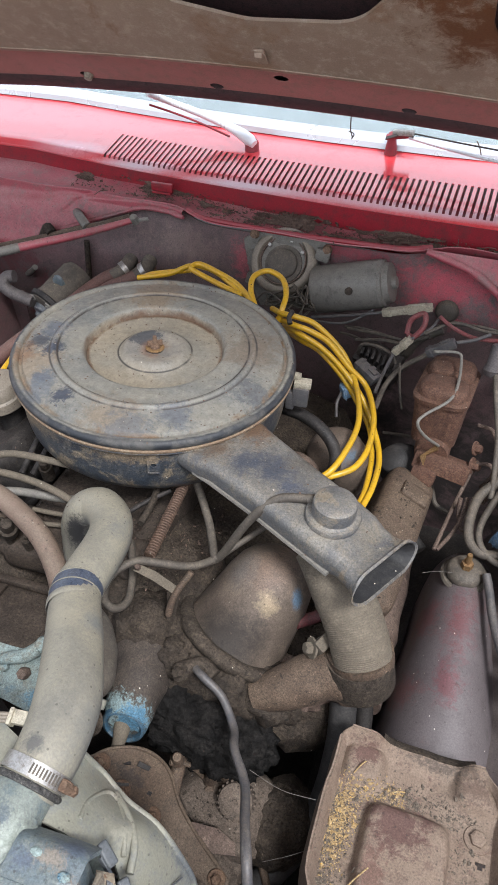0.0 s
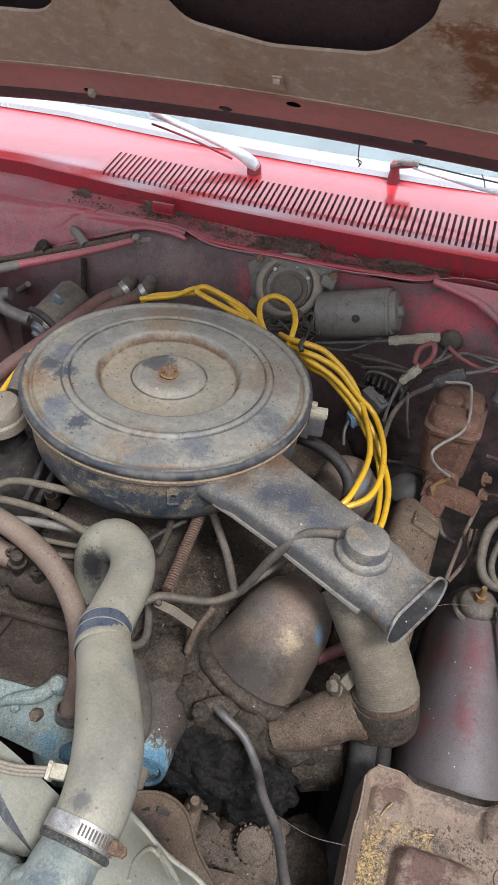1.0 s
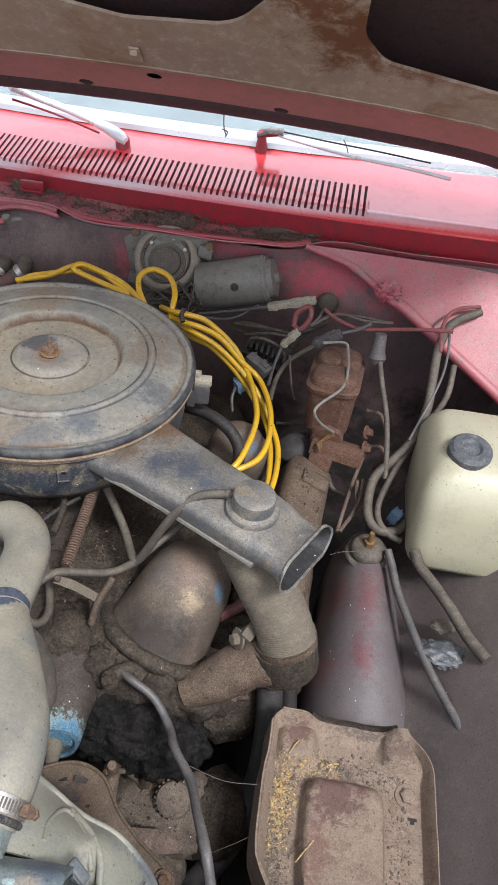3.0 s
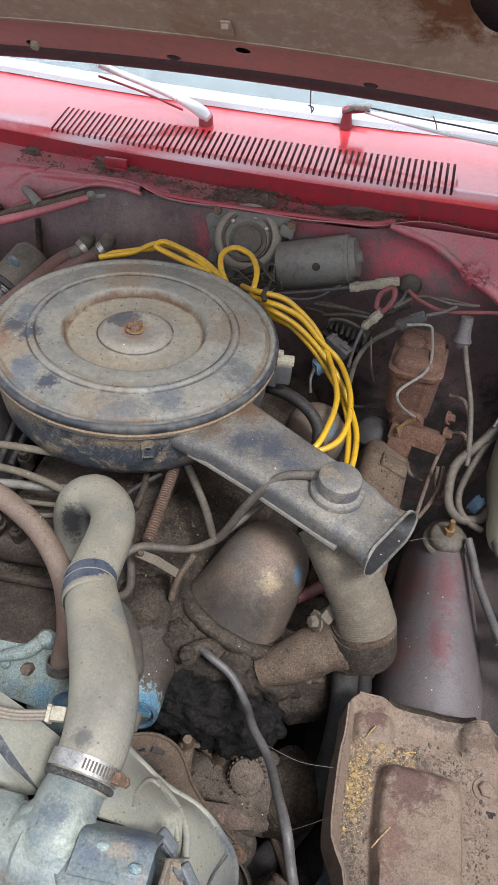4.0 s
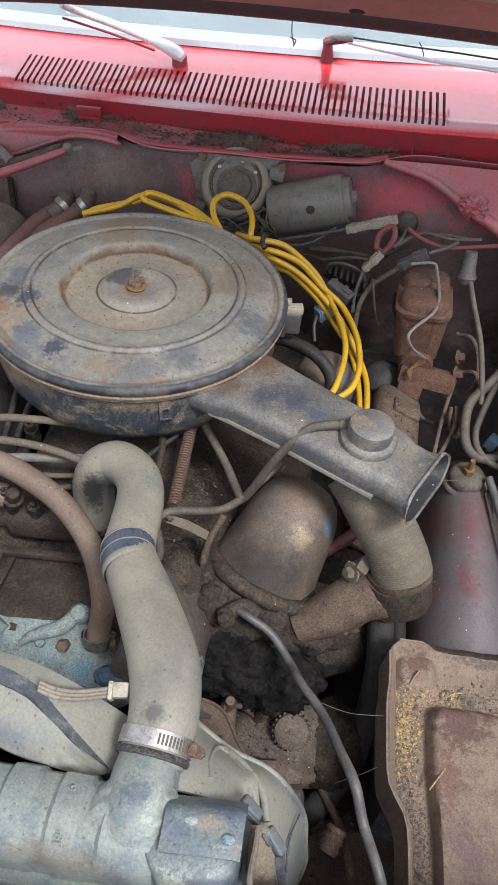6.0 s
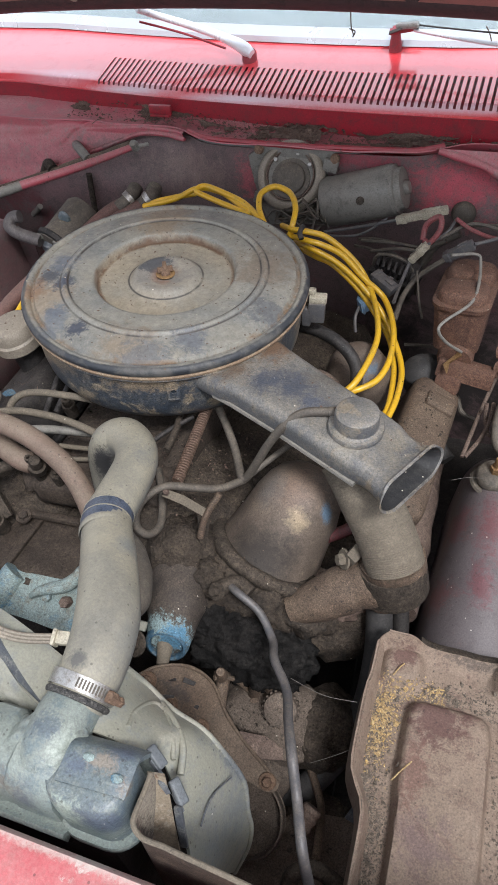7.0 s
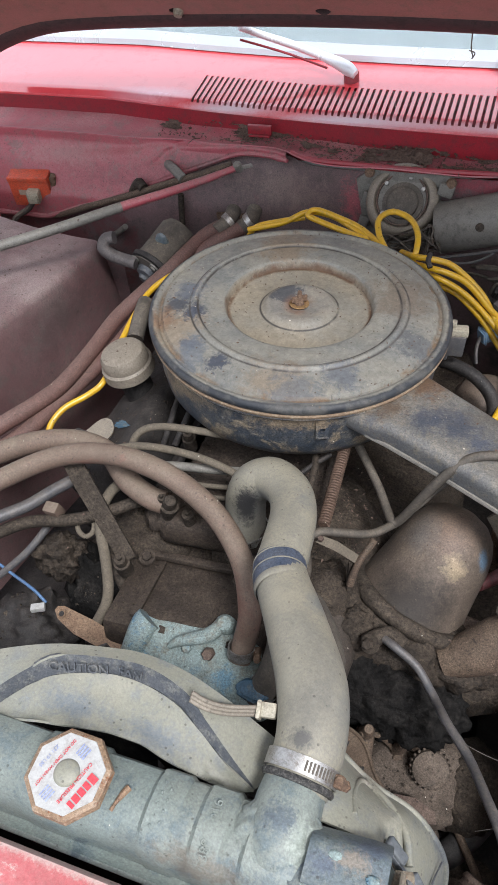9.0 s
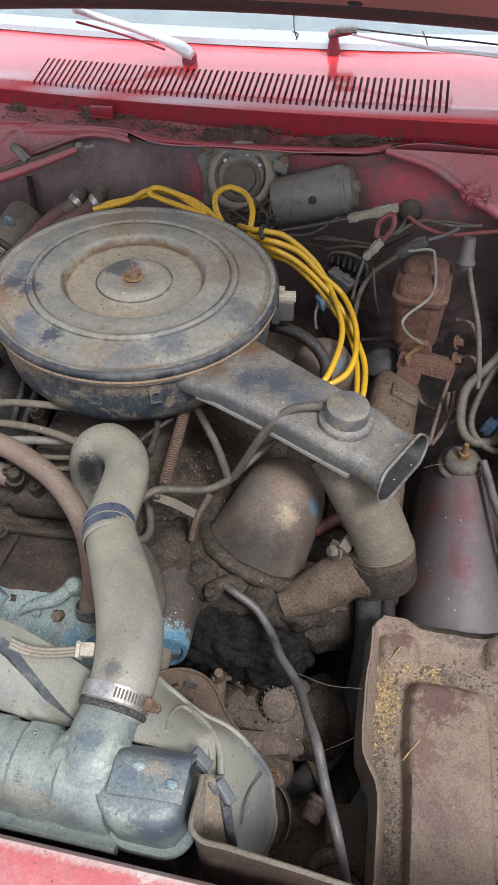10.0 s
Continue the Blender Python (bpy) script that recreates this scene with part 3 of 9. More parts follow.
RAIL = surface("scuffed red rail paint", [(0.36, 0.062, 0.07), (0.42, 0.10, 0.105), (0.30, 0.07, 0.07)], big=6, fine=40, rough=0.45, bump=0.1, dust=(0.42, 0.33, 0.30), dust_amount=0.35, patch=(0.46, 0.38, 0.34), patch_cut=0.60, patch_scale=16, mottle=0.12, spots=[((0.15, -0.692, 0.926), (0.6, 0.008, 0.02), (0.44, 0.36, 0.32), 0.6, 0.75)], wear=0.6)
GROUND = surface("packed dirt ground", [(0.16, 0.125, 0.09), (0.12, 0.095, 0.07), (0.2, 0.165, 0.12)], big=3, fine=30, rough=0.95, bump=0.4)


def lid_enamel():
    """The cleaner's lid: dark rim, rust lines where the pressings hold water, dust lying between, shade painted into
    creases and bowl.
    """
    m = bpy.data.materials.new("weathered cleaner lid")
    m.use_nodes = True
    n, l = m.node_tree.nodes, m.node_tree.links
    b = n["Principled BSDF"]
    co = n.new("ShaderNodeTexCoord")
    flat = n.new("ShaderNodeVectorMath")
    flat.operation = "MULTIPLY"
    flat.inputs[1].default_value = (1, 1, 0)
    l.new(co.outputs["Object"], flat.inputs[0])
    size = n.new("ShaderNodeVectorMath")
    size.operation = "LENGTH"
    l.new(flat.outputs[0], size.inputs[0])

    def noise_at(scale, detail=8.0, rough=0.65, dist=0.4):
        t = n.new("ShaderNodeTexNoise")
        for key, v in (("Scale", scale), ("Detail", detail), ("Roughness", rough), ("Distortion", dist)):
            t.inputs[key].default_value = v
        l.new(co.outputs["Object"], t.inputs["Vector"])
        return t.outputs["Fac"]

    def math_node(op, a, v):
        x = n.new("ShaderNodeMath")
        x.operation = op
        for s, q in zip(x.inputs, (a, v)):
            if isinstance(q, (int, float)):
                s.default_value = q
            else:
                l.new(q, s)
        return x.outputs[0]

    def rng_node(fac, lo, hi, a=0.0, c=1.0):
        r = n.new("ShaderNodeMapRange")
        for k, v in zip((1, 2, 3, 4), (lo, hi, a, c)):
            r.inputs[k].default_value = v
        l.new(fac, r.inputs[0])
        return r.outputs[0]

    def mixed(fac, a, c, mode="MIX"):
        x = n.new("ShaderNodeMix")
        x.data_type, x.blend_type = "RGBA", mode
        if isinstance(fac, float):
            x.inputs[0].default_value = fac
        else:
            l.new(fac, x.inputs[0])
        for s, v in ((x.inputs[6], a), (x.inputs[7], c)):
            if isinstance(v, tuple):
                s.default_value = (*v, 1)
            else:
                l.new(v, s)
        return x.outputs[2]

    big, mid, fine = noise_at(9), noise_at(28), noise_at(110)
    wobble = math_node("ADD", size.outputs["Value"], math_node("MULTIPLY", math_node("SUBTRACT", mid, 0.5), 0.010))
    # dust film over blue-black enamel
    film = mixed(rng_node(big, 0.36, 0.64), (0.148, 0.150, 0.140), (0.228, 0.212, 0.170))
    film = mixed(rng_node(noise_at(34, 10, 0.8, 0.6), 0.52, 0.58, 0.0, 0.7), film, (0.215, 0.205, 0.175))
    bare = math_node("MULTIPLY", rng_node(noise_at(12, 10, 0.78, 0.3), 0.63, 0.68), rng_node(wobble, 0.12, 0.16))
    film = mixed(bare, film, (0.026, 0.042, 0.075))
    def blotch(base, x, y, reach, colour, soft, strength):
        """A ragged blotch of dirt or painted shade at its own place on the lid."""
        away = n.new("ShaderNodeVectorMath")
        away.operation = "SUBTRACT"
        away.inputs[1].default_value = (x, y, 0)
        l.new(flat.outputs[0], away.inputs[0])
        length = n.new("ShaderNodeVectorMath")
        length.operation = "LENGTH"
        l.new(away.outputs[0], length.inputs[0])
        edge = math_node("ADD", math_node("MULTIPLY", length.outputs["Value"], 1 / reach), math_node("MULTIPLY", noise_at(2.2 / reach, 10, 0.8, 0.5), 3.6))
        return mixed(math_node("MULTIPLY", rng_node(edge, 2.75, 2.75 - 0.6 * soft), strength), base, colour)

    film = blotch(film, -0.14, -0.10, 0.050, (0.215, 0.168, 0.115), 0.9, 0.7)
    film = blotch(film, 0.02, -0.165, 0.050, (0.18, 0.135, 0.09), 0.9, 0.6)
    film = blotch(film, 0.13, 0.05, 0.060, (0.15, 0.12, 0.09), 0.9, 0.8)
    film = blotch(film, -0.06, 0.13, 0.060, (0.19, 0.145, 0.098), 0.9, 0.8)
    film = blotch(film, -0.125, -0.066, 0.020, (0.034, 0.045, 0.070), 0.8, 0.85)
    film = blotch(film, -0.155, -0.052, 0.022, (0.038, 0.043, 0.054), 0.7, 0.85)
    film = blotch(film, -0.060, -0.150, 0.018, (0.030, 0.038, 0.060), 0.7, 0.85)
    film = blotch(film, -0.105, -0.125, 0.018, (0.09, 0.10, 0.12), 0.8, 0.8)
    film = blotch(film, 0.09, -0.13, 0.030, (0.075, 0.085, 0.105), 0.8, 0.7)
    film = blotch(film, 0.165, -0.04, 0.035, (0.07, 0.075, 0.085), 0.8, 0.7)
    film = blotch(film, -0.150, -0.020, 0.030, (0.075, 0.088, 0.115), 0.9, 0.75)
    film = blotch(film, -0.10, -0.15, 0.035, (0.095, 0.108, 0.128), 0.9, 0.7)
    film = blotch(film, 0.05, -0.175, 0.045, (0.10, 0.108, 0.118), 0.9, 0.7)
    film = blotch(film, -0.165, -0.085, 0.030, (0.17, 0.095, 0.05), 0.9, 0.7)
    # the recess is tan, its floor greyer
    recess = mixed(rng_node(big, 0.38, 0.62), (0.238, 0.206, 0.152), (0.195, 0.182, 0.150))
    col = mixed(rng_node(size.outputs["Value"], 0.0975, 0.1), recess, film)
    # The dark crescent paints shade into the bowl's upper left.
    bowl = blotch(mixed(rng_node(mid, 0.42, 0.62), (0.215, 0.195, 0.16), (0.165, 0.155, 0.138)), -0.028, 0.022, 0.030, (0.05, 0.053, 0.06), 0.6, 0.9)
    col = mixed(rng_node(wobble, 0.040, 0.052), bowl, col)

    def rust_shade_line(r0, w, lo, hi, at=None):
        near = rng_node(math_node("ABSOLUTE", math_node("SUBTRACT", at or wobble, r0), 0.0), w, w * 0.25)
        return math_node("MULTIPLY", near, rng_node(noise_at(17, 8, 0.7, 0.8), lo, hi))

    col = mixed(rust_shade_line(0.0955, 0.0042, 0.32, 0.50), col, (0.105, 0.062, 0.036))
    col = mixed(rust_shade_line(0.187, 0.0045, 0.46, 0.60), col, (0.15, 0.10, 0.06))
    col = mixed(rust_shade_line(0.010, 0.016, 0.36, 0.60), col, (0.18, 0.085, 0.045))
    # Dark rings paint crevice shade beside the ridge and boss.
    for r0 in (0.1352, 0.1462, 0.0525):
        col = mixed(rust_shade_line(r0, 0.0020, 0.32, 0.50, size.outputs["Value"]), col, (0.048, 0.042, 0.038))
    rim = mixed(rng_node(mid, 0.47, 0.60), (0.022, 0.025, 0.030), (0.075, 0.073, 0.068))
    col = mixed(rng_node(wobble, 0.1958, 0.1985), col, rim)
    col = mixed(1.0, col, rng_node(fine, 0.30, 0.70, 0.72, 1.08), "MULTIPLY")
    col = mixed(1.0, col, rng_node(noise_at(330, 9, 0.75), 0.32, 0.68, 0.82, 1.18), "MULTIPLY")
    col = mixed(1.0, col, rng_node(noise_at(85, 10, 0.8), 0.60, 0.64, 1.0, 0.55), "MULTIPLY")
    v = n.new("ShaderNodeTexVoronoi")
    v.inputs["Scale"].default_value = 120.0
    l.new(co.outputs["Object"], v.inputs["Vector"])
    col = mixed(math_node("MULTIPLY", rng_node(v.outputs["Distance"], 0.15, 0.10), rng_node(v.outputs["Color"], 0.92, 0.93)), col, (0.5, 0.46, 0.38))
    w = n.new("ShaderNodeTexVoronoi")
    w.inputs["Scale"].default_value = 190.0
    l.new(co.outputs["Object"], w.inputs["Vector"])
    col = mixed(math_node("MULTIPLY", rng_node(w.outputs["Distance"], 0.30, 0.20), rng_node(w.outputs["Color"], 0.82, 0.83)), col, (0.075, 0.055, 0.04))
    l.new(col, b.inputs["Base Color"])
    l.new(rng_node(mid, 0.3, 0.7, 0.42, 0.75), b.inputs["Roughness"])
    bp = n.new("ShaderNodeBump")
    bp.inputs["Strength"].default_value, bp.inputs["Distance"].default_value = 0.25, 0.002
    l.new(fine, bp.inputs["Height"])
    l.new(bp.outputs[0], b.inputs["Normal"])
    return m


LID = lid_enamel()
glass = bpy.data.materials.new("windshield glass")
glass.use_nodes = True
gb = glass.node_tree.nodes["Principled BSDF"]
gb.inputs["Base Color"].default_value = (0.74, 0.83, 0.86, 1)
gb.inputs["Transmission Weight"].default_value, gb.inputs["Roughness"].default_value, gb.inputs["IOR"].default_value = 1.0, 0.04, 1.75


# ---- builders ----
def thing(name, label, category, at=(0, 0, 0), group="", kind=""):
    e = new(name)
    e.empty_display_size = 0.05
    e.location = at
    return tagged(e, label, category, group, kind)


def smooth_mesh(me, angle=40):
    for p in me.polygons:
        p.use_smooth = True
    me.set_sharp_from_angle(angle=radians(angle))


def part(name, bm, material, parent=None, label="", angle=40):
    bmesh.ops.recalc_face_normals(bm, faces=bm.faces)
    me = bpy.data.meshes.new(name)
    bm.to_mesh(me)
    bm.free()
    smooth_mesh(me, angle)
    me.materials.append(material)
    ob = new(name, me)
    if parent is not None:
        ob.parent = parent
        if parent.parent is None:
            ob.matrix_parent_inverse = Matrix.Translation(parent.location).inverted()
    if label:
        ob["label"] = label
    return ob


def solo(name, bm, material, label, category, group="", kind="", angle=40):
    return tagged(part(name, bm, material, None, "", angle), label, category, group, kind)


def merged(*bms):
    out = bmesh.new()
    for b in bms:
        me = bpy.data.meshes.new("tmp")
        b.to_mesh(me)
        b.free()
        out.from_mesh(me)
        bpy.data.meshes.remove(me)
    return out


def glide(points, res=6):
    """A smooth line through the points."""
    ps = [Vector(p) for p in points]
    if len(ps) < 3:
        return ps
    ps = [ps[0] * 2 - ps[1]] + ps + [ps[-1] * 2 - ps[-2]]
    out = []
    for a, b, c, d in zip(ps, ps[1:], ps[2:], ps[3:]):
        for k in range(res):
            t = k / res
            out.append(0.5 * (2 * b + (c - a) * t + (2 * a - 5 * b + 4 * c - d) * t * t + (3 * b - a - 3 * c + d) * t ** 3))
    return out + [ps[-2]]


def tube(points, r, seg=12, res=6, wall=0.0, wob=0.0, seed=0, radii=None):
    """A round tube along a smooth line; wall: left open, with that thickness at the ends; radii: its width at each point."""
    line = glide(points, res)
    bm = bmesh.new()
    n = len(line)
    up = None
    rings = []
    for i, p in enumerate(line):
        d = (line[min(i + 1, n - 1)] - line[max(i - 1, 0)]).normalized()
        if up is None:
            up = d.orthogonal().normalized()
        up = (up - d * up.dot(d)).normalized()
        side = d.cross(up)
        k = r
        if radii:
            s = i / max(n - 1, 1) * (len(radii) - 1)
            j = min(int(s), len(radii) - 2)
            k = radii[j] + (radii[j + 1] - radii[j]) * (s - j)
        if wob:
            k *= 1 + wob * noise.noise(p * 40 + Vector((seed, 0, 0)))
        rings.append([bm.verts.new(p + (up * math.cos(a) + side * math.sin(a)) * k) for a in [2 * math.pi * q / seg for q in range(seg)]])
    for a, b in zip(rings, rings[1:]):
        for q in range(seg):
            bm.faces.new((a[q], a[(q + 1) % seg], b[(q + 1) % seg], b[q]))
    if wall:
        bmesh.ops.solidify(bm, geom=bm.faces[:], thickness=wall)
    else:
        bm.faces.new(rings[0])
        bm.faces.new(rings[-1])
    return bm


def lathe(profile, m=None, seg=48, closed=False):
    """A turned shape: rows of radius and height, about the pose's own z."""
    bm = bmesh.new()
    m = m or Matrix()
    rings = []
    for r, h in profile:
        if r < 1e-5:
            rings.append([bm.verts.new(m @ Vector((0, 0, h)))])
        else:
            rings.append([bm.verts.new(m @ Vector((r * math.cos(2 * math.pi * k / seg), r * math.sin(2 * math.pi * k / seg), h))) for k in range(seg)])
    pairs = list(zip(rings, rings[1:]))
    if closed:
        pairs.append((rings[-1], rings[0]))
    for a, b in pairs:
        for k in range(seg):
            q = [a[k % len(a)], a[(k + 1) % len(a)], b[(k + 1) % len(b)], b[k % len(b)]]
            f = list(dict.fromkeys(q))
            if len(f) > 2:
                bm.faces.new(f)
    return bm


def toward(p, d, spin=0):
    """A pose at p whose z points along d."""
    return Matrix.Translation(p) @ Vector(d).to_track_quat("Z", "Y").to_matrix().to_4x4() @ pose(0, 0, 0, 0, 0, spin)


def box(size, m=None, bevel=0.002, seg=2, taper=1.0):
    bm = bmesh.new()
    bmesh.ops.create_cube(bm, size=1.0)
    for v in bm.verts:
        k = taper if v.co.z > 0 else 1.0
        v.co = Vector((v.co.x * size[0] * k, v.co.y * size[1] * k, v.co.z * size[2]))
    if bevel:
        bmesh.ops.bevel(bm, geom=bm.edges[:], offset=bevel, segments=seg, affect="EDGES", profile=0.6)
    if m is not None:
        bm.transform(m)
    return bm


def plate(outline, thick, m=None, bevel=0.0, holes=()):
    """A flat plate: an outline in x and y, thickness upwards; holes: centre and radius."""
    bm = bmesh.new()
    vs = [bm.verts.new((x, y, 0)) for x, y in outline]
    es = [bm.edges.new((a, b)) for a, b in zip(vs, vs[1:] + vs[:1])]
    for hx, hy, hr in holes:
        hv = [bm.verts.new((hx + hr * math.cos(k * math.pi / 8), hy + hr * math.sin(k * math.pi / 8), 0)) for k in range(16)]
        es += [bm.edges.new((a, b)) for a, b in zip(hv, hv[1:] + hv[:1])]
    bmesh.ops.triangle_fill(bm, use_beauty=True, use_dissolve=False, edges=es)
    got = bmesh.ops.extrude_face_region(bm, geom=bm.faces[:])
    bmesh.ops.translate(bm, verts=[v for v in got["geom"] if isinstance(v, bmesh.types.BMVert)], vec=(0, 0, thick))
    bmesh.ops.recalc_face_normals(bm, faces=bm.faces)
    if bevel:
        rims = [e for e in bm.edges if len(e.link_faces) == 2 and e.calc_face_angle(0) > 1.2]
        bmesh.ops.bevel(bm, geom=rims, offset=bevel, segments=2, affect="EDGES")
    if m is not None:
        bm.transform(m)
    return bm


def sheet(fn, us, vs, thick=0.0, skip=None):
    """A bent sheet: fn(u, v) gives a place; skip(u, v) leaves a face out."""
    bm = bmesh.new()
    grid = [[bm.verts.new(fn(u, v)) for v in vs] for u in us]
    for i in range(len(us) - 1):
        for j in range(len(vs) - 1):
            if skip and skip((us[i] + us[i + 1]) / 2, (vs[j] + vs[j + 1]) / 2):
                continue
            bm.faces.new((grid[i][j], grid[i + 1][j], grid[i + 1][j + 1], grid[i][j + 1]))
    bmesh.ops.delete(bm, geom=[v for v in bm.verts if not v.link_faces], context="VERTS")
    bmesh.ops.recalc_face_normals(bm, faces=bm.faces)
    if thick:
        bmesh.ops.solidify(bm, geom=bm.faces[:], thickness=thick)
    return bm


def loft(loops, caps=True):
    bm = bmesh.new()
    rings = [[bm.verts.new(p) for p in loop] for loop in loops]
    n = len(rings[0])
    for a, b in zip(rings, rings[1:]):
        for k in range(n):
            bm.faces.new((a[k], a[(k + 1) % n], b[(k + 1) % n], b[k]))
    if caps:
        bm.faces.new(rings[0])
        bm.faces.new(rings[-1])
    return bm


def rounded(w, h, r, n=4):
    """The outline of a rounded rectangle, about the origin."""
    out = []
    for cx, cy, a0 in ((w / 2 - r, h / 2 - r, 0), (-w / 2 + r, h / 2 - r, 90), (-w / 2 + r, -h / 2 + r, 180), (w / 2 - r, -h / 2 + r, 270)):
        for k in range(n + 1):
            a = radians(a0 + 90 * k / n)
            out.append((cx + r * math.cos(a), cy + r * math.sin(a)))
    return out


def lump(centre, size, seed=0, rough=0.25, freq=3.0, sub=4, m=None):
    """An uneven rounded lump."""
    bm = bmesh.new()
    bmesh.ops.create_icosphere(bm, subdivisions=sub, radius=1.0)
    for v in bm.verts:
        k = 1 + rough * noise.fractal(v.co * freq + Vector((seed * 7.3, seed, 0)), 0.8, 2.0, 4)
        v.co = Vector((v.co.x * size[0] * k, v.co.y * size[1] * k, v.co.z * size[2] * k))
    bm.transform(Matrix.Translation(centre) @ (m or Matrix()))
    return bm


def bolt_mesh(p, d, r=0.008, h=0.006, washer=True):
    m = toward(p, d)
    hexa = lathe([(0, h), (r * 0.8, h), (r, h * 0.8), (r, 0), (0, 0)], m, 6)
    if washer:
        return merged(hexa, lathe([(0, 0.0015), (r * 1.6, 0.0015), (r * 1.7, -0.001), (0, -0.001)], m, 20))
    return hexa


def lerp(a, b, t):
    return Vector(a) * (1 - t) + Vector(b) * t


def spread(a, b, n):
    return [a + (b - a) * k / n for k in range(n + 1)]


# ---- the car body round the bay ----
def cowl_fore(x):
    """The lip comes forward a little towards the right end of the intake."""
    return 0.010 * min(max(x / 0.4, 0.0), 1.0)


def cowl_lip(x):
    return 0.484 + 0.11 * min(max(0.0, 0.2 - x), 0.75) ** 2 - cowl_fore(x)


def cowl_top(x, s):
    """The cowl's top, s metres behind its front lip."""
    z = 1.0 + 0.012 * min(s / 0.012, 1) + 0.17 * max(s - 0.012, 0)
    return Vector((x, cowl_lip(x) + s + cowl_fore(x) * min(s / 0.094, 1.0), z))


SLOT0, SLOT1, SLOTS = -0.372, 0.412, 67
XS = sorted(set([round(x, 4) for x in spread(-0.95, 0.85, 36)] + [SLOT0, SLOT1]))
SS = [0.0, 0.003, 0.007, 0.012, 0.018, 0.05, 0.094, 0.124, 0.16, 0.185]
ground = solo("ground", sheet(lambda u, v: Vector((u, v, 0.0)), [-400, -30, -6, -2, 0, 2, 6, 30, 400], [-400, -30, -6, -2, 0, 2, 6, 30, 400]), GROUND, "packed brown dirt ground under the car", "ground", kind="structure")

cowl = solo("cowl_panel", merged(
    sheet(cowl_top, XS, SS, 0.0012, lambda x, s: SLOT0 < x < SLOT1 and 0.007 < s < 0.094),
    sheet(lambda x, q: Vector((x, cowl_lip(x) + 0.0006, 1.0 - q)), XS, [0.0, 0.01, 0.022, 0.032], 0.0012)),
    CARPAINT, "glossy red painted cowl panel with slotted air intake", "car panel", kind="structure")
pitch = (SLOT1 - SLOT0) / SLOTS
for k in range(SLOTS + 1):
    x = SLOT0 + pitch * k
    part("slat", sheet(cowl_top, [x - 0.0034, x, x + 0.0034], [0.0065, 0.012, 0.05, 0.0955], 0.0014), CARPAINT, cowl)
solo("cowl_plenum", sheet(lambda x, s: Vector((x, cowl_lip(x) + s, 0.975 + 0.12 * s)), spread(-0.9, 0.8, 20), [0.004, 0.08, 0.2], 0.002), LIPRED, "dark red sheet metal air box below the intake slots", "car panel", kind="structure")
solo("cowl_lip", sheet(lambda x, q: Vector((x, cowl_lip(x) - 0.0016, 0.996 - q)), spread(-0.95, 0.85, 40), [0.0, 0.01, 0.022, 0.045, 0.072], 0.001), LIPRED, "dusty dark red front lip of the cowl", "car panel", kind="structure")


def shield(x, t):
    y = cowl_lip(min(x, 0.4)) + cowl_fore(x) + 0.19 + 0.06 * max(0, x - 0.3)
    return Vector((x, y + 0.62 * t, 1.047 + 0.36 * t))


wind = thing("windshield", "pale windshield glass with bright metal trim at its base", "windshield", (0, 0.7, 1.05))
part("pane", sheet(lambda x, t: shield(x, t), spread(-0.9, 0.8, 24), [0.0, 0.3, 0.7, 1.2], 0.005), glass, wind).visible_shadow = False
part("trim", loft([[shield(x, 0) + Vector((0, a, b)) for a, b in ((-0.012, -0.004), (-0.010, 0.006), (0.0, 0.012), (0.016, 0.017), (0.022, 0.010), (0.02, -0.004))] for x in spread(-0.9, 0.8, 30)]), CHROME, wind, "bright metal trim strip")
solo("dashboard", sheet(lambda x, t: Vector((x, 0.74 + t, 1.0 + 0.06 * math.sin(t * 5) - 0.5 * max(0, t - 0.4))), spread(-0.9, 0.8, 8), spread(0, 0.75, 8), 0.01), DASH, "grey vinyl dashboard behind the windshield", "dashboard", kind="structure")
solo("cabin", sheet(lambda x, t: Vector((x, 1.5, t)), spread(-0.95, 0.85, 4), [0.3, 0.9, 1.5], 0.02), DASH, "plain grey cabin wall behind the dashboard", "cabin", kind="structure")


def fire_y(x, z):
    """The firewall's face: the middle stands forward, the sides fall back at the top."""
    mid = 1 / (1 + math.exp((abs(x - 0.09) - 0.225) / 0.018))
    back_off = 0.052 * (1 - mid) * min(max((z - 0.86) / 0.09, 0), 1)
    dent = 0.014 * math.exp(-((x + 0.22) / 0.12) ** 2 - ((z - 0.86) / 0.05) ** 2) + 0.006 * noise.noise(Vector((x * 6, z * 6, 1)))
    return 0.408 + back_off + dent + 0.05 * max(0, 0.75 - z)


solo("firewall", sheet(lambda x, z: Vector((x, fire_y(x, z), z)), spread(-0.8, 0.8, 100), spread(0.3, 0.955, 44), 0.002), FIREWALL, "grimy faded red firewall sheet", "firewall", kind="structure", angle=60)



def side_low(x):
    """The lower edge of the red side panels climbs towards the middle of the firewall."""
    return 0.813 + 0.142 * min(max((x + 0.66) / 0.42, 0), 1) if x < 0 else 0.80 + 0.155 * min(max((0.52 - x) / 0.19, 0), 1)


for x0, x1 in ((-0.88, -0.15),):
    solo("cowl_side_panel", sheet(lambda x, t: Vector((x, fire_y(x, side_low(x) + (0.966 - side_low(x)) * t) - 0.012 + 0.005 * math.exp(-((x + 0.455 - 0.1 * t) / 0.010) ** 2) * (t > 0.4) - 0.007 / (1 + math.exp((t - 0.80 - 0.05 * math.tanh((x + 0.44) / 0.01)) / 0.02)), side_low(x) + (0.966 - side_low(x)) * t)), spread(x0, x1, 120), spread(0, 1, 30), 0.0012), BAYRED, "dusty faded red sloping panel below the cowl", "car panel", kind="structure", angle=60)


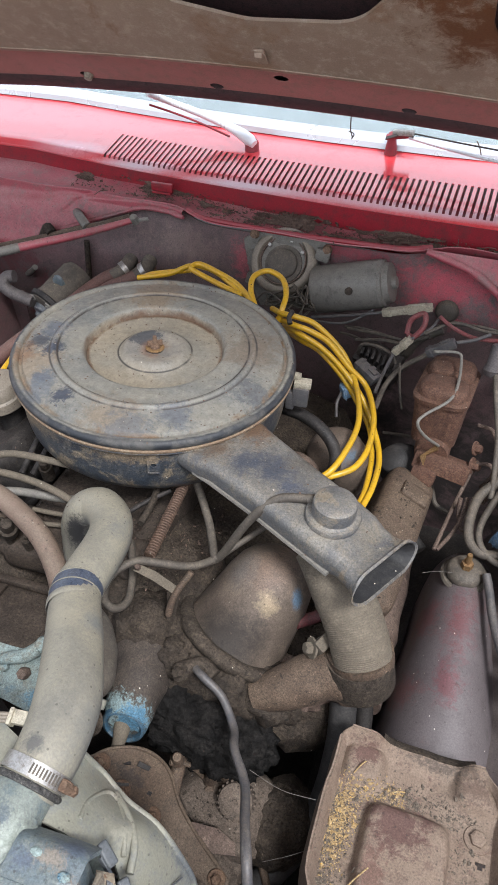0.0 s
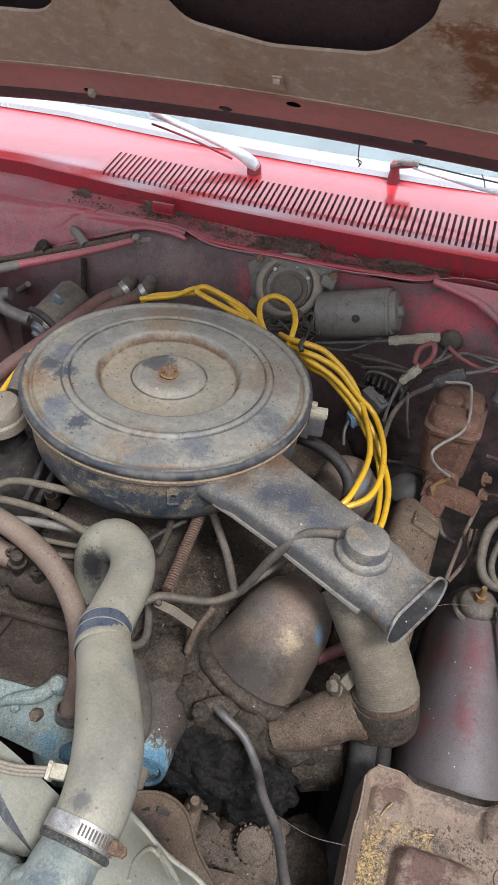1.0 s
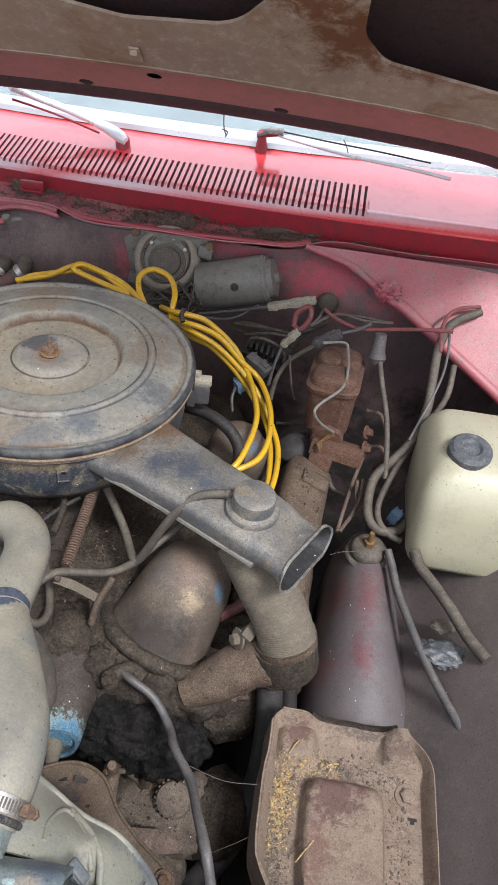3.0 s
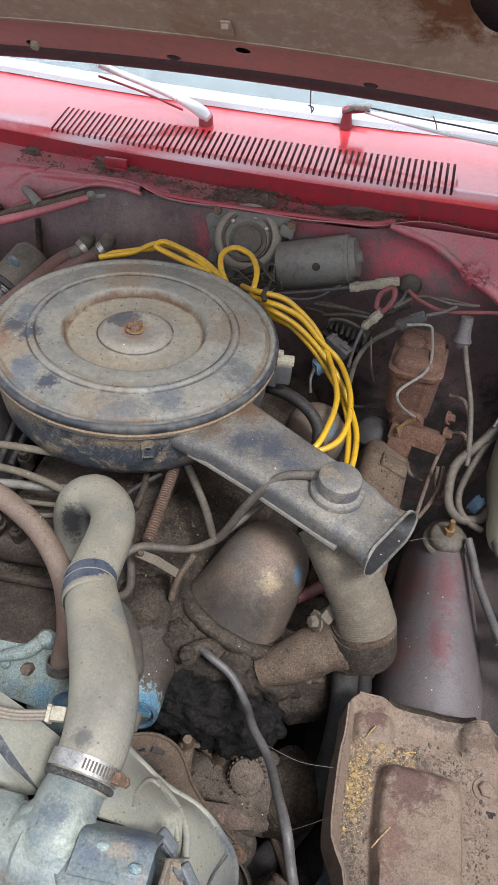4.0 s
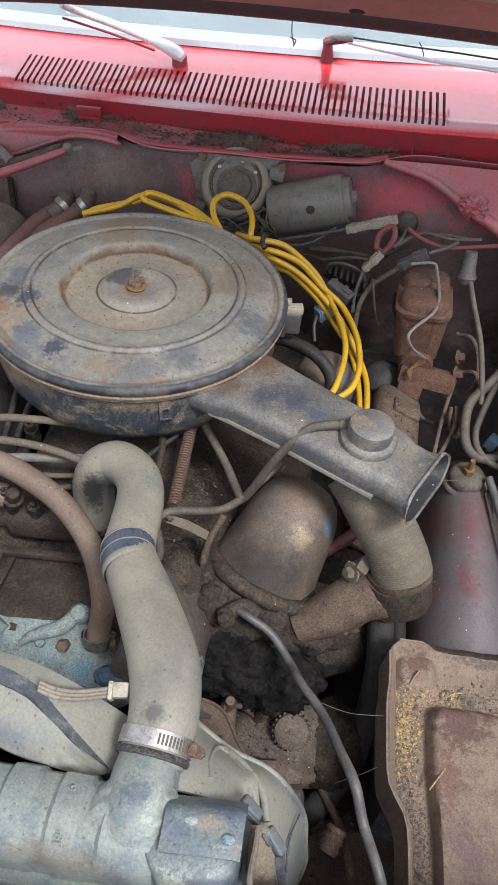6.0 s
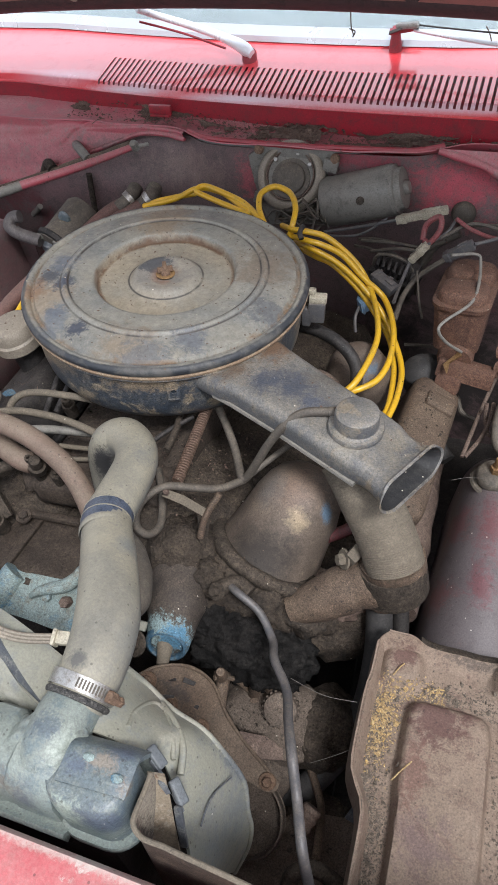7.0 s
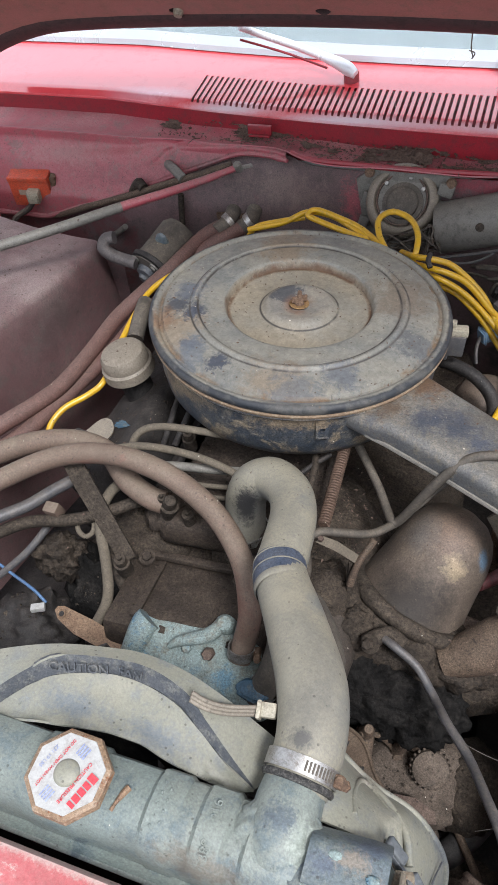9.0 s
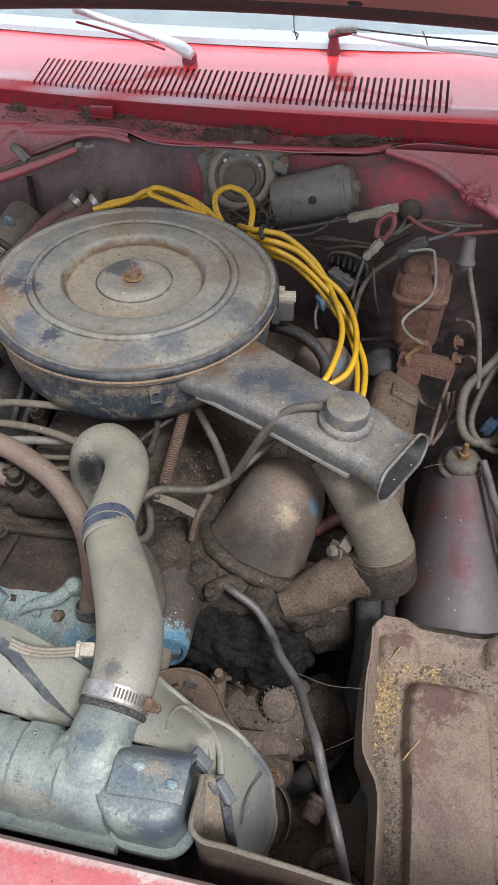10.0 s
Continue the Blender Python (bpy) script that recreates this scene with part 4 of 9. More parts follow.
def gutter(x, s):
    y0, y1 = fire_y(x, 0.955) - 0.013, cowl_lip(x)
    return Vector((x, y0 + (y1 - y0) * s, 0.968 - 0.012 * math.sin(s * math.pi) + (0.002 - 0.013 * min(max((x + 0.2) / 0.35, 0.0), 1.0)) * s + 0.004 * noise.noise(Vector((x * 9, s, 0)))))


solo("gutter", sheet(gutter, spread(-0.85, 0.8, 80), [0, 0.06, 0.15, 0.3, 0.5, 0.7, 0.85, 1.0], 0.002), BAYRED, "dusty faded red gutter ledge above the firewall", "firewall", kind="structure", angle=60)
solo("panel_flange", tube([(x, fire_y(x, side_low(x)) - 0.022, side_low(x) + 0.001) for x in spread(-0.80, -0.145, 24)], 0.0048, 8, 3, wob=0.5), BAYRED, "dusty red folded edge of the panel below the cowl", "car panel", kind="structure")
solo("firewall_flange", tube([(x, fire_y(x, 0.955) - 0.006, 0.967) for x in spread(-0.14, 0.32, 14)], 0.005, 8, 3), LIPRED, "dusty red folded firewall flange", "firewall", kind="structure")

# hood: the plane of its underside rises forward from the rear edge
HOOD_UP = Vector((0, -0.735, 0.68))
HOOD_OUT = Vector((0, -0.68, -0.735))


def hood(x, s, d=0.0):
    """On the hood's underside: s metres up from the rear edge, d metres towards the engine."""
    e = Vector((x, 0.53 - 0.05 * max(0, abs(x) - 0.5), 1.142 - 0.06 * (x + 0.1) ** 2 - 1.0 * max(0, abs(x + 0.02) - 0.58) ** 2))
    return e + HOOD_UP * s + HOOD_OUT * d


hood_thing = thing("hood", "opened red hood, its underside brown primer with rust", "car hood", (0, 0.53, 1.14))
HX = spread(-0.8, 0.8, 64)
part("outer_skin", sheet(lambda x, s: hood(x, s, -0.03), HX, [-0.005, 0.02, 0.1, 0.3, 0.6, 0.9, 1.25], 0.0015), HOODDARK, hood_thing)
part("seal_edge", loft([[hood(x, s, d) for s, d in ((-0.008, -0.03), (-0.01, -0.012), (-0.004, 0.001), (0.010, 0.006), (0.034, 0.0055), (0.040, 0.001), (0.040, -0.02), (0.030, -0.03))] for x in HX]), HOODDARK, hood_thing, "dark rolled rear edge of the hood")


FLANGE_HOLES = [[(a + 0.013 * math.cos(k * math.pi / 10), b + 0.009 * math.sin(k * math.pi / 10)) for k in range(20)] for a, b in ((0.03, 0.095), (0.24, 0.045), (-0.1, 0.047), (-0.36, 0.05))]


def hood_plate(outline, cuts, d, thick):
    """The flat of the inner brace with openings, pressed d metres towards the engine."""
    bm = bmesh.new()
    es = []
    for loop in (outline, *cuts):
        vs = [bm.verts.new((x, s, 0)) for x, s in loop]
        es += [bm.edges.new((p, q)) for p, q in zip(vs, vs[1:] + vs[:1])]
    bmesh.ops.triangle_fill(bm, use_beauty=True, use_dissolve=False, edges=es, normal=(0, 0, 1))
    got = bmesh.ops.extrude_face_region(bm, geom=bm.faces[:])
    bmesh.ops.translate(bm, verts=[v for v in got["geom"] if isinstance(v, bmesh.types.BMVert)], vec=(0, 0, thick))
    for v in bm.verts:
        v.co = hood(v.co.x, v.co.y, d - v.co.z)
    return bm


def soft_loop(points):
    ring = [Vector((x, s, 0)) for x, s in points]
    out = []
    for p, q, r in zip(ring[-1:] + ring[:-1], ring, ring[1:] + ring[:1]):
        a, b = q + (p - q).normalized() * 0.018, q + (r - q).normalized() * 0.018
        out += [(a * (1 - t) ** 2 + q * 2 * t * (1 - t) + b * t * t)[:2] for t in (0, 0.25, 0.5, 0.75, 1)]
    return out


CUTS = [soft_loop(c) for c in (
    [(-0.135, 0.45), (-0.118, 0.385), (-0.085, 0.315), (0.03, 0.285), (0.170, 0.300), (0.200, 0.318), (0.250, 0.385), (0.262, 0.45), (0.24, 0.80), (-0.12, 0.80)],
    [(-0.62, 0.80), (-0.62, 0.32), (-0.54, 0.305), (-0.32, 0.300), (-0.285, 0.325), (-0.275, 0.375), (-0.28, 0.80)],
    [(0.375, 0.80), (0.362, 0.325), (0.395, 0.275), (0.62, 0.25), (0.66, 0.29), (0.66, 0.80)])]
part("rear_flange", hood_plate([(x, 0.022) for x in spread(-0.8, 0.8, 40)] + [(x, 0.136) for x in spread(0.8, -0.8, 40)], FLANGE_HOLES, 0.002, 0.0015), HOODRED, hood_thing, "faded red rear flange with oval holes")
part("inner_panel", merged(hood_plate([(x, 0.166) for x in spread(-0.8, 0.8, 20)] + [(x, 1.2) for x in spread(0.8, -0.8, 6)], CUTS, 0.026, 0.005),
                           sheet(lambda x, s: hood(x, s, 0.001 + 0.025 * math.sin(min(max((s - 0.132) / 0.034, 0), 1) * 1.57)), spread(-0.8, 0.8, 40), spread(0.134, 0.167, 6), 0.0015)), HOODIN, hood_thing, "brown primered inner brace panel with rust", 50)
part("tab", merged(box((0.016, 0.034, 0.004), Matrix.Translation(hood(0.03, 0.205, 0.03)) @ Matrix(((1, 0, 0), (0, -0.735, -0.68), (0, 0.68, -0.735))).to_4x4(), 0.0015),
                   box((0.012, 0.01, 0.008), Matrix.Translation(hood(0.03, 0.215, 0.033)), 0.002)), HOODIN, hood_thing)
part("bumper", lathe([(0, 0.012), (0.007, 0.011), (0.009, 0.004), (0.009, -0.02), (0, -0.02)], toward(hood(-0.355, 0.05, 0.0), HOOD_OUT), 16), IVORY, hood_thing, "small tan rubber bump stop")

# inner fenders
def apron_left(u, v):
    """u: from the rear of the ledge forward; v: 0 at its outer edge, 1 at its inner edge, 2 at the foot of the wall."""
    y = 0.262 - 1.0 * u
    edge = -0.462 - 0.222 * (0.262 - y) if y > -0.05 else -0.531 - 0.12 * (-0.05 - y)
    tail = 0.05 * math.exp(-u / 0.03)
    if v <= 1:
        return Vector((-0.8 + (edge - 0.4 * tail + 0.8) * v, y, 0.862 - 0.012 * v + 0.05 * (1 - v) ** 2 - 0.3 * tail * tail))
    t = v - 1
    turn = min(t * 13, 1.57)
    return Vector((edge - 0.4 * tail + 0.016 * math.sin(turn) + 0.05 * t + 0.006 * noise.noise(Vector((y * 4, t * 5, 8))), y - 0.015 * t, 0.85 - 0.016 * (1 - math.cos(turn)) - 0.42 * max(0, t - 0.08)))



solo("ledge_end", sheet(lambda x, z: Vector((x, 0.263 + 0.01 * noise.noise(Vector((x * 5, z * 5, 0))), z)), spread(-0.8, -0.425, 10), spread(0.35, 0.828, 8), 0.002), LEDGE, "dusty red rear wall of the inner fender", "inner fender", kind="structure", angle=60)
solo("inner_fender_left", sheet(apron_left, spread(0, 1, 30), [0, 0.3, 0.6, 0.85, 0.94, 1.0, 1.03, 1.06, 1.09, 1.12, 1.15, 1.18, 1.22, 1.3, 1.45, 1.6, 1.8, 2.0], 0.002), LEDGE, "dusty faded red inner fender with flat ledge", "inner fender", kind="structure", angle=50)


def apron_right(u, v):
    y = 0.42 - 1.2 * u
    low = 0.30 / (1 + math.exp(-(y - 0.14) / 0.025))
    return Vector((0.53 + 0.27 * v, y, 0.585 + 0.32 * v ** 1.3 - low * (1 - v) + 0.010 * noise.noise(Vector((y * 5, v * 4, 2)))))


solo("inner_fender_right", sheet(apron_right, spread(0, 1, 60), spread(0, 1, 16), 0.002), APRON, "grey-pink dusty inner fender sheet", "inner fender", kind="structure", angle=60)
for side, x in (("left", -0.83), ("right", 0.83)):
    solo("fender_" + side, sheet(lambda y, t: Vector((x + (0.06 * t if x > 0 else -0.06 * t), y, 0.97 - 0.5 * t * t)), spread(-0.85, 0.55, 8), spread(0, 1, 6), 0.002), CARPAINT, "red painted front fender", "fender", kind="structure")
# Added unseen sheet, black to stand for the shade deep below the engine.
solo("bay_floor", sheet(lambda x, y: Vector((x, y, 0.3 + 0.01 * noise.noise(Vector((x * 8, y * 8, 0))))), spread(-0.7, 0.7, 12), spread(-0.8, 0.45, 12), 0.004), BLACK, "added black sheet closing the bay below the engine", "car panel", kind="structure")

# radiator support
support = thing("radiator_support", "scratched red radiator support rail", "car body rail", (0, -0.74, 0.93))
part("rail", loft([[Vector((x, y, z)) for y, z in ((-0.690, 0.88), (-0.690, 0.919), (-0.694, 0.925), (-0.715, 0.927), (-0.745, 0.921), (-0.75, 0.913), (-0.79, 0.906), (-0.80, 0.88), (-0.80, 0.84))] for x in spread(-0.6, 0.7, 16)]), RAIL, support)
part("front_panel", sheet(lambda x, z: Vector((x, -0.80, z)), spread(-0.75, 0.75, 4), [0.25, 0.5, 0.85], 0.003), BAYRED, support)

# ---- air cleaner ----
AC = pose(0, 0, 0.95, 0, 3, 0)
cleaner = thing("air_cleaner", "round dusty blue-black air cleaner with rust-edged lid", "air cleaner", (0, 0, 0.87))
part("lid", lathe([(0, 0.002), (0.014, 0.0025), (0.022, 0.004), (0.034, 0.0068), (0.042, 0.0076), (0.047, 0.0046), (0.051, 0.0005), (0.060, -0.0025), (0.093, -0.0025), (0.0962, -0.0018), (0.0980, 0.0035), (0.0995, 0.0085), (0.1015, 0.0108), (0.105, 0.0116), (0.120, 0.0112), (0.1335, 0.0104),
                   (0.1358, 0.0108), (0.1380, 0.0136), (0.1405, 0.0142), (0.1430, 0.0134), (0.1450, 0.0104), (0.148, 0.0094), (0.170, 0.0068), (0.1835, 0.0030), (0.1860, -0.0010), (0.1895, -0.0016), (0.1915, 0.0014), (0.195, 0.0030), (0.1995, 0.0024), (0.2028, -0.0006), (0.2036, -0.0045), (0.2018, -0.0090), (0.197, -0.0098), (0.19, -0.009), (0.1, -0.007), (0, -0.007)], AC, 160), LID, cleaner, "", 40)
part("gasket", lathe([(0.15, -0.0075), (0.2000, -0.0098), (0.2028, -0.0120), (0.2020, -0.0150), (0.15, -0.0155)], AC, 128), SEAMTAN, cleaner, "tan rusty seam under the lid")
part("bowl", lathe([(0.08, -0.014), (0.188, -0.0148), (0.2000, -0.0155), (0.2010, -0.0180), (0.1985, -0.0215), (0.1940, -0.0245), (0.1920, -0.066), (0.1890, -0.084), (0.182, -0.096), (0.169, -0.103), (0.12, -0.105), (0.07, -0.105)], AC, 96), CLEANSIDE, cleaner, "blue-black bowl with dust streaks")
stud = part("wing_stud", merged(lathe([(0, 0.026), (0.0028, 0.025), (0.0032, 0.018), (0.003, 0.006), (0.008, 0.0055), (0.011, 0.0045), (0, 0.004)], AC, 16),
                         lathe([(0.0, 0.014), (0.005, 0.013), (0.0065, 0.009), (0.007, 0.005), (0, 0.005)], AC, 12),
                         box((0.022, 0.003, 0.009), AC @ pose(0, 0, 0.0135, 0, 0, 35), 0.0012)), RUST, cleaner, "rusty wing nut on a stud")
part("washer", lathe([(0.006, 0.0046), (0.0125, 0.0048), (0.0135, 0.0062), (0.012, 0.007), (0.007, 0.0065)], AC, 32, True), BRASS, cleaner, "pale stained washer")
clip_at = AC.inverted() @ Vector((0.09, -0.197, 0.921))
ca = math.atan2(clip_at.y, clip_at.x)
CLIP = AC @ pose(0.1950 * math.cos(ca), 0.1950 * math.sin(ca), -0.036, 0, 0, math.degrees(ca) + 90)
part("clip", merged(plate([(-0.008, -0.017), (0.008, -0.017), (0.0085, 0.012), (0.006, 0.016), (-0.006, 0.016), (-0.0085, 0.012)], 0.002, CLIP @ pose(0, 0, 0, 90, 0, 0), 0.0, [(0, -0.004, 0.0035)]),
                    tube([tuple(CLIP @ Vector(p)) for p in ((-0.007, -0.004, -0.016), (-0.004, -0.007, -0.012), (0.004, -0.007, -0.012), (0.007, -0.004, -0.016))], 0.0011, 6, 4),
                    box((0.018, 0.006, 0.003), CLIP @ pose(0, -0.002, 0.018), 0.001)), CLEANSIDE, cleaner, "small lid clip with a hole")

# snorkel: a flat duct that leaves the bowl and ends in a flared mouth
SN0, SN1 = Vector((0.153, -0.114, 0.912)), Vector((0.395, -0.2365, 0.897))
sdir = (SN1 - SN0).normalized()
sside = sdir.cross(Vector((0.05, 0, 1))).normalized()
sup = sside.cross(sdir).normalized()


def duct_ring(t, w, h, lift=0.0, r=0.014, skew=0.0, tip=0.0, pinch=0.0):
    c = SN0 + (SN1 - SN0) * t + sup * lift
    return [c + sside * a + sup * b + sdir * (skew * a - tip * b) for a, b in [(p, q * (1 - pinch * abs(2 * p / w) ** 2)) for p, q in rounded(w, h, min(r, h / 2 - 0.001, w / 2 - 0.001), 8)]]


part("snorkel", loft([duct_ring(-0.10, 0.128, 0.030, -0.006), duct_ring(0.06, 0.118, 0.036, -0.003), duct_ring(0.12, 0.108, 0.038), duct_ring(0.4, 0.098, 0.040), duct_ring(0.7, 0.094, 0.040), duct_ring(0.80, 0.091, 0.039, -0.001), duct_ring(0.86, 0.086, 0.036, -0.003, 0.016), duct_ring(0.91, 0.087, 0.034, -0.004, 0.016), duct_ring(0.955, 0.094, 0.036, -0.004, 0.017),
                      duct_ring(0.972, 0.098, 0.040, -0.004, 0.0195, 0, 0.12), duct_ring(0.986, 0.106, 0.044, -0.004, 0.0215, 0, 0.2), duct_ring(0.996, 0.116, 0.050, -0.004, 0.0245, 0, 0.24, 0.42), duct_ring(0.999, 0.1155, 0.0495, -0.004, 0.0242, 0, 0.24, 0.42), duct_ring(0.997, 0.112, 0.046, -0.004, 0.0225, 0, 0.24, 0.42), duct_ring(0.970, 0.098, 0.037, -0.004, 0.018, 0, 0.2), duct_ring(0.93, 0.088, 0.031, -0.004, 0.015), duct_ring(0.8, 0.084, 0.033), duct_ring(0.2, 0.09, 0.03)]), SNORKEL, cleaner, "worn grey intake snorkel with flared mouth", 50)
part("snorkel_seam", loft([[SN0 + (SN1 - SN0) * t + sside * (-(w / 2) + a) * (-1) + sup * (b - 0.012) for a, b in ((0.004, 0.003), (-0.006, 0.003), (-0.007, 0.0), (-0.006, -0.002), (0.004, -0.002))] for t, w in ((0.02, 0.108), (0.12, 0.100), (0.4, 0.090), (0.7, 0.086), (0.83, 0.085))]), MOTORGREY, cleaner, "pale dusty folded seam of the snorkel")
# Lining and end plate are far darker than the duct's own grey.
part("throat", merged(loft([duct_ring(0.994, 0.1085, 0.0425, -0.004, 0.0208, 0, 0.23, 0.42), duct_ring(0.968, 0.095, 0.0345, -0.004, 0.017, 0, 0.2), duct_ring(0.925, 0.085, 0.0285, -0.004, 0.014), duct_ring(0.84, 0.080, 0.027, -0.004, 0.013)], False),
                      loft([duct_ring(0.85, 0.084, 0.029, -0.004, 0.014), duct_ring(0.84, 0.084, 0.029, -0.004, 0.014)])), THROAT, cleaner, "dark throat lining inside the mouth")
CAN = Matrix.Translation((0.322, -0.202, 0.934)) @ Vector((0.06, -0.02, 1)).to_track_quat("Z", "Y").to_matrix().to_4x4() @ Matrix.Diagonal((0.90, 0.90, 1.05, 1))
can = part("vacuum_motor", lathe([(0, 0.016), (0.024, 0.0155), (0.0275, 0.0135), (0.0285, 0.010), (0.0282, -0.003), (0.030, -0.0045), (0.0350, -0.005), (0.0362, -0.007), (0.0355, -0.012), (0, -0.020)], CAN, 48), SNORKEL, cleaner, "round grey vacuum motor can")
part("spout", tube([(0.303, -0.188, 0.930), (0.287, -0.192, 0.930)], 0.0068, 12), DARKRUBBER, can, "rubber spout")

# ---- upper radiator hose ----
hose_pts = [(0.000, -0.253, 0.765), (-0.002, -0.246, 0.800), (0.001, -0.243, 0.835), (0.014, -0.242, 0.862), (0.038, -0.245, 0.878), (0.065, -0.267, 0.887), (0.079, -0.295, 0.892), (0.086, -0.328, 0.899), (0.090, -0.363, 0.905), (0.095, -0.392, 0.909), (0.129, -0.450, 0.921), (0.161, -0.510, 0.934), (0.1725, -0.556, 0.937), (0.1695, -0.590, 0.9295)]
upper = thing("upper_radiator_hose", "chalky grey-green bent upper radiator hose with steel clamps", "radiator hose", (0.1, -0.4, 0.9))
part("hose", tube(hose_pts, 0.027, 28, 8, radii=[0.0255, 0.0255, 0.0255, 0.0255, 0.0255, 0.0255, 0.0258, 0.026, 0.0262, 0.0262, 0.0288, 0.0305, 0.0285, 0.0265]), HOSE, upper)
part("tape", tube([(0.0905, -0.380, 0.9068), (0.0945, -0.393, 0.9093), (0.1005, -0.406, 0.9117)], 0.0272, 28, 4, wob=0.02), BAND, upper, "worn navy tape band")
for p, r in (((0.0908, -0.3808, 0.9069), 0.0273), ((0.0952, -0.3945, 0.9097), 0.0273)):
    part("tape_edge", lathe([(r, -0.0007), (r + 0.0005, -0.0006), (r + 0.0005, 0.0006), (r, 0.0007)], toward(p, (0.36, -0.91, 0.17)), 36, True), HOSE, upper, "pale lifted edge of the tape")
part("sleeve_lip", lathe([(0.0262, -0.002), (0.0278, -0.0024), (0.0282, -0.0016), (0.0278, 0.003), (0.0268, 0.006)], toward((0.1015, -0.4075, 0.9121), (0.42, -0.89, 0.16)), 36, True), HOSE, upper, "torn raised end of the outer sleeve", 60)
part("split", tube([(0.127, -0.410, 0.9125), (0.139, -0.424, 0.9155), (0.149, -0.440, 0.9175), (0.1585, -0.458, 0.920), (0.168, -0.478, 0.922)], 0.0035, 10, 5, wob=0.3), SPLIT, upper, "yellowed split along the sleeve", 60)
part("underlayer", tube([(0.112, -0.398, 0.900), (0.128, -0.418, 0.899), (0.146, -0.444, 0.900), (0.162, -0.472, 0.908), (0.168, -0.492, 0.920)], 0.020, 18, 5, radii=[0.012, 0.0205, 0.0225, 0.019, 0.010]), OLDRUBBER, upper, "bulging brown inner layer beside the split", 60)


def hose_clamp(p, d, r, spin, parent, mat=None):
    """A worm-drive clamp: slotted band, screw housing and screw."""
    m = toward(p, d, spin)
    band = part("clamp", lathe([(r, -0.0065), (r + 0.0014, -0.0065), (r + 0.0014, 0.0065), (r, 0.0065)], m, 40, True), mat or STEEL, parent, "steel worm-drive hose clamp")
    for k in range(9):
        a = 0.30 + k * 0.105
        part("thread", box((0.0016, 0.008, 0.0014), m @ Matrix.Rotation(a, 4, "Z") @ pose(r + 0.0012, 0, 0, 0, 90, 0) @ pose(0, 0, 0, 0, 0, 90), 0.0002, 1), DARKRUBBER, band)
    part("screw", merged(lathe([(0, 0.014), (0.003, 0.014), (0.0045, 0.012), (0.0048, 0.008), (0.0036, 0.007), (0.0036, -0.007), (0, -0.007)], m @ pose(r + 0.0055, 0, 0, 90, 0, 0), 6),
                         box((0.007, 0.010, 0.010), m @ pose(r + 0.0035, 0, 0), 0.0015)), RUST, band, "rusty clamp screw")


hose_clamp((0.1712, -0.576, 0.9335), (-0.06, -0.97, -0.22), 0.0280, 12, upper)
part("bead", lathe([(0.022, 0.0080), (0.0284, 0.0080), (0.0294, 0.0092), (0.0294, 0.0112), (0.0284, 0.0130), (0.026, 0.0136), (0.022, 0.0132)], toward((0.1712, -0.576, 0.9335), (-0.06, -0.97, -0.22)), 40, True), BEAD, upper, "cracked dark hose end")
hose_clamp((-0.001, -0.250, 0.776), (0.02, -0.06, 1), 0.0268, 215, upper)

# ---- radiator ----
radiator = thing("radiator", "oxidised green-grey radiator tank with ribs and dirt", "radiator", (0, -0.65, 0.5))


def tank_ring(x, k=1.0):
    prof = ((-0.606, 0.885), (-0.604, 0.925), (-0.610, 0.940), (-0.622, 0.9475), (-0.640, 0.950), (-0.655, 0.947), (-0.665, 0.938), (-0.670, 0.922), (-0.670, 0.885))
    return [Vector((x, -0.645 + (y + 0.645) * k, 0.885 + (z - 0.885) * k)) for y, z in prof]


tank_loops = [tank_ring(-0.42, 0.9), tank_ring(-0.41)]
for a, b, low in ((-0.30, -0.16, 0.95), (-0.10, -0.03, 0.955), (0.020, 0.0705, 0.945), (0.0935, 0.1105, 0.95), (0.1345, 0.149, 0.94)):
    tank_loops += [tank_ring(a - 0.0015), tank_ring(a + 0.002, low), tank_ring((a + b) / 2, low + 0.004), tank_ring(b - 0.002, low), tank_ring(b + 0.0015)]
tank_loops += [tank_ring(0.186), tank_ring(0.190, 0.96)]
part("tank", loft(tank_loops), TANK, radiator, "ribbed oxidised top tank", 35)
part("tank_end", loft([[Vector((0.2165 + a * (1 - 0.012 * k) - 0.0006 * k, -0.6415 + b * (1 - 0.03 * k), z)) for a, b in rounded(0.067, 0.057, 0.020, 6)] for z, k in ((0.888, 0), (0.915, -0.2), (0.930, 0.0), (0.939, 1.5), (0.944, 4.0), (0.9465, 8.0))]), TANKEND, radiator, "slate blue rounded end of the tank", 50)
part("end_lip", loft([[Vector((0.2195 + a * k, -0.6375 + b * k, z)) for a, b in rounded(0.075, 0.077, 0.026, 6)] for z, k in ((0.882, 0.96), (0.884, 1.0), (0.890, 1.005), (0.8925, 0.985), (0.892, 0.95))]), TANK, radiator, "pale folded lip under the tank end", 50)
part("tank_lip", loft([[Vector((x, y, z)) for y, z in ((-0.60, 0.880), (-0.598, 0.886), (-0.606, 0.890), (-0.671, 0.892), (-0.678, 0.898), (-0.681, 0.895), (-0.679, 0.882))] for x in (-0.42, -0.2, 0.0, 0.15, 0.19, 0.198)]), TANK, radiator, "pale folded tank lip")
part("core", box((0.66, 0.06, 0.45), pose(-0.09, -0.645, 0.66), 0.002), BLACK, radiator, "dark radiator core")
